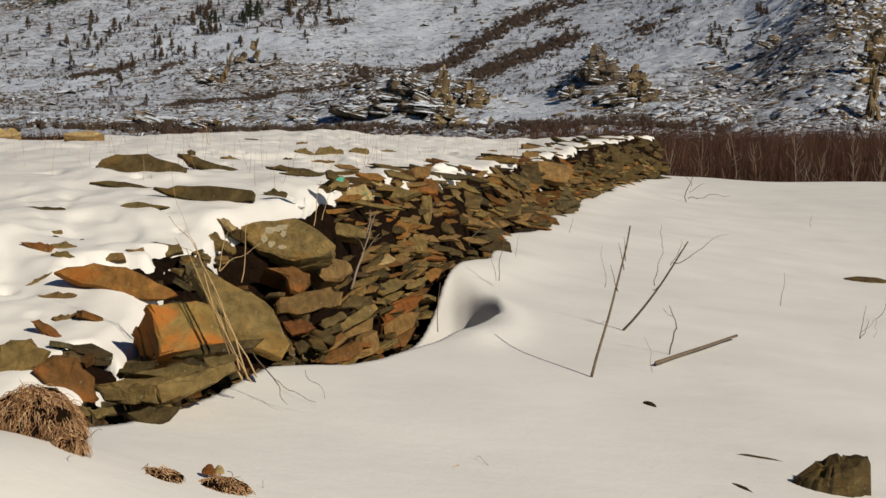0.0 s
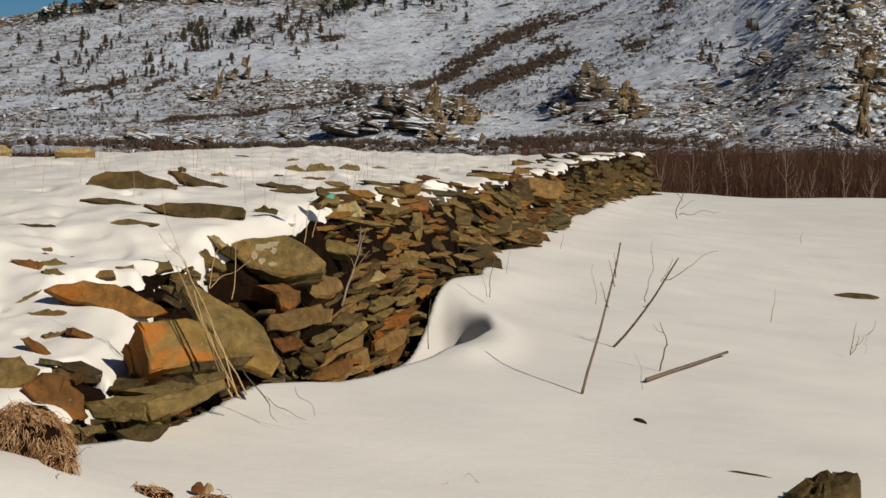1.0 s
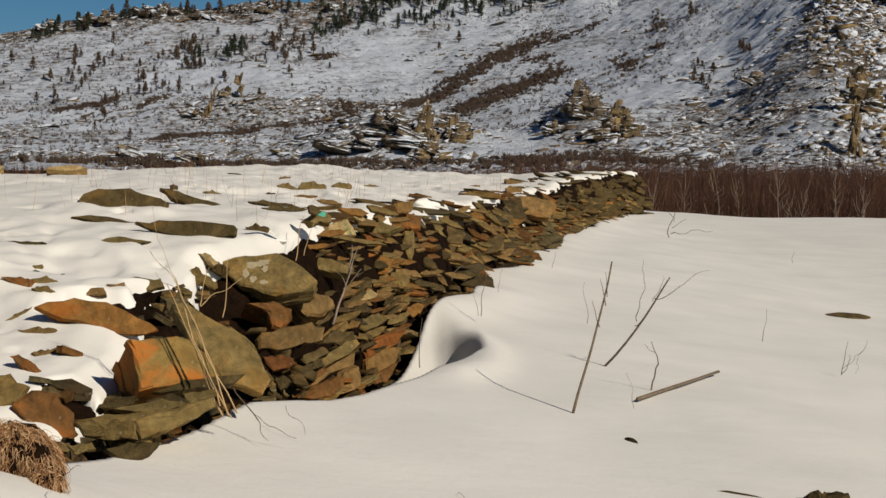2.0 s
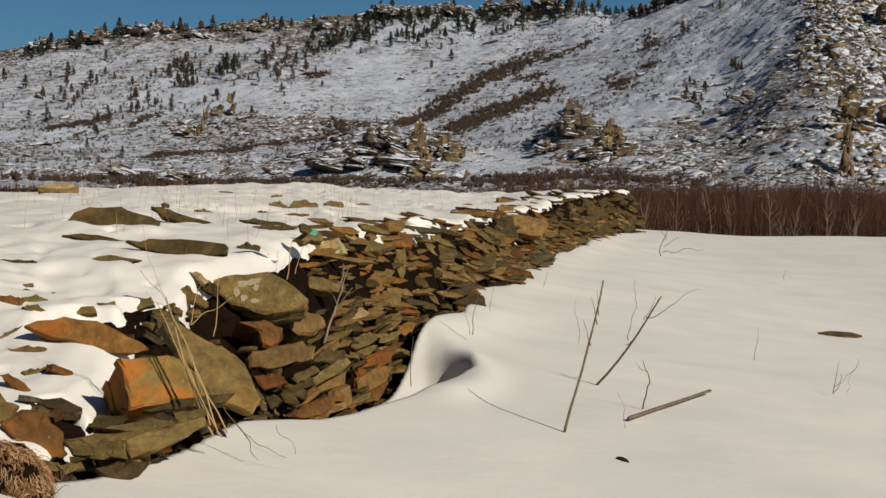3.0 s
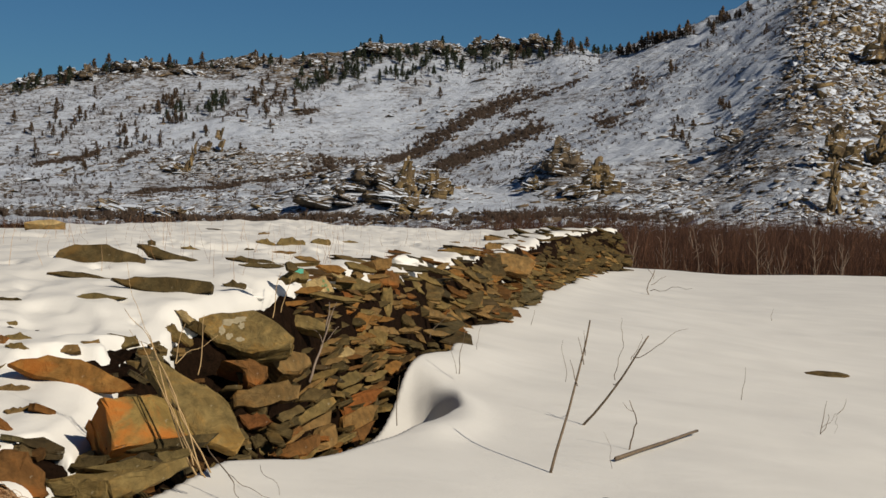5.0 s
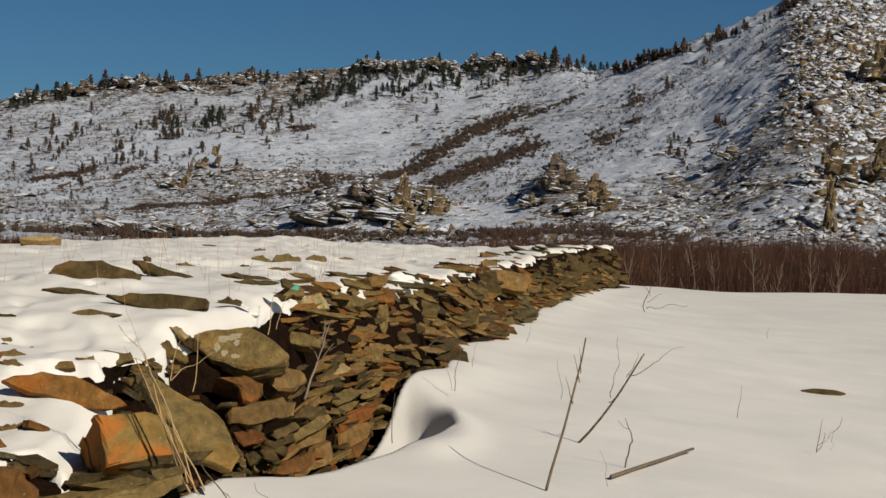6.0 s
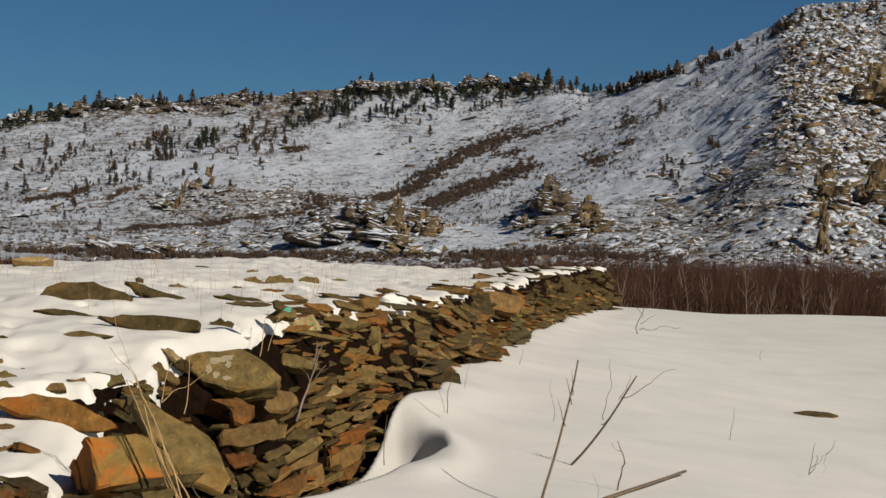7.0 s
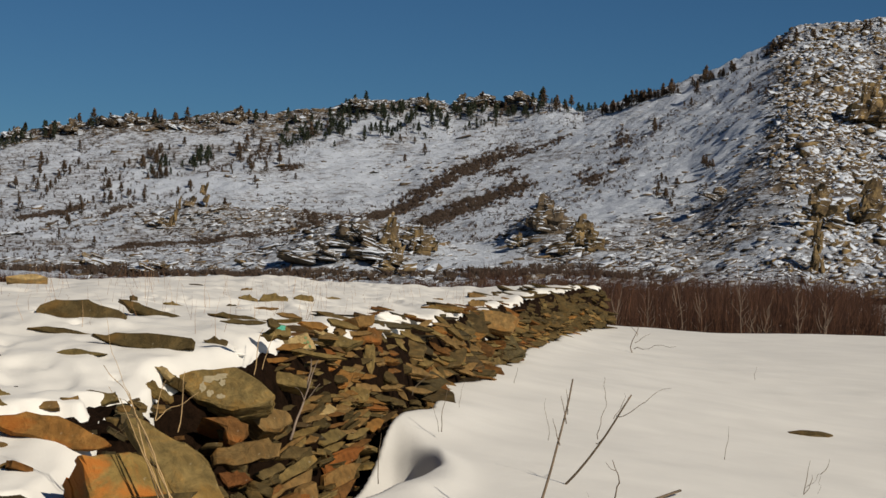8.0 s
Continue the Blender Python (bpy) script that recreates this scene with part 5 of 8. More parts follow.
slate((2.475, 31.340, 0.085), 12, 60, 0.038, ROCK, [(-0.054, -0.024), (0.038, -0.110), (0.106, -0.079), (0.068, 0.016), (-0.033, 0.110), (-0.106, 0.078)])
slate((1.401, 24.510, 0.531), 13, 66, 0.026, DARK, [(-0.063, 0.014), (0.029, -0.092), (0.083, -0.107), (0.054, 0.017), (-0.031, 0.107), (-0.083, 0.101)])
slate((2.249, 30.371, 0.387), 39, 62, 0.052, DARK, [(-0.125, -0.051), (0.028, -0.141), (0.153, -0.105), (0.134, 0.021), (-0.010, 0.141), (-0.153, 0.140)])
slate((1.630, 25.898, 0.321), 41, 60, 0.029, SANDY, [(-0.062, 0.001), (-0.025, -0.079), (0.062, -0.102), (0.050, 0.013), (0.004, 0.090), (-0.056, 0.102)])
slate((1.995, 28.655, 0.406), 29, 65, 0.043, OLIVE, [(-0.113, -0.009), (0.011, -0.112), (0.113, -0.079), (0.075, 0.059), (-0.019, 0.112), (-0.074, 0.110)])
slate((2.616, 32.240, 0.294), 31, 64, 0.033, DARK, [(-0.103, -0.011), (0.019, -0.075), (0.128, -0.069), (0.059, 0.019), (-0.028, 0.075), (-0.128, 0.068)])
slate((1.758, 26.755, 0.488), 40, 50, 0.050, RUST_DARK, [(-0.239, -0.071), (0.098, -0.022), (0.295, 0.059), (0.095, 0.071), (-0.128, 0.047), (-0.295, -0.010)])
slate((2.079, 28.519, 0.162), 33, 40, 0.056, SANDY, [(-0.172, -0.035), (0.103, -0.066), (0.254, -0.024), (0.075, 0.033), (-0.098, 0.066), (-0.254, 0.013)])
slate((0.688, 19.117, 0.191), 28, 41, 0.030, SANDY, [(-0.093, 0.030), (0.045, -0.067), (0.106, -0.084), (0.059, 0.011), (-0.039, 0.080), (-0.106, 0.084)])
slate((1.897, 28.092, 0.566), 19, 50, 0.035, RUST_DARK, [(-0.081, -0.013), (0.053, -0.063), (0.172, -0.057), (0.073, -0.003), (-0.100, 0.063), (-0.172, 0.060)])
slate((3.265, 36.480, 0.290), 31, 53, 0.043, ROCK, [(-0.124, 0.003), (0.040, -0.067), (0.133, -0.078), (0.090, 0.014), (-0.044, 0.077), (-0.133, 0.078)])
slate((0.785, 19.920, 0.745), 26, 60, 0.041, ROCK, [(-0.080, -0.028), (0.027, -0.096), (0.132, -0.085), (0.098, -0.004), (-0.064, 0.089), (-0.132, 0.096)])
slate((4.679, 43.367, -0.183), 41, 47, 0.053, RUST, [(-0.107, -0.022), (0.077, -0.058), (0.181, -0.024), (0.076, 0.053), (-0.075, 0.058), (-0.181, 0.053)])
slate((1.067, 22.185, 0.557), 33, 63, 0.026, SANDY, [(-0.060, -0.041), (-0.009, -0.050), (0.068, -0.051), (0.074, 0.051), (-0.006, 0.051), (-0.074, 0.037)])
slate((1.087, 21.058, 0.152), 29, 44, 0.030, OLIVE, [(-0.051, -0.004), (0.055, -0.038), (0.175, -0.054), (0.103, 0.017), (-0.067, 0.054), (-0.175, 0.046)])
slate((5.297, 48.819, 0.103), 12, 58, 0.042, OLIVE, [(-0.119, 0.064), (0.050, -0.106), (0.215, -0.263), (0.104, -0.032), (-0.080, 0.176), (-0.215, 0.263)])
slate((1.278, 23.422, 0.281), 25, 63, 0.049, OLIVE, [(-0.093, -0.017), (0.022, -0.129), (0.156, -0.074), (0.073, 0.051), (-0.041, 0.129), (-0.156, 0.091)])
slate((2.972, 34.402, 0.086), 20, 43, 0.049, OLIVE, [(-0.186, -0.020), (0.120, -0.086), (0.249, -0.020), (0.047, 0.053), (-0.079, 0.086), (-0.249, 0.059)])
slate((6.385, 53.345, -0.139), 26, 57, 0.061, OLIVE, [(-0.139, -0.055), (0.043, -0.102), (0.196, -0.048), (0.129, 0.095), (-0.047, 0.102), (-0.196, 0.091)])
slate((6.244, 52.798, -0.179), 32, 47, 0.070, ROCK, [(-0.165, -0.025), (0.069, -0.097), (0.251, -0.097), (0.183, -0.004), (-0.084, 0.097), (-0.251, 0.080)])
slate((2.507, 31.600, 0.170), 35, 41, 0.027, RUST_DARK, [(-0.078, -0.017), (0.050, -0.032), (0.257, -0.060), (0.100, 0.024), (-0.092, 0.046), (-0.257, 0.060)])
slate((3.231, 36.100, 0.104), 10, 44, 0.060, ROCK, [(-0.069, -0.043), (0.034, -0.055), (0.125, -0.035), (0.081, 0.040), (-0.050, 0.055), (-0.125, 0.011)])
slate((3.755, 39.122, 0.062), 30, 59, 0.024, DARK, [(-0.155, -0.084), (0.077, -0.020), (0.295, 0.084), (0.109, 0.064), (-0.123, 0.002), (-0.295, -0.065)])
slate((5.458, 49.676, 0.206), 32, 41, 0.086, RUST, [(-0.115, -0.045), (0.046, -0.080), (0.146, -0.072), (0.117, 0.037), (-0.011, 0.080), (-0.146, 0.045)])
slate((6.367, 53.420, -0.021), 37, 52, 0.087, ROCK, [(-0.136, -0.023), (-0.057, -0.162), (0.108, -0.154), (0.136, -0.006), (0.015, 0.162), (-0.103, 0.160)])
slate((3.183, 36.279, 0.366), 18, 65, 0.058, DARK, [(-0.093, -0.041), (0.059, -0.100), (0.158, -0.055), (0.072, 0.074), (-0.031, 0.100), (-0.158, 0.037)])
slate((5.245, 48.060, -0.107), 9, 47, 0.031, DARK, [(-0.110, -0.001), (0.042, -0.058), (0.187, -0.068), (0.118, -0.009), (-0.059, 0.068), (-0.187, 0.054)])
slate((0.927, 20.920, 0.439), 20, 49, 0.042, OLIVE, [(-0.085, -0.021), (0.041, -0.050), (0.116, -0.037), (0.062, 0.032), (-0.038, 0.050), (-0.116, 0.035)])
slate((1.923, 26.762, 0.116), 17, 58, 0.043, RUST_DARK, [(-0.092, -0.015), (0.080, -0.119), (0.163, -0.095), (0.043, 0.037), (-0.074, 0.117), (-0.163, 0.119)])
slate((6.284, 53.441, 0.262), 27, 48, 0.034, OLIVE, [(-0.119, -0.002), (0.060, -0.072), (0.152, -0.046), (0.069, 0.037), (-0.070, 0.072), (-0.152, 0.051)])
slate((1.317, 23.320, 0.169), 31, 66, 0.045, DARK, [(-0.077, -0.010), (-0.037, -0.086), (0.046, -0.104), (0.077, 0.020), (0.030, 0.100), (-0.045, 0.104)])
slate((1.740, 26.540, 0.429), 12, 43, 0.030, OLIVE, [(-0.039, 0.007), (0.041, -0.058), (0.116, -0.093), (0.055, 0.013), (-0.042, 0.075), (-0.116, 0.093)])
slate((0.647, 18.937, 0.682), 17, 47, 0.046, SANDY, [(-0.096, 0.058), (0.073, -0.124), (0.134, -0.142), (0.051, 0.030), (-0.033, 0.109), (-0.134, 0.142)])
slate((5.100, 46.260, -0.220), 25, 63, 0.030, DARK, [(-0.123, -0.082), (0.078, -0.034), (0.278, 0.056), (0.107, 0.082), (-0.089, 0.033), (-0.278, -0.063)])
slate((4.931, 46.066, 0.059), 39, 58, 0.088, DARK, [(-0.164, -0.048), (0.014, -0.142), (0.224, -0.031), (0.124, 0.098), (-0.047, 0.142), (-0.224, 0.129)])
slate((0.654, 18.923, 0.489), 17, 62, 0.033, OLIVE, [(-0.071, -0.015), (0.013, -0.062), (0.100, -0.041), (0.031, 0.033), (-0.034, 0.062), (-0.100, 0.059)])
slate((0.676, 19.078, 0.594), 13, 51, 0.026, DARK, [(-0.027, -0.024), (0.026, -0.034), (0.096, -0.028), (0.062, 0.012), (-0.031, 0.034), (-0.096, 0.009)])
slate((0.640, 18.340, 0.196), 11, 55, 0.025, SANDY, [(-0.062, 0.006), (0.039, -0.053), (0.090, -0.054), (0.028, 0.006), (-0.029, 0.047), (-0.090, 0.054)])
slate((0.899, 20.439, 0.264), 21, 55, 0.028, SANDY, [(-0.070, -0.004), (0.067, -0.095), (0.146, -0.101), (0.078, -0.007), (-0.074, 0.101), (-0.146, 0.099)])
slate((1.070, 21.741, 0.412), 20, 60, 0.031, ROCK, [(-0.066, -0.018), (0.060, -0.056), (0.127, -0.017), (0.030, 0.025), (-0.069, 0.056), (-0.127, 0.022)])
slate((5.748, 51.073, 0.279), 27, 51, 0.044, SANDY, [(-0.131, -0.025), (0.025, -0.096), (0.132, -0.048), (0.074, 0.065), (-0.057, 0.096), (-0.132, 0.068)])
slate((5.980, 52.131, 0.188), 39, 66, 0.063, OLIVE, [(-0.146, 0.010), (0.020, -0.203), (0.128, -0.207), (0.146, 0.024), (0.067, 0.207), (-0.068, 0.178)])
slate((4.558, 43.856, -0.044), 40, 65, 0.054, ROCK, [(-0.230, -0.068), (0.031, -0.158), (0.288, -0.048), (0.156, 0.103), (-0.059, 0.158), (-0.288, 0.099)])
slate((1.057, 21.329, 0.313), 42, 64, 0.035, ROCK, [(-0.137, -0.073), (0.025, -0.071), (0.154, 0.006), (0.143, 0.069), (-0.045, 0.073), (-0.154, 0.015)])
slate((2.103, 29.488, 0.509), 20, 43, 0.056, RUST, [(-0.129, 0.011), (0.042, -0.085), (0.209, -0.093), (0.108, 0.000), (-0.088, 0.086), (-0.209, 0.093)])
slate((0.651, 18.919, 0.345), 17, 38, 0.043, DARK, [(-0.075, -0.032), (0.018, -0.044), (0.139, -0.040), (0.055, 0.018), (-0.056, 0.044), (-0.139, 0.036)])
slate((2.944, 34.021, 0.032), 23, 59, 0.024, SANDY, [(-0.104, -0.015), (0.121, -0.072), (0.232, -0.046), (0.139, 0.027), (-0.096, 0.072), (-0.232, 0.056)])
slate((-0.605, 11.550, 0.735), 13, 41, 0.024, DARK, [(-0.039, -0.033), (0.058, -0.013), (0.091, 0.027), (0.035, 0.033), (-0.041, 0.020), (-0.091, -0.007)])
slate((-0.598, 11.650, 0.770), 22, 51, 0.020, RUST, [(-0.043, -0.017), (0.064, -0.017), (0.104, -0.001), (0.028, 0.017), (-0.053, 0.013), (-0.104, -0.005)])
slate((-0.448, 12.470, 0.835), 19, 51, 0.018, DARK, [(-0.052, -0.012), (0.035, -0.042), (0.100, -0.038), (0.029, 0.021), (-0.055, 0.042), (-0.100, 0.025)])
slate((-0.190, 13.630, 0.738), 29, 48, 0.035, DARK, [(-0.064, -0.042), (0.019, -0.027), (0.110, 0.020), (0.057, 0.042), (-0.054, 0.024), (-0.110, -0.027)])
slate((-0.399, 12.750, 0.828), 12, 52, 0.028, OLIVE, [(-0.066, -0.039), (0.063, -0.010), (0.122, 0.025), (0.025, 0.039), (-0.054, 0.033), (-0.122, -0.018)])
slate((-0.162, 13.970, 0.831), 8, 41, 0.031, SANDY, [(-0.037, -0.027), (0.021, -0.032), (0.072, -0.002), (0.020, 0.029), (-0.046, 0.032), (-0.072, -0.002)])
slate((-0.411, 12.649, 0.821), 22, 46, 0.036, DARK, [(-0.044, -0.033), (0.030, -0.032), (0.057, -0.027), (0.040, 0.023), (-0.023, 0.033), (-0.057, -0.006)])
slate((-0.262, 13.090, 0.661), 9, 61, 0.035, RUST, [(-0.023, -0.057), (0.056, -0.020), (0.105, 0.018), (0.048, 0.057), (-0.072, 0.019), (-0.105, -0.035)])
slate((-0.003, 14.690, 0.800), 38, 52, 0.021, ROCK, [(-0.064, -0.040), (0.086, -0.005), (0.149, 0.019), (0.055, 0.040), (-0.092, 0.009), (-0.149, -0.026)])
slate((-0.091, 14.030, 0.728), 13, 56, 0.033, SANDY, [(-0.050, -0.038), (0.057, -0.012), (0.092, 0.027), (0.021, 0.038), (-0.043, 0.029), (-0.092, -0.020)])
slate((-0.509, 11.993, 0.771), 31, 49, 0.024, ROCK, [(-0.053, -0.033), (0.027, -0.032), (0.076, 0.006), (0.030, 0.021), (-0.025, 0.033), (-0.076, 0.011)])
slate((-0.705, 11.237, 0.875), 10, 38, 0.018, RUST, [(-0.045, -0.023), (0.042, -0.014), (0.085, 0.012), (0.035, 0.023), (-0.051, 0.010), (-0.085, -0.006)])
slate((-0.315, 12.969, 0.723), 25, 64, 0.026, OLIVE, [(-0.078, -0.035), (0.046, -0.041), (0.104, -0.008), (0.056, 0.031), (-0.032, 0.041), (-0.104, 0.001)])
slate((-0.490, 12.030, 0.746), 18, 39, 0.018, OLIVE, [(-0.041, -0.013), (0.025, -0.023), (0.072, 0.001), (0.020, 0.016), (-0.043, 0.023), (-0.072, 0.011)])
slate((-0.065, 14.330, 0.781), 23, 66, 0.021, SANDY, [(-0.049, -0.052), (0.044, -0.048), (0.097, -0.019), (0.042, 0.051), (-0.033, 0.052), (-0.097, 0.001)])
slate((-0.030, 14.310, 0.724), 10, 54, 0.044, RUST, [(-0.044, -0.034), (0.072, -0.038), (0.136, -0.014), (0.047, 0.037), (-0.082, 0.038), (-0.136, 0.005)])
slate((-0.699, 11.264, 0.817), 12, 63, 0.020, DARK, [(-0.020, -0.036), (0.020, -0.013), (0.084, 0.034), (0.026, 0.042), (-0.041, 0.003), (-0.084, -0.042)])
slate((-0.659, 11.271, 0.724), 17, 63, 0.029, RUST_DARK, [(-0.077, -0.092), (0.072, 0.015), (0.113, 0.092), (0.023, 0.042), (-0.067, -0.017), (-0.113, -0.092)])
slate((-0.676, 11.354, 0.831), 28, 64, 0.021, OLIVE, [(-0.059, -0.032), (0.031, -0.013), (0.081, 0.026), (0.019, 0.032), (-0.025, 0.018), (-0.081, -0.020)])
slate((-0.291, 13.254, 0.811), 23, 41, 0.025, SANDY, [(-0.045, -0.022), (0.022, -0.028), (0.069, -0.009), (0.047, 0.028), (-0.028, 0.028), (-0.069, 0.009)])
slate((-0.549, 11.690, 0.676), 25, 60, 0.022, OLIVE, [(-0.059, -0.030), (0.048, -0.017), (0.087, -0.009), (0.036, 0.030), (-0.050, 0.028), (-0.087, 0.001)])
slate((-0.166, 13.450, 0.633), 12, 52, 0.022, RUST, [(-0.030, -0.031), (0.035, -0.028), (0.103, 0.006), (0.047, 0.031), (-0.051, 0.017), (-0.103, -0.013)])
slate((-0.079, 14.050, 0.713), 15, 66, 0.028, SANDY, [(-0.029, -0.061), (0.037, -0.037), (0.074, -0.007), (0.050, 0.061), (-0.038, 0.029), (-0.074, -0.008)])
slate((-0.251, 13.051, 0.629), 26, 64, 0.022, SANDY, [(-0.062, -0.050), (0.002, -0.030), (0.070, 0.023), (0.051, 0.050), (-0.013, 0.044), (-0.070, -0.016)])
slate((-0.551, 11.689, 0.680), 36, 56, 0.025, ROCK, [(-0.063, -0.038), (0.036, -0.027), (0.103, 0.020), (0.066, 0.038), (-0.037, 0.024), (-0.103, -0.032)])
slate((-0.629, 11.548, 0.865), 35, 49, 0.019, ROCK, [(-0.027, -0.022), (0.041, 0.000), (0.077, 0.032), (0.026, 0.022), (-0.050, -0.003), (-0.077, -0.032)])
slate((-0.179, 13.851, 0.819), 22, 52, 0.044, SANDY, [(-0.055, -0.041), (0.015, -0.042), (0.077, 0.023), (0.036, 0.042), (-0.032, 0.031), (-0.077, -0.008)])
slate((-0.402, 12.670, 0.811), 12, 38, 0.025, SANDY, [(-0.042, -0.009), (0.023, -0.024), (0.064, -0.019), (0.035, 0.015), (-0.035, 0.024), (-0.064, 0.003)])
slate((-0.583, 11.629, 0.724), 26, 42, 0.029, SANDY, [(-0.025, -0.031), (0.026, -0.021), (0.111, 0.013), (0.034, 0.031), (-0.074, 0.005), (-0.111, -0.029)])
slate((-0.177, 13.911, 0.829), 29, 64, 0.026, RUST, [(-0.068, -0.037), (0.069, 0.001), (0.120, 0.028), (0.035, 0.037), (-0.067, 0.012), (-0.120, -0.032)])
slate((-0.193, 13.043, 0.531), 20, 44, 0.120, OLIVE, [(-0.100, -0.077), (0.038, -0.081), (0.100, 0.029), (0.031, 0.081), (-0.099, 0.067)])
slate((-0.337, 12.603, 0.668), 22, 44, 0.130, RUST, [(-0.100, -0.088), (0.052, -0.075), (0.148, 0.058), (0.040, 0.088), (-0.148, -0.017)])
slate((-0.675, 11.220, 0.763), 10, 50, 0.100, OLIVE, [(-0.088, -0.029), (0.055, -0.072), (0.184, -0.104), (0.213, -0.041), (0.144, 0.012), (-0.078, 0.104), (-0.213, 0.078)])
pale = slate((-0.572, 11.821, 0.973), 42, 22, 0.260, SAND, [(-0.128, -0.065), (0.128, -0.060), (0.080, 0.065), (-0.106, 0.024)], "pale cut block with faded green markings", "pale_block")
daubed = slate((-0.697, 11.200, 1.064), 20, 40, 0.120, OLIVE, [(-0.046, -0.053), (0.085, -0.045), (0.096, 0.011), (0.020, 0.053), (-0.096, -0.016)], "olive block daubed with teal paint", "painted_block")
slate((-0.163, 14.063, 1.041), 46, 14, 0.340, SANDY, [(-0.110, -0.052), (0.063, -0.037), (0.110, 0.052), (-0.095, 0.041)])
slate((-0.152, 14.129, 0.932), 25, 36, 0.140, RUST_DARK, [(-0.097, -0.073), (0.101, -0.087), (0.142, 0.030), (0.020, 0.087), (-0.142, 0.066)])
slate((-0.368, 12.853, 0.934), 15, 48, 0.100, OLIVE, [(-0.139, -0.047), (0.082, -0.060), (0.200, -0.007), (0.051, 0.060), (-0.200, 0.055)])
slate((-0.335, 13.037, 1.003), 30, 30, 0.080, SANDY, [(-0.014, -0.058), (0.049, -0.020), (0.012, 0.058), (-0.049, -0.009)])
slate((-0.146, 13.730, 0.747), 5, 20, 0.090, OLIVE_PALE, [(-0.035, -0.087), (0.031, -0.134), (0.061, 0.011), (0.046, 0.134), (-0.018, 0.115), (-0.061, -0.036)], "grey slab standing upright in the wall", "upright_stone")
slate((1.536, 25.503, 0.701), 14, 44, 0.160, SANDY, [(-0.395, -0.079), (-0.152, -0.157), (0.233, -0.224), (0.409, 0.022), (0.344, 0.123), (-0.117, 0.224), (-0.409, 0.066)], "large flat orange-tan slab on the wall top", "orange_slab")
slate((-1.509, 7.974, 0.717), 8, 40, 0.080, RUST, [(-0.226, 0.028), (-0.097, -0.017), (0.115, -0.100), (0.225, -0.101), (0.284, -0.067), (0.190, 0.000), (0.042, 0.081), (-0.101, 0.101), (-0.229, 0.089), (-0.284, 0.060)], "long rust-orange slab resting on the snowy bank", "rusty_slab")
slate((-1.511, 8.603, 0.766), 22, 48, 0.050, SANDY, [(-0.003, -0.062), (0.060, -0.088), (0.032, 0.088), (-0.060, 0.079)], "tan slab tilted out of the bank", "stone_slab")
slate((-1.443, 8.997, 0.793), 4, 55, 0.050, OLIVE, [(-0.062, -0.003), (0.003, -0.053), (0.087, -0.011), (0.066, 0.044), (-0.087, 0.053)], "olive slab at the edge of the snow", "stone_slab")
slate((-1.673, 8.532, 0.791), 4, 50, 0.050, SANDY, [(-0.045, -0.030), (0.106, -0.021), (0.088, 0.026), (-0.106, 0.030)], "low tan slab at the edge of the snow", "stone_slab")
slate((-1.626, 6.683, 0.541), 15, 38, 0.150, OLIVE, [(-0.104, -0.099), (0.051, -0.040), (0.104, 0.027), (0.012, 0.099), (-0.102, 0.072)], "olive slab above the dead sedge", "stone_slab")
slate((-1.450, 6.626, 0.467), 25, 36, 0.180, RUST_DARK, [(-0.084, -0.006), (0.030, -0.121), (0.114, -0.098), (0.115, 0.010), (0.046, 0.119), (-0.035, 0.121), (-0.115, 0.059)], "rust-brown slab beside the dead sedge", "rusty_slab")
slate((-1.539, 7.190, 0.460), 20, 40, 0.080, RUST, [(0.015, -0.064), (0.064, -0.039), (-0.001, 0.064), (-0.064, 0.045)], "small rust-brown slab on the bank", "rusty_slab")
slate((-1.999, 11.488, 1.167), 4, 40, 0.120, DARK, [(-0.269, -0.091), (-0.012, -0.089), (0.173, -0.083), (0.292, -0.092), (0.293, -0.039), (0.243, -0.002), (0.148, 0.036), (0.033, 0.088), (-0.079, 0.092), (-0.171, 0.076), (-0.267, 0.028), (-0.293, -0.025)], "low humped dark stone lying in the snow", "domed_stone")
slate((-1.808, 13.384, 1.125), 4, 50, 0.080, DARK, [(-0.147, -0.021), (0.030, -0.104), (0.254, -0.095), (0.201, -0.063), (-0.036, 0.007), (-0.109, 0.072), (-0.254, 0.104)], "dark tilted slab tapering into the snow", "tilted_slab")
slate((-2.187, 15.054, 1.151), 4, 30, 0.060, DARK, [(-0.024, -0.028), (0.035, -0.033), (0.033, 0.017), (-0.006, 0.033), (-0.035, 0.016)], "small dark stone on the tilted slab", "stone")
slate((-2.018, 10.851, 1.050), 4, 60, 0.040, DARK, [(-0.061, -0.018), (0.151, -0.048), (0.206, -0.035), (0.058, 0.023), (-0.085, 0.048), (-0.206, 0.034)], "thin dark slab lying in the snow", "stone_slab")
slate((-1.408, 10.198, 1.021), 4, 34, 0.100, DARK, [(-0.230, 0.004), (-0.047, -0.041), (0.168, -0.060), (0.293, -0.032), (0.308, 0.007), (0.282, 0.023), (0.182, 0.038), (-0.084, 0.060), (-0.308, 0.054)], "long dark slab lying in the snow", "long_slab")
slate((-1.728, 9.857, 0.973), 4, 45, 0.050, OLIVE, [(0.001, -0.032), (0.165, -0.006), (0.062, 0.007), (-0.020, 0.032), (-0.083, 0.019), (-0.165, -0.029)], "low olive slab nearly covered by snow", "stone_slab")
slate((-2.264, 9.665, 0.963), 4, 60, 0.040, DARK, [(0.035, -0.026), (0.149, 0.004), (-0.034, 0.026), (-0.149, 0.002)], "thin dark slab nearly covered by snow", "stone_slab")
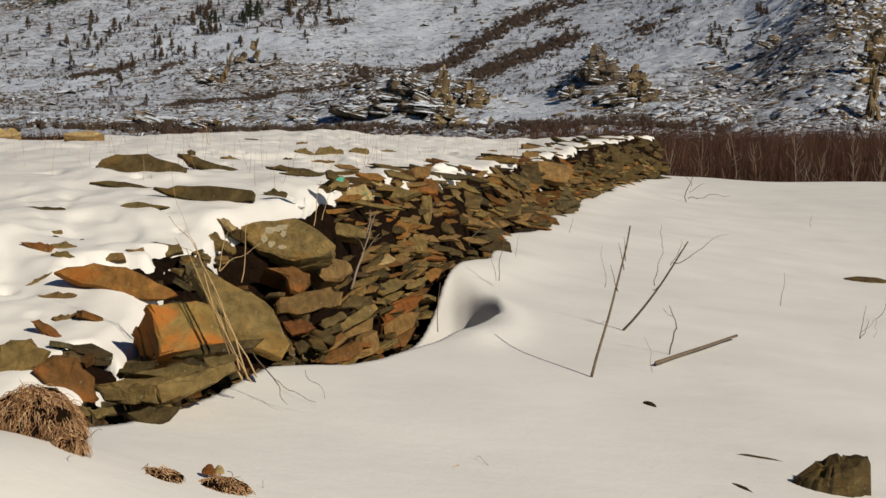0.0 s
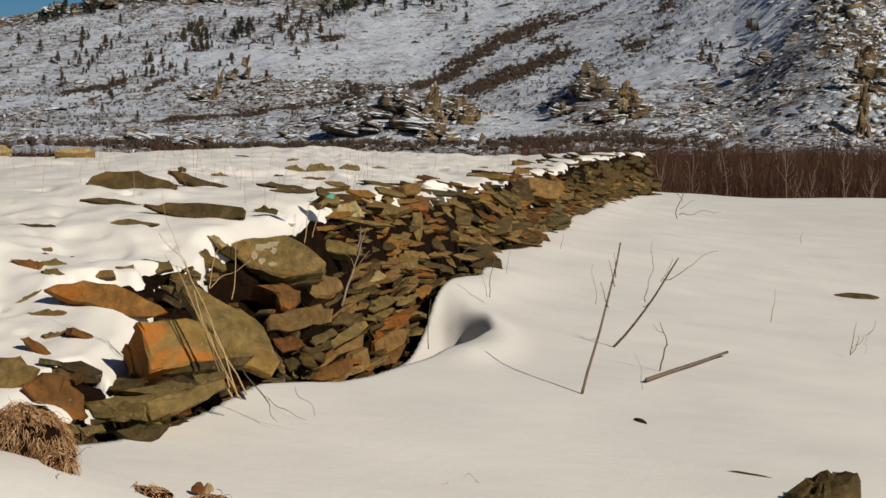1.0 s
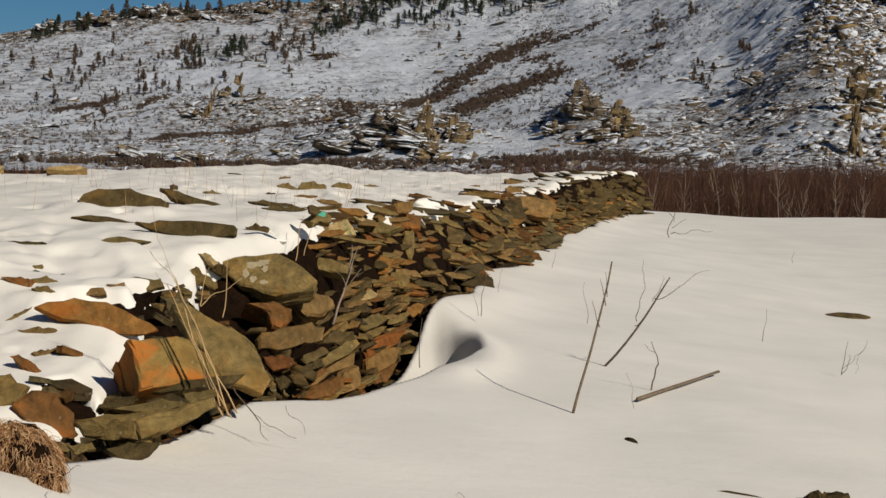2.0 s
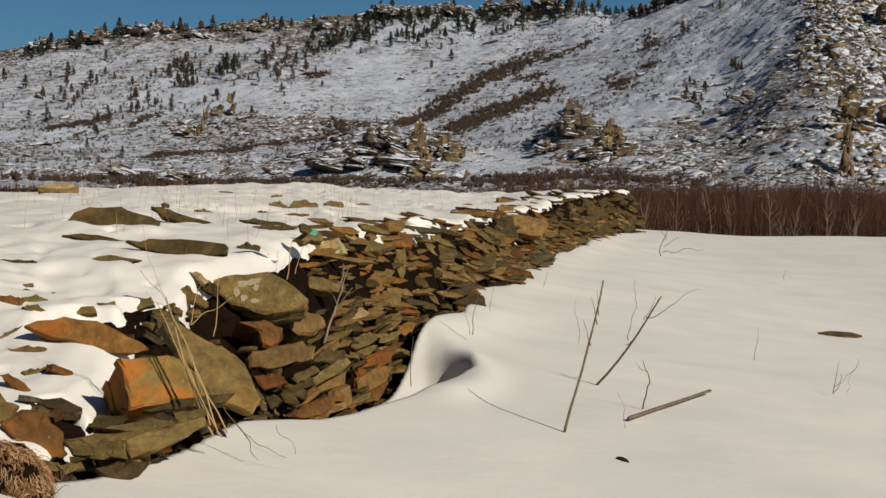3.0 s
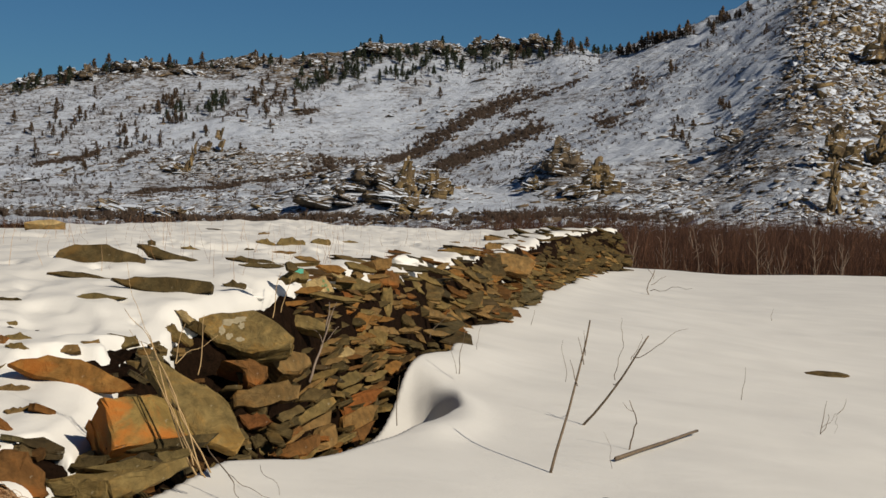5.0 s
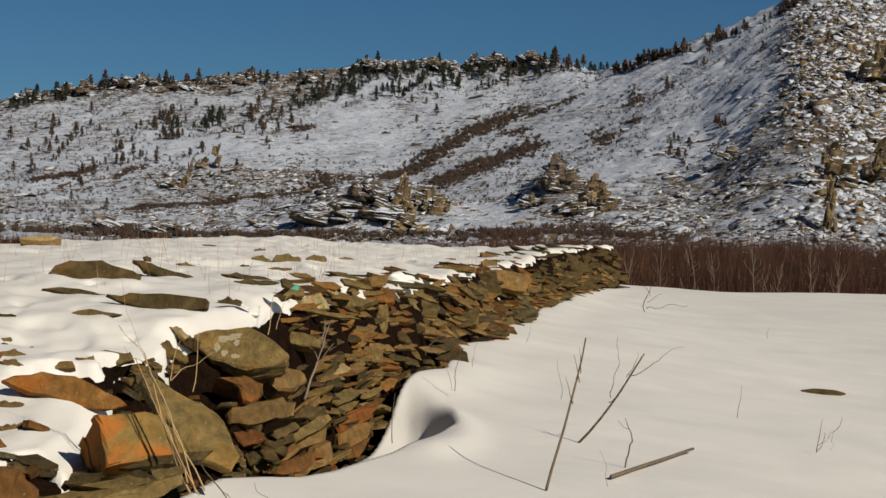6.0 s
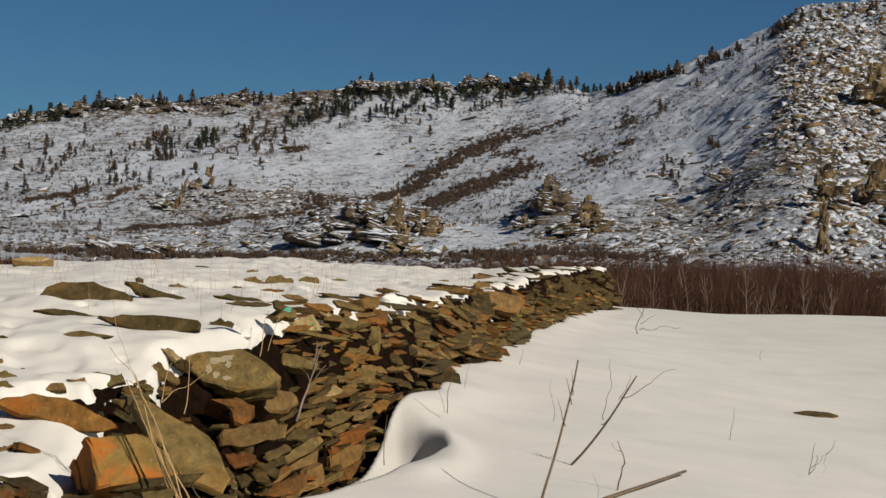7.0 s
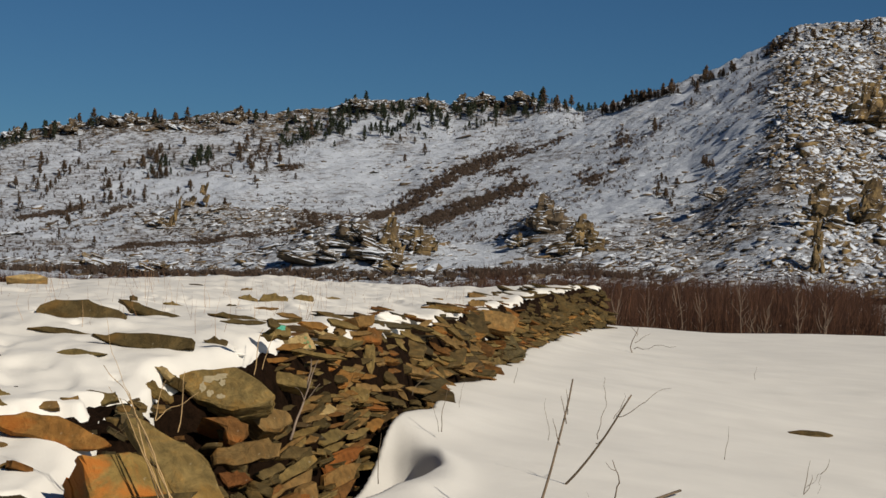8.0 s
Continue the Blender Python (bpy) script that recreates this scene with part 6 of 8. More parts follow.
slate((-2.050, 9.068, 0.872), 4, 55, 0.040, OLIVE, [(0.011, -0.021), (0.046, 0.026), (-0.002, 0.016), (-0.046, -0.026)], "thin slab showing through the snow", "stone_slab")
slate((-2.012, 8.510, 0.832), 4, 35, 0.060, RUST_DARK, [(0.005, -0.018), (0.078, -0.034), (0.079, 0.018), (0.000, 0.034), (-0.079, 0.030)], "dark red-brown slab half under snow", "stone_slab")
slate((-1.889, 8.593, 0.839), 4, 55, 0.050, OLIVE, [(-0.035, -0.040), (0.019, -0.031), (0.066, 0.000), (-0.003, 0.040), (-0.066, 0.009)], "olive slab half under snow", "stone_slab")
slate((-1.848, 8.376, 0.809), 4, 45, 0.050, OLIVE, [(-0.008, -0.029), (0.061, -0.011), (0.019, 0.029), (-0.061, 0.014)], "olive slab half under snow", "stone_slab")
slate((-1.900, 8.106, 0.716), 4, 45, 0.050, OLIVE, [(-0.007, -0.038), (0.026, -0.004), (0.063, 0.045), (-0.002, 0.017), (-0.063, -0.045)], "slab end showing through the snow", "stone_slab")
slate((-1.756, 7.855, 0.659), 4, 45, 0.050, SANDY, [(-0.057, -0.026), (0.019, -0.023), (0.089, 0.013), (0.070, 0.026), (-0.024, 0.026), (-0.089, 0.013)], "thin slab showing through the snow", "stone_slab")
slate((-1.652, 7.518, 0.606), 4, 45, 0.050, SANDY, [(-0.035, -0.025), (-0.005, -0.031), (0.046, -0.006), (0.059, 0.031), (-0.014, 0.009), (-0.059, 0.003)], "tan slab showing through the snow", "stone_slab")
slate((-1.672, 7.260, 0.582), 4, 42, 0.060, RUST_DARK, [(-0.015, -0.013), (0.064, -0.057), (0.073, -0.028), (0.020, 0.016), (-0.036, 0.057), (-0.073, 0.048)], "brown slab showing through the snow", "stone_slab")
slate((-1.163, 13.207, 1.082), 4, 40, 0.060, DARK, [(-0.101, 0.002), (0.007, -0.041), (0.200, -0.028), (0.092, 0.015), (-0.080, 0.041), (-0.200, 0.023)], "thin dark slab on the snowy terrace", "stone")
slate((-1.176, 17.768, 1.120), 4, 40, 0.200, OLIVE, [(-0.035, -0.071), (0.127, -0.062), (0.150, 0.012), (0.023, 0.071), (-0.104, 0.070), (-0.150, -0.020)], "olive block on the snowy terrace", "stone")
slate((-1.430, 17.784, 1.114), 4, 50, 0.100, OLIVE, [(-0.043, -0.019), (0.102, -0.061), (0.107, -0.008), (-0.015, 0.061), (-0.107, 0.025)], "low olive stone on the snowy terrace", "stone")
slate((-0.932, 19.033, 1.101), 4, 45, 0.120, OLIVE, [(-0.044, -0.064), (0.068, -0.021), (0.112, 0.040), (-0.025, 0.064), (-0.112, 0.012)], "dark olive block on the snowy terrace", "stone")
slate((-1.759, 21.474, 1.138), 4, 50, 0.080, SANDY, [(0.049, -0.042), (0.077, 0.033), (-0.014, 0.042), (-0.077, 0.010)], "low stone on the snowy terrace", "stone")
slate((-0.660, 21.890, 1.041), 4, 60, 0.050, OLIVE, [(-0.050, -0.043), (0.177, -0.053), (0.058, 0.014), (-0.062, 0.053), (-0.177, 0.011)], "thin brown slab on the snowy terrace", "stone")
slate((-1.045, 10.785, 1.002), 4, 35, 0.080, DARK, [(-0.045, -0.025), (0.064, -0.029), (0.074, 0.009), (-0.011, 0.029), (-0.074, 0.004)], "small dark stone in the snow", "stone")
slate((-1.220, 16.971, 1.036), 4, 55, 0.050, SANDY, [(0.063, -0.041), (0.157, 0.025), (-0.020, 0.041), (-0.157, 0.003)], "thin slab on the snowy terrace", "stone")
slate((-1.556, 17.111, 1.055), 4, 50, 0.040, DARK, [(0.000, -0.034), (0.066, 0.009), (-0.001, 0.034), (-0.066, -0.017)], "thin dark slab on the snowy terrace", "stone")
slate((-1.928, 15.692, 1.098), 4, 55, 0.050, OLIVE, [(0.017, -0.043), (0.102, -0.025), (-0.012, 0.043), (-0.102, 0.016)], "thin slab on the snowy terrace", "stone")
slate((0.631, 21.360, 0.965), 4, 55, 0.060, OLIVE, [(-0.069, -0.013), (0.241, -0.068), (0.142, 0.001), (-0.098, 0.068), (-0.241, 0.032)], "thin slab on the snowy terrace", "stone")
slate((1.363, 27.149, 0.895), 4, 40, 0.200, SANDY, [(-0.104, -0.047), (0.097, -0.101), (0.134, 0.046), (-0.041, 0.101), (-0.134, 0.044)], "tan block on the snowy terrace", "stone")
slate((3.232, 38.151, 0.646), 4, 45, 0.200, OLIVE, [(-0.128, -0.104), (0.199, -0.101), (0.240, 0.054), (0.018, 0.104), (-0.240, 0.032)], "olive block on the snowy terrace", "stone")
slate((-6.032, 23.999, 1.217), 10, 40, 0.250, SAND, [(-0.166, -0.081), (0.099, -0.068), (0.173, -0.007), (0.079, 0.063), (-0.173, 0.081)], "pale sandstone block on the terrace", "boulder")
slate((-4.880, 23.501, 1.218), 6, 45, 0.200, SAND, [(-0.197, -0.046), (0.066, -0.054), (0.274, -0.009), (0.135, 0.054), (-0.105, 0.041), (-0.274, -0.014)], "low pale sandstone block on the terrace", "boulder")
for i, (u, v, w, h) in enumerate(((-0.06, 0.07, 0.10, 0.035), (-0.02, 0.09, 0.06, 0.025), (-0.13, 0.0, 0.03, 0.07), (-0.09, -0.05, 0.035, 0.05), (-0.03, -0.07, 0.045, 0.03), (-0.02, 0.03, 0.03, 0.05), (-0.10, 0.05, 0.05, 0.03))):
    mark(flat, "lichen_patch", patchy(20 + i), (u, v), (w * 1.3, h * 1.3), LICHEN, "pale lichen patch")
for i, (u, v) in enumerate(((0.02, -0.02), (0.05, -0.01), (0.04, 0.02), (0.06, -0.04))):
    mark(pale, "paint_mark", patchy(40 + i), (u, v), (0.03, 0.025), GREEN, "faded green paint mark")
mark(daubed, "paint_patch", patchy(50), (0.02, 0.03), (0.10, 0.06), TEAL, "teal paint patch")

# stones lying loose on the terrace and the field
lay((1.43, 33.00, 0.84), (1.91, 33.50, 0.74), 0.6, 0.25, 8, SANDY)
lay((0.61, 30.00, 0.80), (1.16, 31.00, 0.74), 0.5, 0.07, 6, OLIVE)
lay((-0.939, 23.887, 1.010), (-0.576, 26.960, 0.942), 0.15, 0.03, 0, DARK, "thin dark slab on the snowy terrace", "stone", outline=THIN, on=-0.006)
lay((-2.717, 23.291, 1.113), (-2.601, 24.336, 1.097), 0.2, 0.02, 0, ROCK, "thin brown slab on the snowy terrace", "stone", outline=THIN, on=-0.006)
stone("boulder", (1.525, 6.850, -0.194), (0.36, 0.34, 0.60), (8, -4, 6), DARK, "dark mossy boulder half buried in snow", 74, 11, 1, 0.10, 0.03, 0.3, dome=0.3)
lay((4.965, 21.207, -0.483), (5.608, 21.836, -0.552), 0.5, 0.06, 0, DARK, "dark flat stone on the open snow", "flat_stone", outline=THIN, on=0.006)


# thin slabs tumbled along the foot of the wall
pile = random.Random(67)
SLATS = [slab_mesh("stone", 950 + i, (0.16 + 0.045 * (i % 8), 0.09 + 0.025 * (i % 5), 0.018 + 0.009 * (i % 4)), 5 + i % 3, 0.16, 0.05, 1, 0.3, None, 2) for i in range(24)]
for i, me in enumerate(SLATS):
    me.materials.append((ROCK, DARK, RUST_DARK, DARK, ROCK, DARK, OLIVE, DARK)[(i * 5) % 8])
for i in range(40):
    y = pile.uniform(10.0, 12.8)
    h = pile.random() ** 1.2
    x = float(edge_x(np.array([y]))[0]) - bank_w(np.array([y]))[0] * (0.03 + 0.8 * h)
    z = float(soil_z(np.array([x]), np.array([y]), 0.0)[0]) + pile.uniform(-0.20, -0.05)
    ob = new("stone", pile.choice(SLATS))
    ob.parent = wall_of_stones
    ob.matrix_world = pose(x, y, z, 0, 0, 76 + pile.gauss(0, 22)) @ pose(0, 0, 0, -pile.gauss(18, 14), -pile.gauss(8, 10), 0)

# snow left on the stones
snow_lump((-1.127, 10.950, 0.955), (-0.915, 10.900, 0.925), 0.09, 0.5, 4)
snow_lump((0.81, 26.00, 0.55), (1.20, 26.40, 0.76), 0.16, 0.45, 5)
snow_lump((0.88, 25.80, 0.52), (1.40, 25.20, 0.42), 0.08, 0.6, 6)
snow_lump((-0.093, 16.600, 0.986), (0.081, 16.800, 0.954), 0.10, 0.6, 7)
# ---- the hills ----
HX, HY = lines((-330, -225, 3.0), (-225, 225, 1.0), (225, 420, 3.5)), lines((240, 380, 1.2), (380, 775, 1.0), (775, 1000, 7))
# the skyline: direction from the field (x over y) and rise
SKY_AZ = np.array([-0.246, -0.2267, -0.1947, -0.1625, -0.1302, -0.0978, -0.0654, -0.033, -0.0135, 0.0159, 0.0323, 0.0518, 0.065, 0.0846, 0.0978, 0.109, 0.1208, 0.1534, 0.1796, 0.1959, 0.2122, 0.2285, 0.245, 0.2649, 0.2841, 0.3079])
SKY_RISE = np.array([0.0637, 0.0665, 0.0728, 0.0781, 0.0802, 0.0827, 0.0845, 0.0899, 0.093, 0.0941, 0.0915, 0.0953, 0.0924, 0.0955, 0.0932, 0.0889, 0.0931, 0.1038, 0.1143, 0.1226, 0.1303, 0.1406, 0.1443, 0.1452, 0.148, 0.152])


def hill_z(x, y):
    """A long back slope with a wooded crest; on its far side a spur swings forward, with a rocky rib down its flank."""
    az = x / y
    crest = np.interp(az, SKY_AZ, SKY_RISE)
    crest_y = 765 - 60 * step(az, 0.05, 0.15) - 90 * step(az, 0.10, 0.32)
    s = (y - 300) / (crest_y - 300)
    s = s + 0.035 * fbm(x * 0.012, y * 0.012, 3, 101) * step(s, 0.05, 0.3) * (1 - step(s, 0.75, 0.97))
    c = np.clip(s, 0, 1)
    k = step(az, -0.02, 0.12)
    broad = 0.066 + 0.026 * step(az, -0.3, 0.03) + 0.062 * step(az, 0.07, 0.27)
    rise = broad + (crest - broad) * step(c, 0.80, 1.0)
    climb = (0.45 * c + 0.55 * c ** 3) * (1 - k) + (0.85 * c + 0.15 * c * c) * k
    z = 1.5 + (-0.0145 + (rise + 0.0145) * climb) * y
    rib = step(az + 0.008 * fbm(x * 0.03, y * 0.03, 2, 7), 0.165, 0.228) * (1 - 0.55 * step(az, 0.235, 0.30))
    z = z + 10 * rib * step(c, 0.0, 0.32) * (1 - step(c, 0.6, 1.0))
    # low rocky knolls in front of the gully
    z = z + 10.0 * np.exp(-(((x + 8) / 20) ** 2 + ((y - 415) / 20) ** 2)) + 9.0 * np.exp(-(((x - 37) / 9) ** 2 + ((y - 430) / 22) ** 2)) \
        + 5.0 * np.exp(-(((x + 66) / 22) ** 2 + ((y - 560) / 18) ** 2)) + 3.5 * np.exp(-(((x + 36) / 24) ** 2 + ((y - 565) / 16) ** 2))
    return np.where(s > 1, 1.5 + crest * crest_y - 0.5 * (y - crest_y), z)


def rocky(x, y):
    """Where bare rock breaks through."""
    px = x / y
    m = 0.6 * step(fbm(x * 0.022, y * 0.03, 4, 131), 0.2, 0.75)
    m = np.maximum(m, step(px, 0.205, 0.228) * step(y, 290, 305) * (1 - 0.45 * step(y, 500, 600)))
    m = np.maximum(m, 0.75 * step(px, 0.06, 0.09) * (1 - step(y, 385, 440)))
    m = np.maximum(m, 0.38 * step(px, 0.12, 0.16) * (1 - step(y, 430, 560)))
    m = np.maximum(m, np.exp(-(((x + 10) / 26) ** 2 + ((y - 408) / 24) ** 2) ** 2))
    m = np.maximum(m, 0.9 * np.exp(-(((x - 38) / 12) ** 2 + ((y - 425) / 22) ** 2) ** 2))
    m = np.maximum(m, 0.9 * np.exp(-(((x + 50) / 36) ** 2 + ((y - 562) / 34) ** 2) ** 2))
    m = np.maximum(m, 0.3 * np.exp(-(((x + 50) / 60) ** 2 + ((y - 370) / 40) ** 2) ** 2))
    m = np.maximum(m, 0.9 * step(y, 742, 757) * (1 - step(px, 0.085, 0.112)))
    m = m * (1 - 0.8 * step(y, 600, 640) * (1 - step(y, 725, 745)) * (1 - step(px, 0.16, 0.2)))
    m = m * (1 - 0.8 * step(y, 470, 520) * step(px, 0.05, 0.08) * (1 - step(px, 0.2, 0.22)))
    return m * step(y, 285, 300)


HGX, HGY = np.meshgrid(HX, HY)
HZ = hill_z(HGX, HGY)
_m = rocky(HGX, HGY)
_fine = fbm(HGX * 0.30, HGY * 0.4, 4, 151)
_ledge = fbm(HGX * 0.06, HGY * 0.14, 3, 141)
_cliff = step(HGX / HGY, 0.17, 0.235) * _m
_crag = 1 - np.abs(fbm(HGX * 0.055 + 0.4, HGY * 0.075, 4, 181, 0.55))
HZ = HZ + (0.6 * fbm(HGX * 0.07, HGY * 0.07, 3, 161) + 0.35 * fbm(HGX * 0.2, HGY * 0.2, 2, 163) + _m * (0.9 * np.floor(_ledge * 3.5) / 3.5 + 0.55 * _fine) + 1.3 * _cliff * _crag
           + (1 - _m) * (0.28 + 0.25 * step(HGX / HGY, 0.10, 0.14)) * _fine) * step(HGY, 300, 340)
hillside = new("hillside", grid_mesh("hillside", HX, HY, HZ, smooth=True))
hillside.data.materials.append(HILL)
_drift = hillside.data.attributes.new("drift", 'FLOAT', 'POINT')      # deeper snow on the lee slopes
_px = HGX / HGY
_deep = 0.07 * step(_px, 0.03, 0.09) * (1 - step(_px, 0.19, 0.21)) * step(HGY, 440, 480) + 0.05 * fbm(HGX * 0.014, HGY * 0.014, 3, 201) - 0.10 * _m
_drift.data.foreach_set("value", _deep.astype(np.float32).ravel())
tagged(hillside, "snowy rocky hillside with ledges and dry scrub", "hillside", kind="structure")


def hill_at(x, y):
    """Height of the built hillside."""
    i = np.clip(np.searchsorted(HX, x) - 1, 0, len(HX) - 2)
    j = np.clip(np.searchsorted(HY, y) - 1, 0, len(HY) - 2)
    u, v = (x - HX[i]) / (HX[i + 1] - HX[i]), (y - HY[j]) / (HY[j + 1] - HY[j])
    return (HZ[j, i] * (1 - u) + HZ[j, i + 1] * u) * (1 - v) + (HZ[j + 1, i] * (1 - u) + HZ[j + 1, i + 1] * u) * v


def joined(name, mats, shapes, picks, material):
    """Many placed copies of a few shapes as one mesh: mats (n,4,4), picks (n)."""
    vs, fs, sizes, n = [], [], [], 0
    for k, me in enumerate(shapes):
        mm = mats[picks == k]
        if not len(mm):
            continue
        co = np.empty(len(me.vertices) * 3, np.float32)
        me.vertices.foreach_get("co", co)
        co = co.reshape(-1, 3)
        tot = np.empty(len(me.polygons), np.int32)
        me.polygons.foreach_get("loop_total", tot)
        lv = np.empty(len(me.loops), np.int32)
        me.loops.foreach_get("vertex_index", lv)
        vs.append((np.einsum("nij,vj->nvi", mm[:, :3, :3], co) + mm[:, None, :3, 3]).reshape(-1, 3))
        fs.append((lv[None, :] + n + (np.arange(len(mm)) * len(co))[:, None]).ravel())
        sizes.append(np.tile(tot, len(mm)))
        n += len(co) * len(mm)
    vs, fs, sizes = np.concatenate(vs), np.concatenate(fs), np.concatenate(sizes)
    out = bpy.data.meshes.new(name)
    out.vertices.add(len(vs))
    out.vertices.foreach_set("co", vs.astype(np.float32).ravel())
    out.loops.add(len(fs))
    out.loops.foreach_set("vertex_index", fs.astype(np.int32))
    out.polygons.add(len(sizes))
    out.polygons.foreach_set("loop_start", np.concatenate([[0], np.cumsum(sizes)[:-1]]).astype(np.int32))
    out.update(calc_edges=True)
    out.materials.append(material)
    return out


# ledges and boulders that break through the snow
def chunk_mesh(name, seed):
    r = random.Random(seed)
    bm = bmesh.new()
    n = r.choice((4, 5, 5, 6))
    rings = []
    for z, s in ((-0.5, 1.0), (0.5, 0.92)):
        rings.append([bm.verts.new((0.5 * s * math.cos(a) * q, 0.5 * s * math.sin(a) * q, z + r.uniform(-0.1, 0.1)))
                      for a, q in [(2 * math.pi * (i + r.uniform(-0.3, 0.3)) / n, r.uniform(0.75, 1.15)) for i in range(n)]])
    for a, b_ in zip(rings, rings[1:]):
        for i in range(n):
            bm.faces.new((a[i], a[(i + 1) % n], b_[(i + 1) % n], b_[i]))
    bm.faces.new(rings[-1])
    me = bpy.data.meshes.new(name)
    bm.to_mesh(me)
    bm.free()
    return me


CHUNKS = [chunk_mesh("boulder", 900 + i) for i in range(14)]
rs = np.random.RandomState(4)
N = 330000
cx, cy = rs.uniform(-220, 200, N), rs.uniform(285, 768, N)
dens = np.clip(rocky(cx, cy), 0, 1) ** 1.2
dens = dens * (0.30 + 0.70 * step(fbm(cx * 0.08, cy * 0.10, 2, 171), -0.25, 0.45)) + 0.012
keep = (rs.uniform(0, 1, N) < dens * 0.66) & (np.abs(cx / cy) < 0.29)
cx, cy = cx[keep], cy[keep]
cz = hill_at(cx, cy)
size = np.exp(rs.normal(-0.35, 0.45, len(cx))) * (0.85 + 0.15 * step(cy, 380, 600))
cliff = cx / cy > 0.222 + 0.01 * fbm(cx * 0.05, cy * 0.05, 2, 7)
size = size * np.where(cliff, 1.2, 0.95)
mats = []
for x, y, z, s, dp, face, q, k in zip(cx, cy, cz, size, rs.normal(0.16, 0.12, len(cx)), rs.normal(0.02, 0.15, len(cx)), rs.uniform(0, 1, len(cx)), cliff):
    mats.append(np.array(Matrix.LocRotScale((x, y, z + 0.08 * s), Euler((face * (1 + 1.5 * k) + 0.12 * k, (-dp if q > 0.3 * k else 0.5), (q - 0.5) * (1.3 + 1.2 * k))), (s * (2.9 - 0.8 * k), s * 1.5, s * (0.18 + (0.40 + 0.35 * k) * q * q)))))
mats, picks = np.array(mats), rs.randint(0, len(CHUNKS), len(cx))
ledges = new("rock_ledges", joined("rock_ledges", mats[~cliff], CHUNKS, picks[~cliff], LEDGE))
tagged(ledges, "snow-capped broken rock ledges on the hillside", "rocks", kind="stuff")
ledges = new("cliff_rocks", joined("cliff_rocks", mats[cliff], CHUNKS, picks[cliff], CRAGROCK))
tagged(ledges, "broken tan and brown rocks of the cliff with little snow", "rocks", kind="stuff")

# outcrops that stand out: stacked and leaning blocks
CRAG = [slab_mesh("block", 300 + i, (1, 1, 1), 7 + i % 3, 0.30, 0.06, 2, 0.6, None, 2) for i in range(8)]
CRAG_DARK = [me.copy() for me in CRAG]
for me, dk in zip(CRAG, CRAG_DARK):
    me.materials.append(CRAGROCK)
    dk.materials.append(LEDGE)


def outcrop(at, wide, high, n, seed, label, lean=0.0, slab=0.35, dark=False):
    r = random.Random(seed)
    ob = tagged(new("rock_outcrop"), label, "rock outcrop")
    ob.location = (at[0], at[1], float(hill_at(np.array([at[0]]), np.array([at[1]]))[0]))
    for i in range(n):
        f = i / max(1, n - 1)
        w = wide * (1 - 0.62 * f) * r.uniform(0.28, 0.62)
        b_ = new("block", r.choice(CRAG_DARK if dark else CRAG))
        b_.parent = ob
        x = r.uniform(-0.5, 0.5) * wide * (1 - 0.85 * f) + lean * f * high
        b_.matrix_local = pose(x, r.uniform(-0.25, 0.35) * wide * (1 - f), high * (f * 0.9), r.uniform(-14, 14), r.uniform(-8, 26), r.uniform(-50, 50)) \
            @ Matrix.Diagonal((w, w * r.uniform(0.6, 0.9), high * slab * r.uniform(0.35, 1.0), 1))
    return ob


outcrop((-0.6, 390.5), 5.1, 10.4, 26, 1, "tall stacked tan rock outcrop in the snow", 0.02, 0.35)
outcrop((-0.4, 343.0), 11.2, 4.8, 20, 2, "low tan rock outcrop above the scrub", 0.0, 0.35)
outcrop((5.2, 398.5), 11.1, 5.6, 20, 3, "broad tan rock outcrop beside the tall one", 0.0, 0.4)
outcrop((-9.5, 391.5), 19.2, 8.1, 44, 23, "dark stepped rock outcrop with snow on its ledges", 0.1, 0.22, True)
outcrop((-16.8, 385.0), 15.1, 3.8, 26, 24, "low dark ledge of rock with snow on it", 0.1, 0.25, True)
outcrop((-69.7, 547.5), 2.9, 9.1, 8, 4, "leaning brown rock fin on the slope", 0.25, 0.5)
outcrop((-63.7, 557.0), 7.3, 7.4, 8, 5, "leaning brown rock slabs on the slope", 0.5, 0.4)
outcrop((-72.8, 545.5), 8.9, 3.3, 9, 25, "low tan ledge below the leaning fin", 0.0, 0.4)
outcrop((36.4, 414.5), 9.5, 8.3, 30, 6, "dark rock outcrop on the spur", 0.0, 0.35, True)
outcrop((42.1, 390.0), 10.2, 7.8, 24, 7, "brown rock outcrop at the foot of the spur", 0.0, 0.35)
outcrop((29.9, 407.0), 8.0, 3.5, 12, 26, "brown ledge at the foot of the spur", 0.0, 0.3)
outcrop((80.1, 324.5), 2.5, 9.7, 18, 8, "tall pale rock pillar at the foot of the cliff", 0.0, 0.35)
outcrop((90.3, 364.0), 10.1, 8.5, 20, 9, "massive tan rock face on the cliff", 0.0, 0.45)
outcrop((103.6, 373.5), 8.5, 9.9, 20, 10, "tan rock face on the cliff", 0.0, 0.45)
outcrop((129.9, 470.5), 12.3, 11.0, 20, 11, "brown crag high on the spur", 0.0, 0.4)
outcrop((-66.6, 384.5), 13.8, 2.8, 12, 12, "low brown rock outcrop above the scrub", 0.0, 0.35)
outcrop((-46.6, 339.0), 12.2, 2.3, 12, 13, "low brown rock outcrop at the foot of the slope", 0.0, 0.35)
outcrop((-32.3, 391.0), 7.7, 1.8, 8, 27, "low tan ledge on the slope", 0.0, 0.35)
outcrop((82.0, 437.0), 10.0, 3.5, 14, 28, "dark ledge on the flank of the spur", 0.1, 0.3, True)
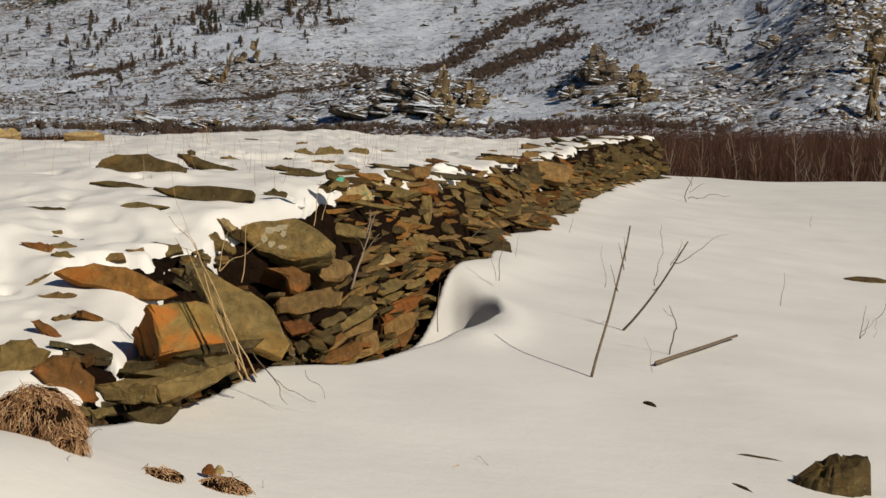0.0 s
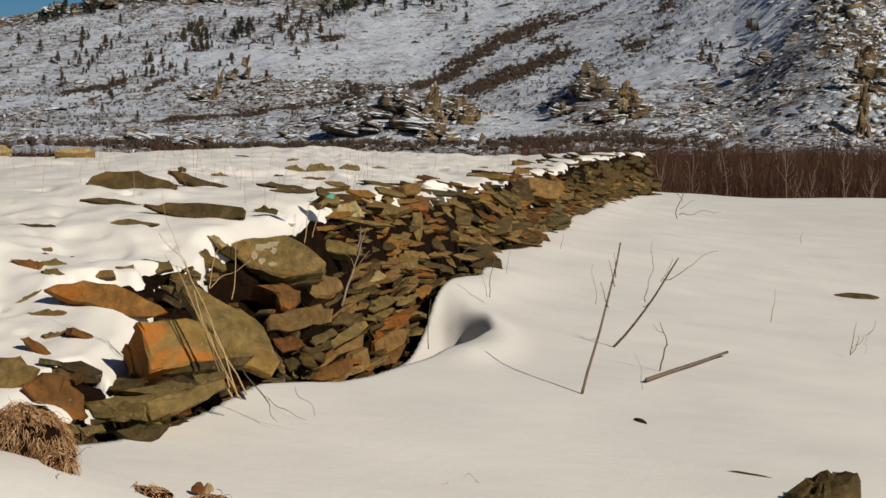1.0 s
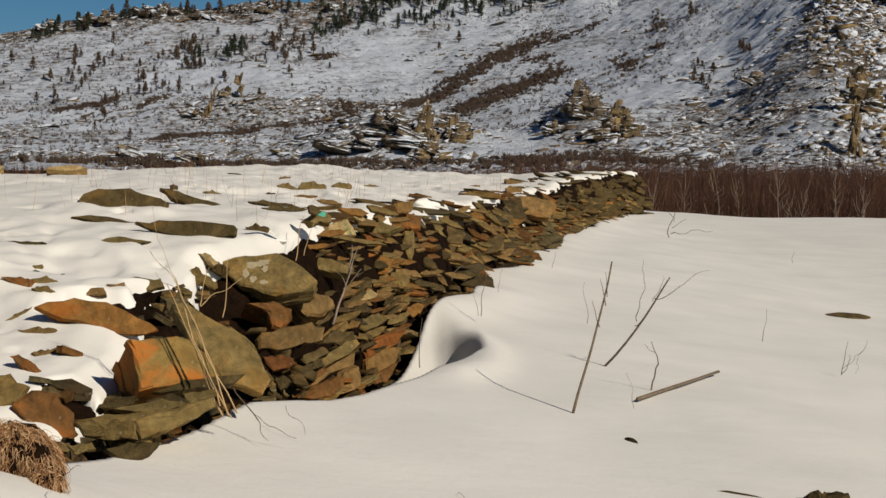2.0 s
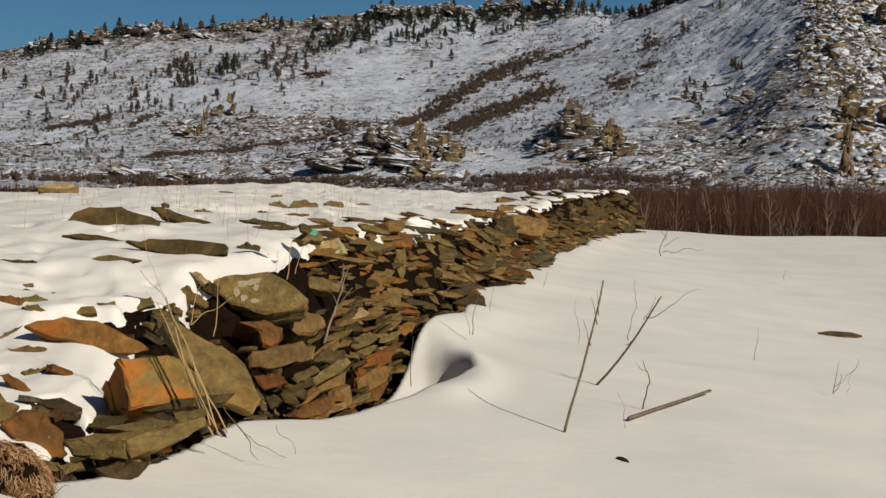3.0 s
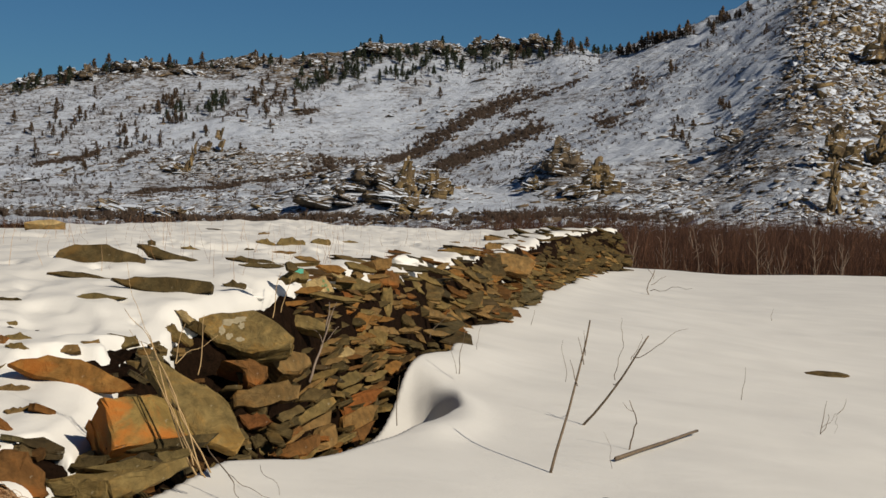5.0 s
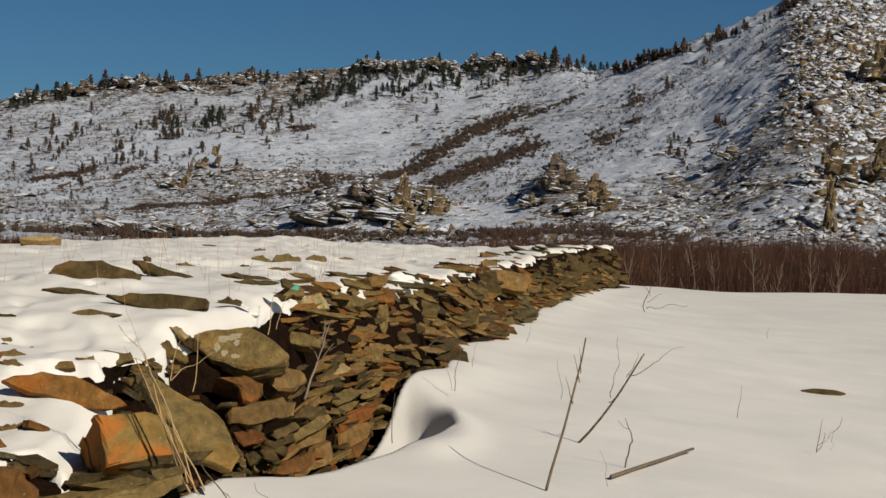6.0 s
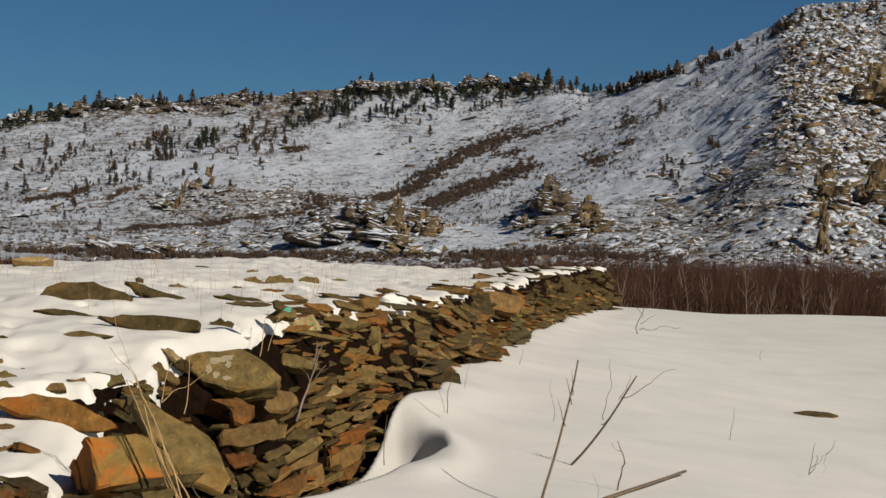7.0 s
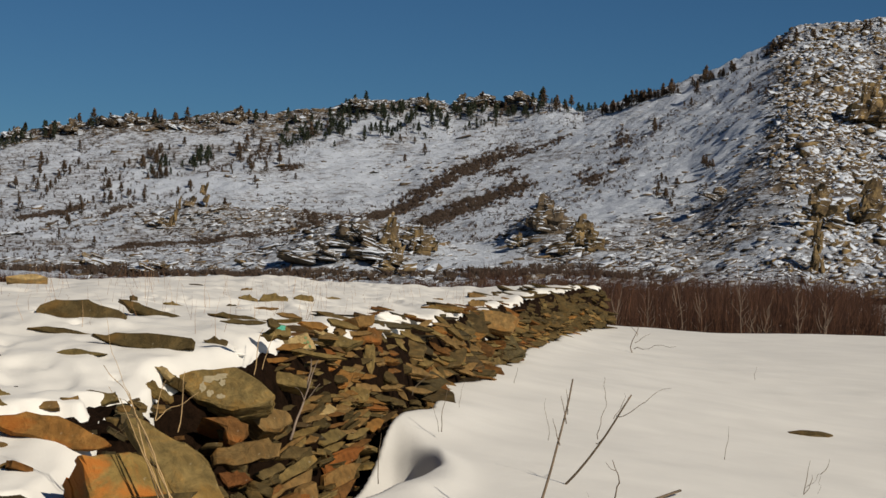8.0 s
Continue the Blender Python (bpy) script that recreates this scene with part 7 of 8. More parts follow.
outcrop((65.2, 411.0), 8.0, 2.7, 12, 29, "dark ledge on the flank of the spur", 0.1, 0.3, True)
for i, (x_, wide_) in enumerate(((-164, 10), (-147, 12), (-139, 14), (-122, 18), (-114, 12), (-96, 14), (-79, 10), (-69, 12), (-40, 12), (-17, 16), (-10, 16), (12, 12), (29, 10), (39, 20), (54, 18), (65, 18), (76, 14))):
    outcrop((x_, 757 - 2 * (i % 3)), wide_, 3.2 + (i * 7 % 5) * 0.7, 16, 40 + i, "weathered dark crag on the ridge", 0.0, 0.45, True)


# ---- pines ----
def pine_parts(seed, high):
    r = random.Random(seed)
    bm = bmesh.new()
    bmesh.ops.create_cone(bm, cap_ends=True, segments=6, radius1=0.035 * high, radius2=0.006 * high, depth=high * 0.95, matrix=Matrix.Translation((0, 0, high * 0.475)))
    trunk = bm
    bm = bmesh.new()
    bare = r.uniform(0.12, 0.3)
    for i in range(260):
        f = bare + (1 - bare) * r.random() ** 0.9
        reach = high * (0.02 + 0.34 * (1 - f) ** 0.8) * r.uniform(0.5, 1.2)
        a = r.uniform(0, 2 * math.pi)
        c = Vector((math.cos(a) * reach * r.random() ** 0.5, math.sin(a) * reach * r.random() ** 0.5, f * high))
        s = high * r.uniform(0.025, 0.055)
        vs = [bm.verts.new(c + Vector((r.gauss(0, 1), r.gauss(0, 1), r.gauss(0, 0.7))) * s) for _ in range(4)]
        for tri in ((0, 1, 2), (0, 2, 3), (0, 3, 1), (1, 3, 2)):
            bm.faces.new([vs[t] for t in tri])
    return trunk, bm


PINES = []
for i in range(5):
    high = (4.2, 5.2, 6.2, 3.4, 7.0)[i]
    tree = tagged(new("pine_tree"), "dark green pine on the snowy slope", "tree", group="pines on the hill")
    t_bm, c_bm = pine_parts(60 + i, high)
    part("trunk", t_bm, BARK, tree)
    part("crown", c_bm, NEEDLE, tree)
    PINES.append(tree)
spots = []
rp = random.Random(12)


def wood(n, x0, y0, x1, y1, spread_x, spread_y):
    """n pines scattered along a line of the plan."""
    for _ in range(n):
        f = rp.random()
        spots.append((x0 + (x1 - x0) * f + rp.gauss(0, spread_x), y0 + (y1 - y0) * f + rp.gauss(0, spread_y)))


wood(70, *(-23.9, 732.5), *(35.8, 732.0), 7.2, 8.0)
wood(60, *(-24.6, 751.5), *(35.2, 746.5), 11.0, 4.0)
wood(40, *(35.3, 750.0), *(77.4, 719.0), 7.1, 3.5)
wood(40, *(-49.7, 712.5), *(-24.1, 737.5), 1.6, 7.0)
wood(26, *(-170.3, 751.5), *(-146.6, 753.5), 2.7, 5.5)
wood(20, *(-146.9, 755.0), *(-54.3, 756.5), 7.5, 3.0)
wood(20, *(-81.8, 692.5), *(-73.4, 697.5), 1.6, 8.5)
wood(16, *(-94.8, 681.5), *(-87.2, 691.0), 1.7, 9.5)
wood(24, *(-106.7, 635.5), *(-84.5, 654.0), 3.1, 16.0)
wood(14, *(-139.1, 643.5), *(-125.5, 648.0), 2.3, 15.5)
wood(14, *(-106.0, 697.0), *(-92.9, 716.5), 2.3, 9.0)
wood(8, *(-63.6, 701.0), *(-51.3, 689.5), 1.4, 13.5)
wood(4, *(-2.3, 717.5), *(13.7, 690.0), 2.3, 10.0)
wood(5, *(-56.7, 675.0), *(-50.1, 661.0), 0.8, 12.0)
wood(3, *(-75.9, 644.0), *(-75.1, 642.5), 0.3, 2.5)
wood(6, *(-113.2, 567.0), *(-93.8, 530.0), 3.8, 16.0)
wood(64, *(83.2, 696.5), *(108.3, 663.5), 0.4, 0.5)
wood(26, *(113.1, 660.0), *(125.5, 640.5), 0.2, 1.0)
wood(20, *(130.8, 635.5), *(147.2, 626.0), 0.2, 1.5)
wood(6, *(160.1, 616.0), *(170.8, 607.0), 0.5, 0.5)
wood(4, *(91.0, 609.0), *(91.8, 609.0), 0.2, 4.0)
wood(6, *(103.8, 616.0), *(113.7, 632.5), 0.5, 8.0)
wood(5, *(87.6, 488.5), *(89.5, 493.5), 0.2, 4.0)
wood(10, *(73.4, 462.0), *(79.2, 476.0), 0.5, 5.5)
wood(4, *(76.5, 489.0), *(77.6, 493.0), 0.2, 3.5)
wood(6, *(67.8, 478.0), *(83.0, 467.0), 1.3, 6.5)
wood(5, *(118.3, 573.5), *(119.8, 572.0), 0.1, 8.5)
wood(4, *(143.7, 619.5), *(150.4, 613.5), 0.8, 3.5)
wood(90, *(-150.0, 640.0), *(-50.0, 700.0), 26.0, 34.0)
wood(46, *(-168.0, 757.0), *(-60.0, 759.0), 8.0, 3.0)
wood(30, *(36.0, 752.0), *(80.0, 725.0), 4.0, 5.0)
first, far_pines = set(), []
for i, (x, y) in enumerate(spots):
    if abs(x / y) > 0.29:
        continue
    z = float(hill_at(np.array([x]), np.array([y]))[0])
    k = rp.randrange(5)
    m = pose(x, y, z - 0.15, 0, 0, rp.uniform(0, 360)) @ Matrix.Scale(rp.uniform(0.45, 1.05) * (y / 740) ** 1.5, 4)
    if i > 290 and k in first:
        far_pines.append((k, np.array(m)))
        continue
    if k not in first:
        first.add(k)
        PINES[k].matrix_world = m
    else:
        c = copy_thing(PINES[k], Matrix())
        c.matrix_world = m


_picks, _mats = np.array([k for k, m in far_pines]), np.array([m for k, m in far_pines])
pine_wood = new("pine_wood", joined("pine_wood", _mats, [p.children[1].data for p in PINES], _picks, NEEDLE))
tagged(pine_wood, "dark green pines scattered over the far slopes", "trees", kind="stuff")
trunks = new("trunks", joined("trunks", _mats, [p.children[0].data for p in PINES], _picks, BARK))
trunks.parent = pine_wood


# ---- scrub ----
def stems_mesh(name, base, tip, width, material, bend=None, plain=False):
    """Many thin three-sided stems, each of two joints (plain: one), as one mesh. base, tip: (n,3)."""
    n = len(base)
    size = 4 if plain else 7
    mid = (base + tip) / 2 + (bend if bend is not None else 0)
    ang = np.array([0, 2.1, 4.2])
    ring = np.stack([np.cos(ang), np.sin(ang), 0 * ang], -1)
    v = np.concatenate([base[:, None] + ring * width[:, None, None] * 0.5, mid[:, None] + ring * width[:, None, None] * 0.35, tip[:, None]], 1)
    pat = []
    if plain:
        v = v[:, [0, 1, 2, 6]]
    for a, b_ in ((0, 3),):
        for i in range(3):
            j = (i + 1) % 3
            pat += [(a + i, a + j, b_ + j), (a + i, b_ + j, b_ + i)]
    for i in range(3):
        pat.append((3 + i, 3 + (i + 1) % 3, 6))
    if plain:
        pat = [(0, 1, 3), (1, 2, 3), (2, 0, 3)]
    f = (np.array(pat)[None] + (np.arange(n) * size)[:, None, None]).reshape(-1, 3)
    me = bpy.data.meshes.new(name)
    me.vertices.add(n * size)
    me.vertices.foreach_set("co", v.astype(np.float32).ravel())
    me.loops.add(f.size)
    me.loops.foreach_set("vertex_index", f.astype(np.int32).ravel())
    me.polygons.add(len(f))
    me.polygons.foreach_set("loop_start", np.arange(0, f.size, 3, dtype=np.int32))
    me.update(calc_edges=True)
    me.materials.append(material)
    return me


def thicket(name, x, y, z, high, spread, per, width, label, material=None, seed=1, plain=False):
    """Shrubs at x, y, z: a fan of stems each, with side twigs."""
    r = np.random.RandomState(seed)
    n = len(x) * per
    b = np.repeat(np.stack([x, y, z], -1), per, 0) + r.normal(0, 0.12, (n, 3)) * [1, 1, 0]
    h = np.repeat(high, per) * r.uniform(0.55, 1.1, n)
    out = r.normal(0, 1, (n, 2)) * spread * h[:, None]
    t = b + np.concatenate([out, h[:, None]], 1)
    bend = np.concatenate([-out * 0.12, np.zeros((n, 1))], 1)
    f = r.uniform(0.35, 0.8, n)[:, None]
    tb = b + (t - b) * f
    tt = tb + np.concatenate([r.normal(0, 0.16, (n, 2)) * h[:, None], (0.25 * h * r.uniform(0.5, 1.3, n))[:, None]], 1)
    f2 = r.uniform(0.2, 0.7, n)[:, None]
    ub = b + (t - b) * f2
    ut = ub + np.concatenate([r.normal(0, 0.14, (n, 2)) * h[:, None], (0.3 * h * r.uniform(0.5, 1.3, n))[:, None]], 1)
    w = width * r.uniform(0.6, 1.3, n)
    me = stems_mesh(name, np.concatenate([b, tb, ub]), np.concatenate([t, tt, ut]), np.concatenate([w, w * 0.55, w * 0.55]), material or WILLOW, np.concatenate([bend, bend * 0, bend * 0]), plain)
    return tagged(new(name, me), label, "scrub", kind="stuff")


r = np.random.RandomState(31)
wx, wy = r.uniform(4, 34, 800), r.uniform(68, 94, 800)
thicket("willow_scrub", wx, wy, snow_z(wx, wy) - 0.4 * step(wy, 80, 200) - 0.1, 3.5 + 0.55 * r.normal(0, 1, 800) + 0.5 * fbm(wx * 0.3, wy * 0.3, 2, 205), 0.12, 13, 0.034, "dense reddish-brown leafless willow scrub behind the field", seed=2)
lx, ly = r.uniform(-60, 60, 3200), r.uniform(95, 270, 3200)
ok = np.abs(lx / ly) < 0.28
lx, ly = lx[ok], ly[ok]
thicket("far_scrub", lx, ly, snow_z(lx, ly) - 0.4 * step(ly, 80, 200) - 0.1, 1.8 + 0.45 * r.normal(0, 1, len(lx)) + 1.4 * step(lx, 2, 22), 0.18, 8, 0.065, "reddish-brown leafless scrub along the foot of the hills", seed=3, plain=True)


def scrub_band(pts, wide, n, seed, high=1.3):
    """Low dark scrub along a line on the hillside."""
    r = np.random.RandomState(seed)
    p = np.array(pts)
    f = r.uniform(0, len(p) - 1, n)
    i = np.minimum(f.astype(int), len(p) - 2)
    q = p[i] + (p[i + 1] - p[i]) * (f - i)[:, None] + r.normal(0, 1, (n, 2)) * np.array(wide)
    z = hill_at(q[:, 0], q[:, 1])
    thicket("hillside_scrub", q[:, 0], q[:, 1], z - 0.1, high * r.uniform(0.6, 1.2, n), 0.5, 14, 0.42, "dark brown leafless scrub in a gully of the hillside", SCRUB, seed, True)


scrub_band([(-79.7, 496.5), (-65.1, 507.0), (-50.2, 522.5), (-34.3, 538.0), (-18.0, 566.0), (-3.2, 591.0)], (1.4, 3.7), 900, 111, 1.1)
scrub_band([(-3.2, 591.0), (4.6, 614.5), (12.8, 628.0), (21.6, 649.0), (32.8, 663.5), (44.5, 678.0)], (2.4, 5.2), 1100, 112, 1.2)
scrub_band([(8.8, 550.5), (19.2, 568.5), (31.3, 589.0), (47.3, 603.0)], (1.7, 8.9), 1000, 113, 1.2)
scrub_band([(-124.9, 578.5), (-114.1, 595.0)], (0.8, 2.5), 120, 114, 1.1)
scrub_band([(-112.0, 584.0), (-109.9, 608.5)], (0.8, 4.6), 80, 115, 1.1)
scrub_band([(-96.7, 577.0), (-92.3, 612.0)], (0.8, 3.2), 110, 116, 1.1)
scrub_band([(-74.0, 673.0), (-62.9, 693.5), (-51.0, 715.5)], (0.5, 1.7), 70, 117, 1.0)
scrub_band([(-43.6, 675.0), (-38.2, 677.5)], (1.1, 2.5), 60, 118, 1.2)
scrub_band([(-30.1, 555.5), (-23.3, 567.0)], (1.3, 9.0), 110, 119, 1.3)
scrub_band([(64.3, 575.0), (63.9, 546.5)], (2.0, 9.0), 110, 120, 1.2)
scrub_band([(82.2, 635.0), (80.6, 607.0)], (2.2, 8.4), 60, 121, 1.2)
scrub_band([(43.8, 666.0), (67.7, 667.0)], (1.0, 2.5), 160, 122, 0.9)
scrub_band([(33.7, 638.5), (46.0, 635.0)], (1.0, 3.0), 90, 123, 0.9)
scrub_band([(73.8, 576.0), (77.2, 573.0)], (1.2, 3.2), 50, 124, 1.0)
scrub_band([(9.9, 353.0), (30.3, 342.0), (46.4, 330.0)], (9, 6), 320, 170, 1.6)
scrub_band([(-67.4, 345.0), (-43.8, 338.0), (-6.0, 335.0)], (14, 6), 420, 171, 1.6)
r = np.random.RandomState(77)
sx, sy = r.uniform(-220, 170, 9000), r.uniform(420, 755, 9000)
ok = (np.abs(sx / sy) < 0.29) & (fbm(sx * 0.02, sy * 0.02, 3, 191) > -0.15)
sx, sy = sx[ok], sy[ok]
thicket("dwarf_scrub", sx, sy, hill_at(sx, sy) - 0.1, r.uniform(0.5, 1.5, len(sx)), 0.45, 7, 0.2, "scattered dark dwarf scrub on the snowy slope", SCRUB, 78, True)
# ---- dead plants in the snow ----
def tube(bm, pts, r0, r1, sides=5):
    """A tapering tube through the points."""
    pts = [Vector(p) for p in pts]
    rings = []
    for i, p in enumerate(pts):
        d = (pts[min(i + 1, len(pts) - 1)] - pts[max(i - 1, 0)]).normalized()
        u = d.orthogonal().normalized()
        v = d.cross(u)
        r = r0 + (r1 - r0) * i / (len(pts) - 1)
        rings.append([bm.verts.new(p + (u * math.cos(2 * math.pi * k / sides) + v * math.sin(2 * math.pi * k / sides)) * r) for k in range(sides)])
    for a, b_ in zip(rings, rings[1:]):
        for k in range(sides):
            bm.faces.new((a[k], a[(k + 1) % sides], b_[(k + 1) % sides], b_[k]))
    bm.faces.new(rings[0][::-1])
    bm.faces.new(rings[-1])


def wavy(a, b, n, wob, rnd, sag=0.0):
    """A smooth, slightly crooked line from a to b."""
    a, b = Vector(a), Vector(b)
    u, v, w = [Vector((rnd.gauss(0, 1), rnd.gauss(0, 1), rnd.gauss(0, 1))) * wob for _ in range(3)]
    return [a + (b - a) * (i / n) + u * 1.6 * math.sin(math.pi * i / n) + v * 0.7 * math.sin(2 * math.pi * i / n) + w * 0.35 * math.sin(4 * math.pi * i / n) for i in range(n + 1)]


def plant(name, label, stems, material=None, seed=1, category="dead plant"):
    """A dead plant. stems: (part name, base, tip, thickness at base, at tip, waviness)."""
    rnd = random.Random(seed)
    ob = tagged(new(name), label, category)
    ob.location = stems[0][1]
    for kind, a, b, r0, r1, wob in stems:
        bm = bmesh.new()
        tube(bm, [p - Vector(stems[0][1]) for p in wavy(a, b, 7, wob, rnd)], r0, r1)
        part(kind, bm, material or TWIG, ob, smooth=True)
    return ob


plant("dead_sapling", "bare brown sapling stem leaning in the open snow", [
    ("stem", (0.798, 9.200, 0.095), (1.039, 9.600, 0.898), 0.0085, 0.0045, 0.006),
    ("shoot", (0.959, 9.430, 0.548), (0.918, 9.450, 0.692), 0.003, 0.0012, 0.004),
    ("shoot", (0.997, 9.490, 0.661), (0.965, 9.500, 0.810), 0.003, 0.0012, 0.004),
    ("shoot", (1.005, 9.510, 0.710), (1.006, 9.600, 0.841), 0.0025, 0.001, 0.004)], seed=1)
plant("dead_sapling", "bare forked sapling stem leaning in the open snow", [
    ("stem", (1.214, 11.600, 0.061), (1.603, 11.300, 0.691), 0.009, 0.005, 0.008),
    ("shoot", (1.414, 11.500, 0.379), (1.466, 11.500, 0.630), 0.003, 0.0015, 0.006),
    ("shoot", (1.466, 11.500, 0.630), (1.452, 11.500, 0.792), 0.002, 0.001, 0.006),
    ("shoot", (1.403, 11.500, 0.353), (1.454, 11.400, 0.393), 0.003, 0.001, 0.004),
    ("shoot", (1.504, 11.400, 0.525), (1.585, 11.500, 0.687), 0.0025, 0.001, 0.006),
    ("shoot", (1.519, 11.400, 0.544), (1.696, 11.300, 0.647), 0.0032, 0.002, 0.008),
    ("shoot", (1.696, 11.300, 0.647), (1.864, 11.300, 0.741), 0.002, 0.0008, 0.008),
    ("shoot", (1.555, 11.400, 0.593), (1.598, 11.400, 0.669), 0.002, 0.001, 0.004)], seed=2)
plant("dead_sapling", "short crooked bare stem in the snow", [
    ("stem", (1.388, 10.600, 0.026), (1.444, 10.600, 0.209), 0.0055, 0.004, 0.006),
    ("shoot", (1.444, 10.600, 0.202), (1.396, 10.600, 0.345), 0.004, 0.002, 0.006),
    ("shoot", (1.418, 10.600, 0.279), (1.355, 10.600, 0.331), 0.002, 0.001, 0.004)], seed=3)
def up(p, h):
    return (p[0], p[1], p[2] + h)


plant("fallen_stick", "broken brown stick lying on the snow", [("stick", up((1.238, 9.943, 0.061), 0.02), up((2.046, 11.946, -0.042), 0.035), 0.013, 0.010, 0.002)], seed=4, category="stick")
for i, (a, b, r) in enumerate((
        ((1.192, 9.700, 0.034), (1.140, 9.700, 0.266), 0.0015), ((2.902, 14.800, -0.104), (2.934, 14.800, 0.180), 0.003), ((3.251, 13.400, -0.199), (3.297, 13.400, 0.054), 0.0035),
        ((3.530, 14.000, -0.121), (3.600, 14.000, 0.009), 0.003), ((1.186, 12.600, 0.252), (1.164, 12.600, 0.559), 0.002), ((0.424, 13.000, 0.261), (0.487, 13.200, 0.621), 0.0035),
        ((0.406, 13.100, 0.252), (0.352, 13.100, 0.497), 0.002), ((-0.029, 11.400, 0.068), (-0.017, 11.500, 0.390), 0.0035), ((1.46, 20.00, 0.16), (1.50, 20.00, 0.34), 0.003),
        ((0.652, 15.400, 0.247), (0.694, 15.400, 0.500), 0.002), ((-0.375, 7.600, 0.155), (-0.405, 7.600, 0.203), 0.0018), ((-0.562, 5.500, 0.250), (-0.573, 5.500, 0.324), 0.0018),
        ((1.383, 10.400, 0.026), (1.403, 9.900, 0.006), 0.0018), ((-1.033, 4.950, 0.536), (-0.990, 5.000, 0.577), 0.002), ((5.10, 24.00, 0.00), (5.12, 24.00, 0.17), 0.003),
        ((0.220, 14.600, 0.405), (0.376, 14.800, 0.610), 0.0035), ((5.78, 26.00, -0.69), (5.59, 26.00, -0.64), 0.004))):
    plant("grass_stalk", "thin dead grass stalk standing in the snow", [("stalk", a, b, r, r * 0.4, 0.006)], seed=20 + i, category="grass")
plant("dead_shrub", "small bare shrub at the edge of the field", [
    ("stem", (5.35, 38.00, -0.39), (5.47, 38.00, 0.25), 0.012, 0.006, 0.03), ("shoot", (5.39, 38.00, -0.13), (5.72, 38.00, 0.06), 0.008, 0.003, 0.03),
    ("shoot", (5.37, 38.00, -0.27), (6.13, 37.00, -0.15), 0.008, 0.003, 0.05), ("shoot", (5.43, 38.00, -0.00), (5.15, 38.00, 0.43), 0.006, 0.003, 0.03)], seed=5)
plant("dead_weed", "spiky dead weed curving out of the snow", [
    ("stem", (3.202, 13.200, -0.183), (3.263, 13.200, -0.029), 0.003, 0.002, 0.01), ("shoot", (3.214, 13.200, -0.130), (3.329, 13.200, -0.050), 0.002, 0.001, 0.015), ("shoot", (3.329, 13.200, -0.050), (3.286, 13.100, -0.160), 0.0015, 0.001, 0.01)], seed=6)
# stems among the wall stones
plant("dead_sapling", "grey forked stem growing out of the wall", [
    ("stem", (-0.530, 10.000, 0.490), (-0.446, 10.300, 0.773), 0.008, 0.005, 0.008), ("shoot", (-0.453, 10.300, 0.746), (-0.445, 10.500, 0.924), 0.006, 0.0035, 0.004),
    ("shoot", (-0.446, 10.300, 0.773), (-0.401, 10.500, 0.924), 0.004, 0.002, 0.004), ("shoot", (-0.465, 10.200, 0.693), (-0.522, 10.200, 0.779), 0.003, 0.0015, 0.004),
    ("shoot", (-0.448, 10.200, 0.713), (-0.375, 10.200, 0.801), 0.003, 0.0015, 0.004)], BIRCH, seed=7)
plant("grass_stalk", "thin dead stalks before the rounded slab", [
    ("stalk", (-1.039, 8.900, 0.632), (-1.046, 9.200, 0.920), 0.003, 0.0015, 0.006), ("stalk", (-1.142, 8.800, 0.698), (-1.143, 9.200, 0.874), 0.003, 0.0015, 0.006),
    ("stalk", (-1.137, 8.800, 0.698), (-0.971, 9.200, 0.815), 0.0025, 0.0012, 0.006)], STRAW, seed=8, category="grass")
plant("grass_stalk", "thin dead stalks on the wall", [
    ("stalk", (-0.793, 10.600, 0.818), (-0.773, 11.000, 1.081), 0.003, 0.0015, 0.006), ("stalk", (-0.744, 10.600, 0.853), (-0.701, 11.000, 1.064), 0.0025, 0.001, 0.006)], STRAW, seed=9, category="grass")
# tall yellow straw bending over the rusty block
plant("straw_clump", "tall yellow dead straw bending over the rusty block", [
    ("stalk", (-0.807, 6.950, 0.426), (-1.010, 7.130, 0.915), 0.0042, 0.0023, 0.008),
    ("stalk", (-0.784, 6.950, 0.426), (-0.988, 7.110, 0.875), 0.004, 0.0022, 0.008),
    ("stalk", (-0.749, 6.950, 0.436), (-1.027, 7.140, 0.966), 0.0038, 0.0021, 0.008),
    ("stalk", (-0.818, 6.950, 0.465), (-0.954, 7.060, 0.763), 0.0035, 0.0019, 0.008),
    ("stalk", (-0.770, 6.950, 0.417), (-0.924, 7.060, 0.717), 0.0035, 0.0019, 0.008),
    ("stalk", (-0.793, 6.950, 0.454), (-1.061, 7.130, 0.943), 0.003, 0.0017, 0.008),
    ("stalk", (-1.005, 7.100, 0.918), (-1.142, 7.200, 1.072), 0.002, 0.0011, 0.008),
    ("stalk", (-0.987, 7.100, 0.876), (-1.100, 7.200, 0.866), 0.0015, 0.0008, 0.008),
    ("stalk", (-0.975, 7.100, 0.829), (-1.091, 7.200, 0.783), 0.0013, 0.0007, 0.008),
    ("stalk", (-1.010, 7.100, 0.923), (-1.119, 7.200, 0.985), 0.0014, 0.0008, 0.008),
    ("stalk", (-1.022, 7.100, 0.969), (-1.134, 7.200, 1.267), 0.0012, 0.0007, 0.008),
], STRAW, seed=10, category="grass")
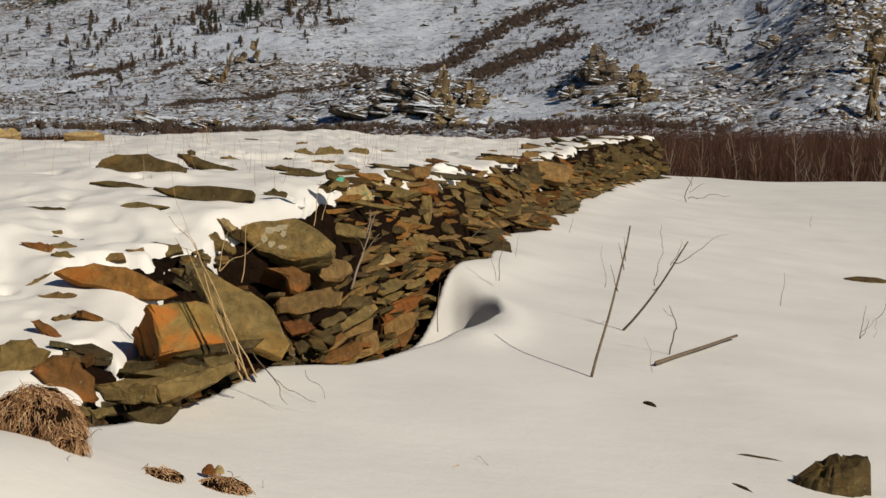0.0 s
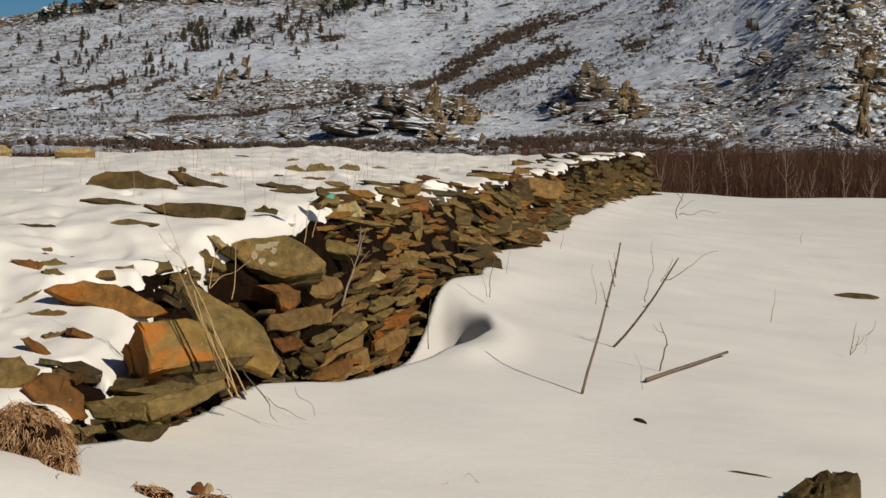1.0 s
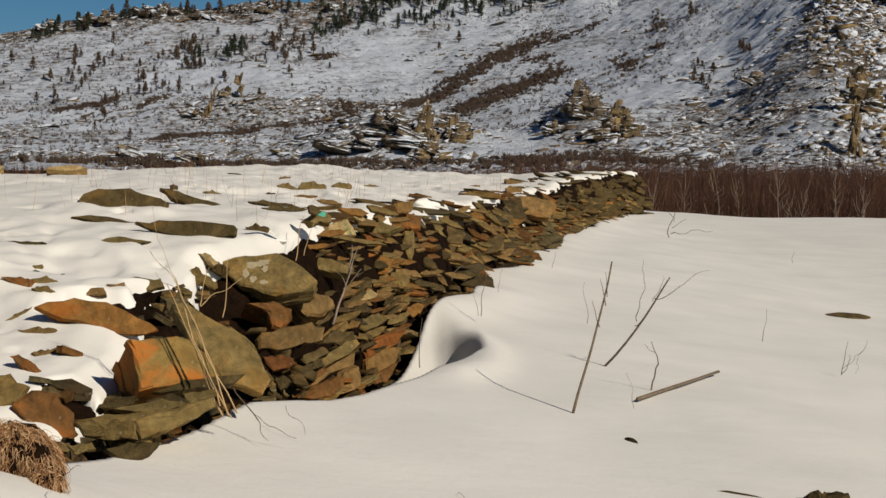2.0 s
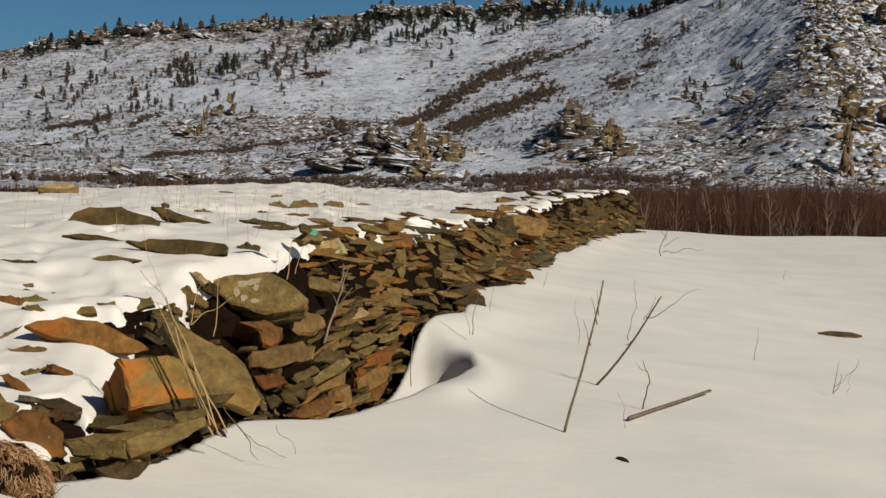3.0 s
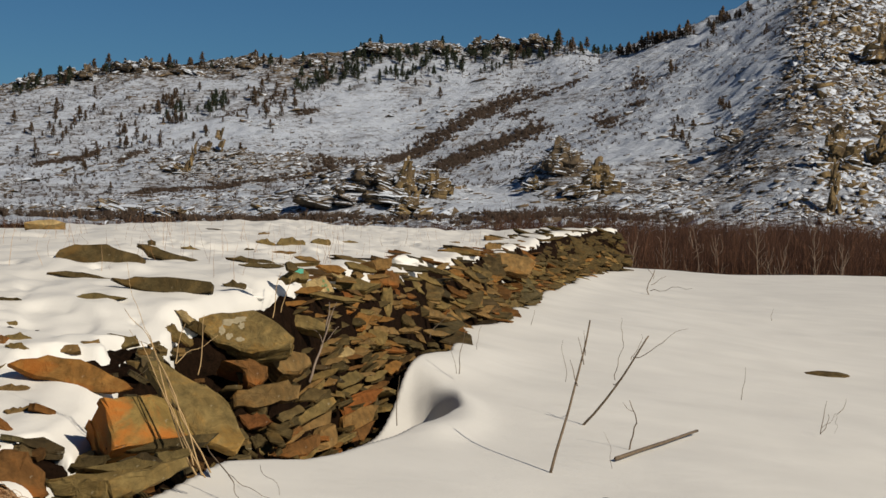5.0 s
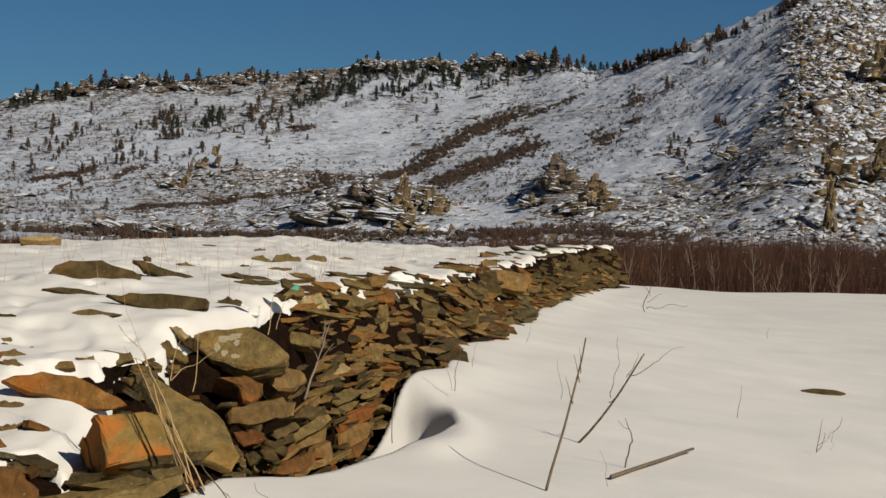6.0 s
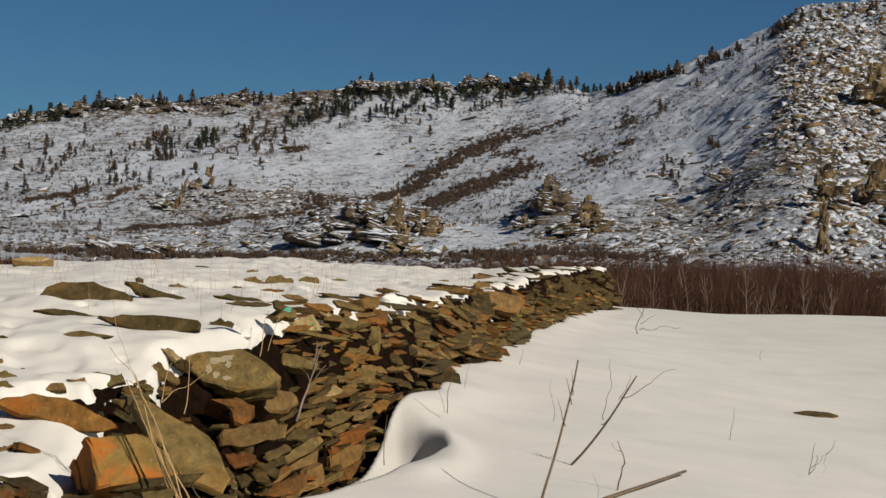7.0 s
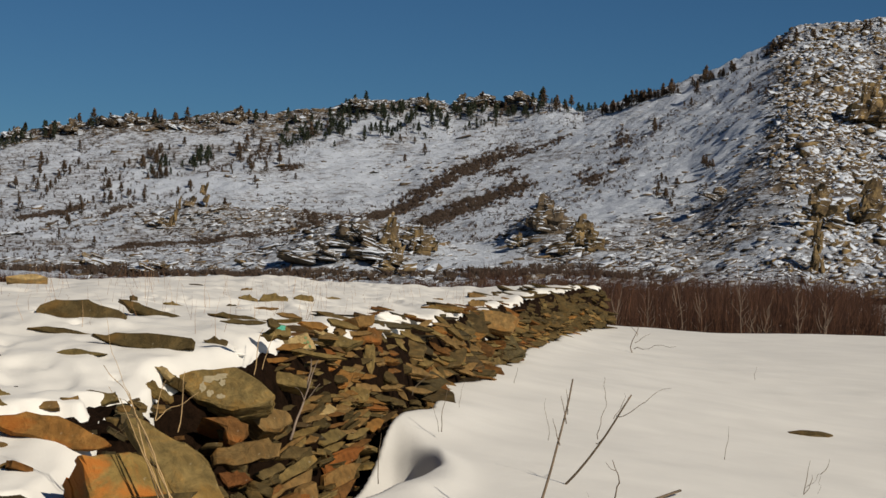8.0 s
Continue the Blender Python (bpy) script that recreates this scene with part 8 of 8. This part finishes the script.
plant("dead_weed", "dark curved dead weed with seed heads in the snow", [
    ("stem", (-0.795, 7.200, 0.507), (-0.669, 7.000, 0.401), 0.003, 0.0025, 0.006), ("shoot", (-0.669, 7.000, 0.401), (-0.619, 6.900, 0.334), 0.0022, 0.001, 0.006),
    ("shoot", (-0.685, 7.000, 0.424), (-0.505, 6.900, 0.344), 0.0018, 0.001, 0.01), ("shoot", (-0.582, 7.300, 0.416), (-0.484, 7.100, 0.325), 0.0012, 0.0008, 0.01)], seed=11)
# dead sedge tussocks
def tussock(at, wide, high, blades, length, seed, label, sunk=0.01):
    rnd = random.Random(seed)
    ob = tagged(new("sedge_tussock"), label, "grass tussock")
    ob.location = (at[0], at[1], float(snow_z(np.array([at[0]]), np.array([at[1]]))[0]) - sunk)
    bm = bmesh.new()
    bmesh.ops.create_icosphere(bm, subdivisions=3, radius=1.0)
    for v in bm.verts:
        k = 1 + 0.18 * noise.noise(v.co * 2.3 + Vector((seed, 0, 0)))
        v.co = Vector((v.co.x * wide * 0.5 * k, v.co.y * wide * 0.42 * k, max(v.co.z, -0.3) * high * 0.8 * k))
    part("root_mass", bm, SHADED_SOIL, ob, smooth=True)
    bm = bmesh.new()
    for i in range(blades):
        a = rnd.uniform(0, 2 * math.pi)
        f = rnd.random() ** 0.6
        x, y = math.cos(a) * f * wide * 0.48, math.sin(a) * f * wide * 0.40
        z = high * 0.78 * math.sqrt(max(0.0, 1 - f * f))
        d = Vector((math.cos(a) * f + rnd.gauss(0, 0.5), math.sin(a) * f + rnd.gauss(0, 0.5), rnd.uniform(0.2, 0.9))).normalized()
        p = Vector((x, y, z))
        w = rnd.uniform(0.0012, 0.0024)
        sidev = d.cross(Vector((0, 0, 1))).normalized() * w
        ln = length * rnd.uniform(0.5, 1.2)
        prev = None
        for s in range(5):
            q = p + d * ln * s / 4
            d2 = (d + Vector((rnd.gauss(0, 0.25), rnd.gauss(0, 0.25), -0.55))).normalized()
            ww = sidev * (1 - s / 4.6)
            cur = (bm.verts.new(q - ww), bm.verts.new(q + ww), bm.verts.new(q + Vector((0, 0, w))))
            if prev:
                bm.faces.new((prev[0], prev[1], cur[1], cur[0]))
                bm.faces.new((prev[1], prev[2], cur[2], cur[1]))
                bm.faces.new((prev[2], prev[0], cur[0], cur[2]))
            prev = cur
            p = p + (d2 - d) * ln * 0.12
            d = d2
    part("foliage", bm, SEDGE, ob)
    return ob


tussock((-1.264, 5.320, 0.591), 0.31, 0.19, 3200, 0.06, 1, "curly brown dead sedge tussock at the foot of the bank")
tussock((-1.128, 5.180, 0.564), 0.11, 0.07, 420, 0.045, 2, "small brown dead sedge tuft in the snow")
tussock((-0.888, 5.308, 0.383), 0.17, 0.035, 520, 0.04, 3, "flat dead sedge tuft half buried in snow", 0.015)
tussock((-0.693, 5.386, 0.325), 0.19, 0.06, 700, 0.04, 4, "brown dead sedge tuft half buried in snow", 0.02)
stone("pebble", up((-0.744, 5.476, 0.334), 0.028), (0.045, 0.04, 0.026), (10, 5, 20), RUST_HOT, "small orange-brown pebble on a sedge tuft", 91, 9, 1, 0.3, 0.06, 0, dome=0.6)
stone("pebble", up((-0.715, 5.513, 0.327), 0.028), (0.038, 0.034, 0.026), (10, 5, 60), SAND, "small cream pebble on a sedge tuft", 92, 9, 1, 0.3, 0.06, 0, dome=0.6)
lay((1.005, 8.544, 0.081), (1.057, 8.443, 0.076), 0.03, 0.016, 10, DARK, "curled dark leaf of bark on the snow", "bark_scrap", outline=THIN, on=0.008)
lay((1.254, 7.372, 0.057), (1.478, 7.308, 0.035), 0.03, 0.016, 0, DARK, "dark edge of slate under the snow", "stone_slab", outline=THIN, on=-0.002)
lay((1.142, 6.770, 0.064), (1.206, 6.597, 0.057), 0.03, 0.016, 0, DARK, "dark edge of slate under the snow", "stone_slab", outline=THIN, on=-0.002)

# thin dry grass standing on the terrace
r = np.random.RandomState(8)
n = 260
gy = np.exp(r.uniform(math.log(11), math.log(34), n))
gx = edge_x(gy) - 0.7 - r.uniform(0, 1, n) ** 1.2 * gy * 0.30
gz = snow_z(gx, gy)
hh = r.uniform(0.08, 0.42, n)
base = np.stack([gx, gy, gz - 0.03], -1)
tip = base + np.stack([r.normal(0, 0.18, n) * hh, r.normal(0, 0.18, n) * hh, hh], -1)
tagged(new("terrace_grass", stems_mesh("terrace_grass", base, tip, np.full(n, 0.003) * r.uniform(0.7, 1.4, n), SEDGE, np.stack([r.normal(0, 0.02, n), r.normal(0, 0.02, n), 0 * n + np.zeros(n)], -1))),
       "thin straw-coloured dead grass standing in the snow", "grass", kind="stuff")

# pale young trunks before the willows
rp = random.Random(41)
for x, y, h in ((11.2, 67.0, 3.6), (12.4, 68.5, 3.2), (13.9, 67.5, 4.2), (14.8, 68.5, 2.8), (15.9, 67.0, 3.4), (8.6, 68.0, 2.8), (16.6, 66.2, 3.0), (10.2, 69.0, 3.4), (14.3, 66.4, 2.4), (7.2, 69.5, 3.0)):
    z = float(snow_z(np.array([x]), np.array([y]))[0]) - 0.1
    stems = [("trunk", (x, y, z), (x + rp.gauss(0, 0.25), y, z + h), 0.024, 0.006, 0.06)]
    for k in range(11):
        f = rp.uniform(0.3, 0.9)
        d = rp.choice((-1, 1)) * rp.uniform(0.3, 0.6) * (1.2 - f)
        stems.append(("branch", (x + (stems[0][2][0] - x) * f, y, z + h * f), (x + d + (stems[0][2][0] - x) * f, y + rp.gauss(0, 0.2), z + h * f + rp.uniform(0.5, 0.9)), 0.012, 0.004, 0.04))
    plant("young_birch", "slender pale leafless sapling before the willow scrub", stems, BIRCH, rp.randrange(999), "tree")
# curved straws by the hollow
plant("grass_stalk", "thin curved straw lying on the snow", [("stalk", (0.040, 6.301, 0.209), (0.132, 6.514, 0.197), 0.0015, 0.001, 0.01), ("stalk", (0.132, 6.514, 0.197), (0.218, 6.381, 0.186), 0.001, 0.0007, 0.008)], STRAW, seed=60, category="grass")
# ---- the dry-laid stones of the terrace edge ----
KINDS = []
for i in range(48):
    q = random.Random(500 + i)
    ln = q.choice((0.16, 0.2, 0.26, 0.32, 0.42, 0.52)) * q.uniform(0.85, 1.15)
    KINDS.append((slab_mesh("stone", 200 + i, (ln, ln * q.uniform(0.55, 0.95), q.choice((0.03, 0.04, 0.05, 0.065, 0.085, 0.12))), 6 + i % 3, 0.10, 0.06, 1 + i % 2, 0.25, None, 2), ln))
for me, ln in KINDS:
    me.materials.append(ROCK)
rnd = random.Random(7)
places = []
y = 6.6
rows = 5
for r in range(rows):
    y = 16.0 + rnd.uniform(0, 0.5)
    while y < 57:
        grow = 0.78 + 0.22 * min(1.0, max(0.0, y - 10.5) / 3) + 0.012 * max(0, y - 12)
        k = rnd.randrange(len(KINDS))
        ln = KINDS[k][1] * grow
        h = (r + 0.5 + rnd.uniform(-0.35, 0.35)) / rows
        ex = float(edge_x(np.array([y]))[0])
        d = bank_w(np.array([y]))[0] * h
        x = ex - d + rnd.uniform(-0.20, -0.05)
        z = float(soil_z(np.array([x]), np.array([y]), 0.0)[0])
        tip = pose(0, 0, 0, rnd.gauss(14, 12), rnd.gauss(12, 10), 0)
        places.append((y, Matrix.Translation((x, y, z + rnd.choice((-0.22, -0.15, -0.10)))) @ tip @ pose(0, 0, 0, 0, 0, 28 + rnd.gauss(0, 32)) @ Matrix.Diagonal((grow, grow, grow * 0.36, 1)), k))
        y += ln * rnd.uniform(0.8, 1.9)
# thin slabs lying along the top of the wall, half under snow
top = random.Random(57)
for i in range(100):
    y = 12.5 * math.exp(top.random() * 1.5)
    ex = float(edge_x(np.array([y]))[0])
    x = ex - bank_w(np.array([y]))[0] * top.uniform(0.85, 1.15) - top.random() ** 2 * 0.9
    z = float(snow_z(np.array([x]), np.array([y]))[0])
    k = top.randrange(len(KINDS))
    places.append((y, pose(x, y, z + top.uniform(-0.015, 0.008), top.gauss(2, 5), top.gauss(6, 6), top.gauss(0, 30)) @ Matrix.Diagonal((1.0 + 0.006 * y, 1.0 + 0.006 * y, 0.5, 1)), k))
places.sort(key=lambda p: p[0])
for yy, m, k in places[:240]:
    ob = new("stone", KINDS[k][0])
    ob.parent = wall_of_stones
    ob.matrix_world = m


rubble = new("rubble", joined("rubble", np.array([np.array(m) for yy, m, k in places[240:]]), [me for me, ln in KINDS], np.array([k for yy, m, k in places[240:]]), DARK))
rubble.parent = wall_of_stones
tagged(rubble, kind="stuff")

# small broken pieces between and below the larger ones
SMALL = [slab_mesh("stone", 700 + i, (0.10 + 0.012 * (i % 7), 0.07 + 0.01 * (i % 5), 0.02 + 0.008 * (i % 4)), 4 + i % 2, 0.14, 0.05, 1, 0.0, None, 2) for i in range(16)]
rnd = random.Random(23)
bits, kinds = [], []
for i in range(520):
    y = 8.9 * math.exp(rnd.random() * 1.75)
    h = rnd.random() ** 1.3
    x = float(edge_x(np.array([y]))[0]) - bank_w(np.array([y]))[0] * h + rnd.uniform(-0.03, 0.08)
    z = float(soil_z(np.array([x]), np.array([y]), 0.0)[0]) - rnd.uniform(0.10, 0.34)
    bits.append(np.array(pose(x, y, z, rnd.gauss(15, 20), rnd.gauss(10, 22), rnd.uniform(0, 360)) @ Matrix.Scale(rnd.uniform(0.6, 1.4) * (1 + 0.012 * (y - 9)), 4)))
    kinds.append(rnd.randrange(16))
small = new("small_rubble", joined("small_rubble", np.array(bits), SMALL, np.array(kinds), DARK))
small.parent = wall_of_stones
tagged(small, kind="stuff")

# broken chips strewn over the near bank
chips = [slab_mesh("chip", 800 + i, (0.10 * (0.6 + 0.12 * i), 0.07 * (0.6 + 0.1 * i), 0.022 + 0.004 * (i % 3)), 6, 0.14, 0.08, 1, 0.4) for i in range(8)]
for me in chips:
    me.materials.append(ROCK)
rnd = random.Random(19)
for i in range(260):
    y = rnd.uniform(5.9, 9.2)
    x = float(edge_x(np.array([y]))[0]) - rnd.uniform(0.03, 0.7)
    z = float(soil_z(np.array([x]), np.array([y]))[0])
    if float(snow_z(np.array([x]), np.array([y]))[0]) > z + 0.01:
        continue
    ob = new("chip", rnd.choice(chips))
    ob.parent = wall_of_stones
    ob.matrix_world = pose(x, y, z - 0.005, rnd.gauss(0, 14), rnd.gauss(12, 14), rnd.uniform(0, 360)) @ Matrix.Scale(rnd.uniform(0.7, 1.5), 4)
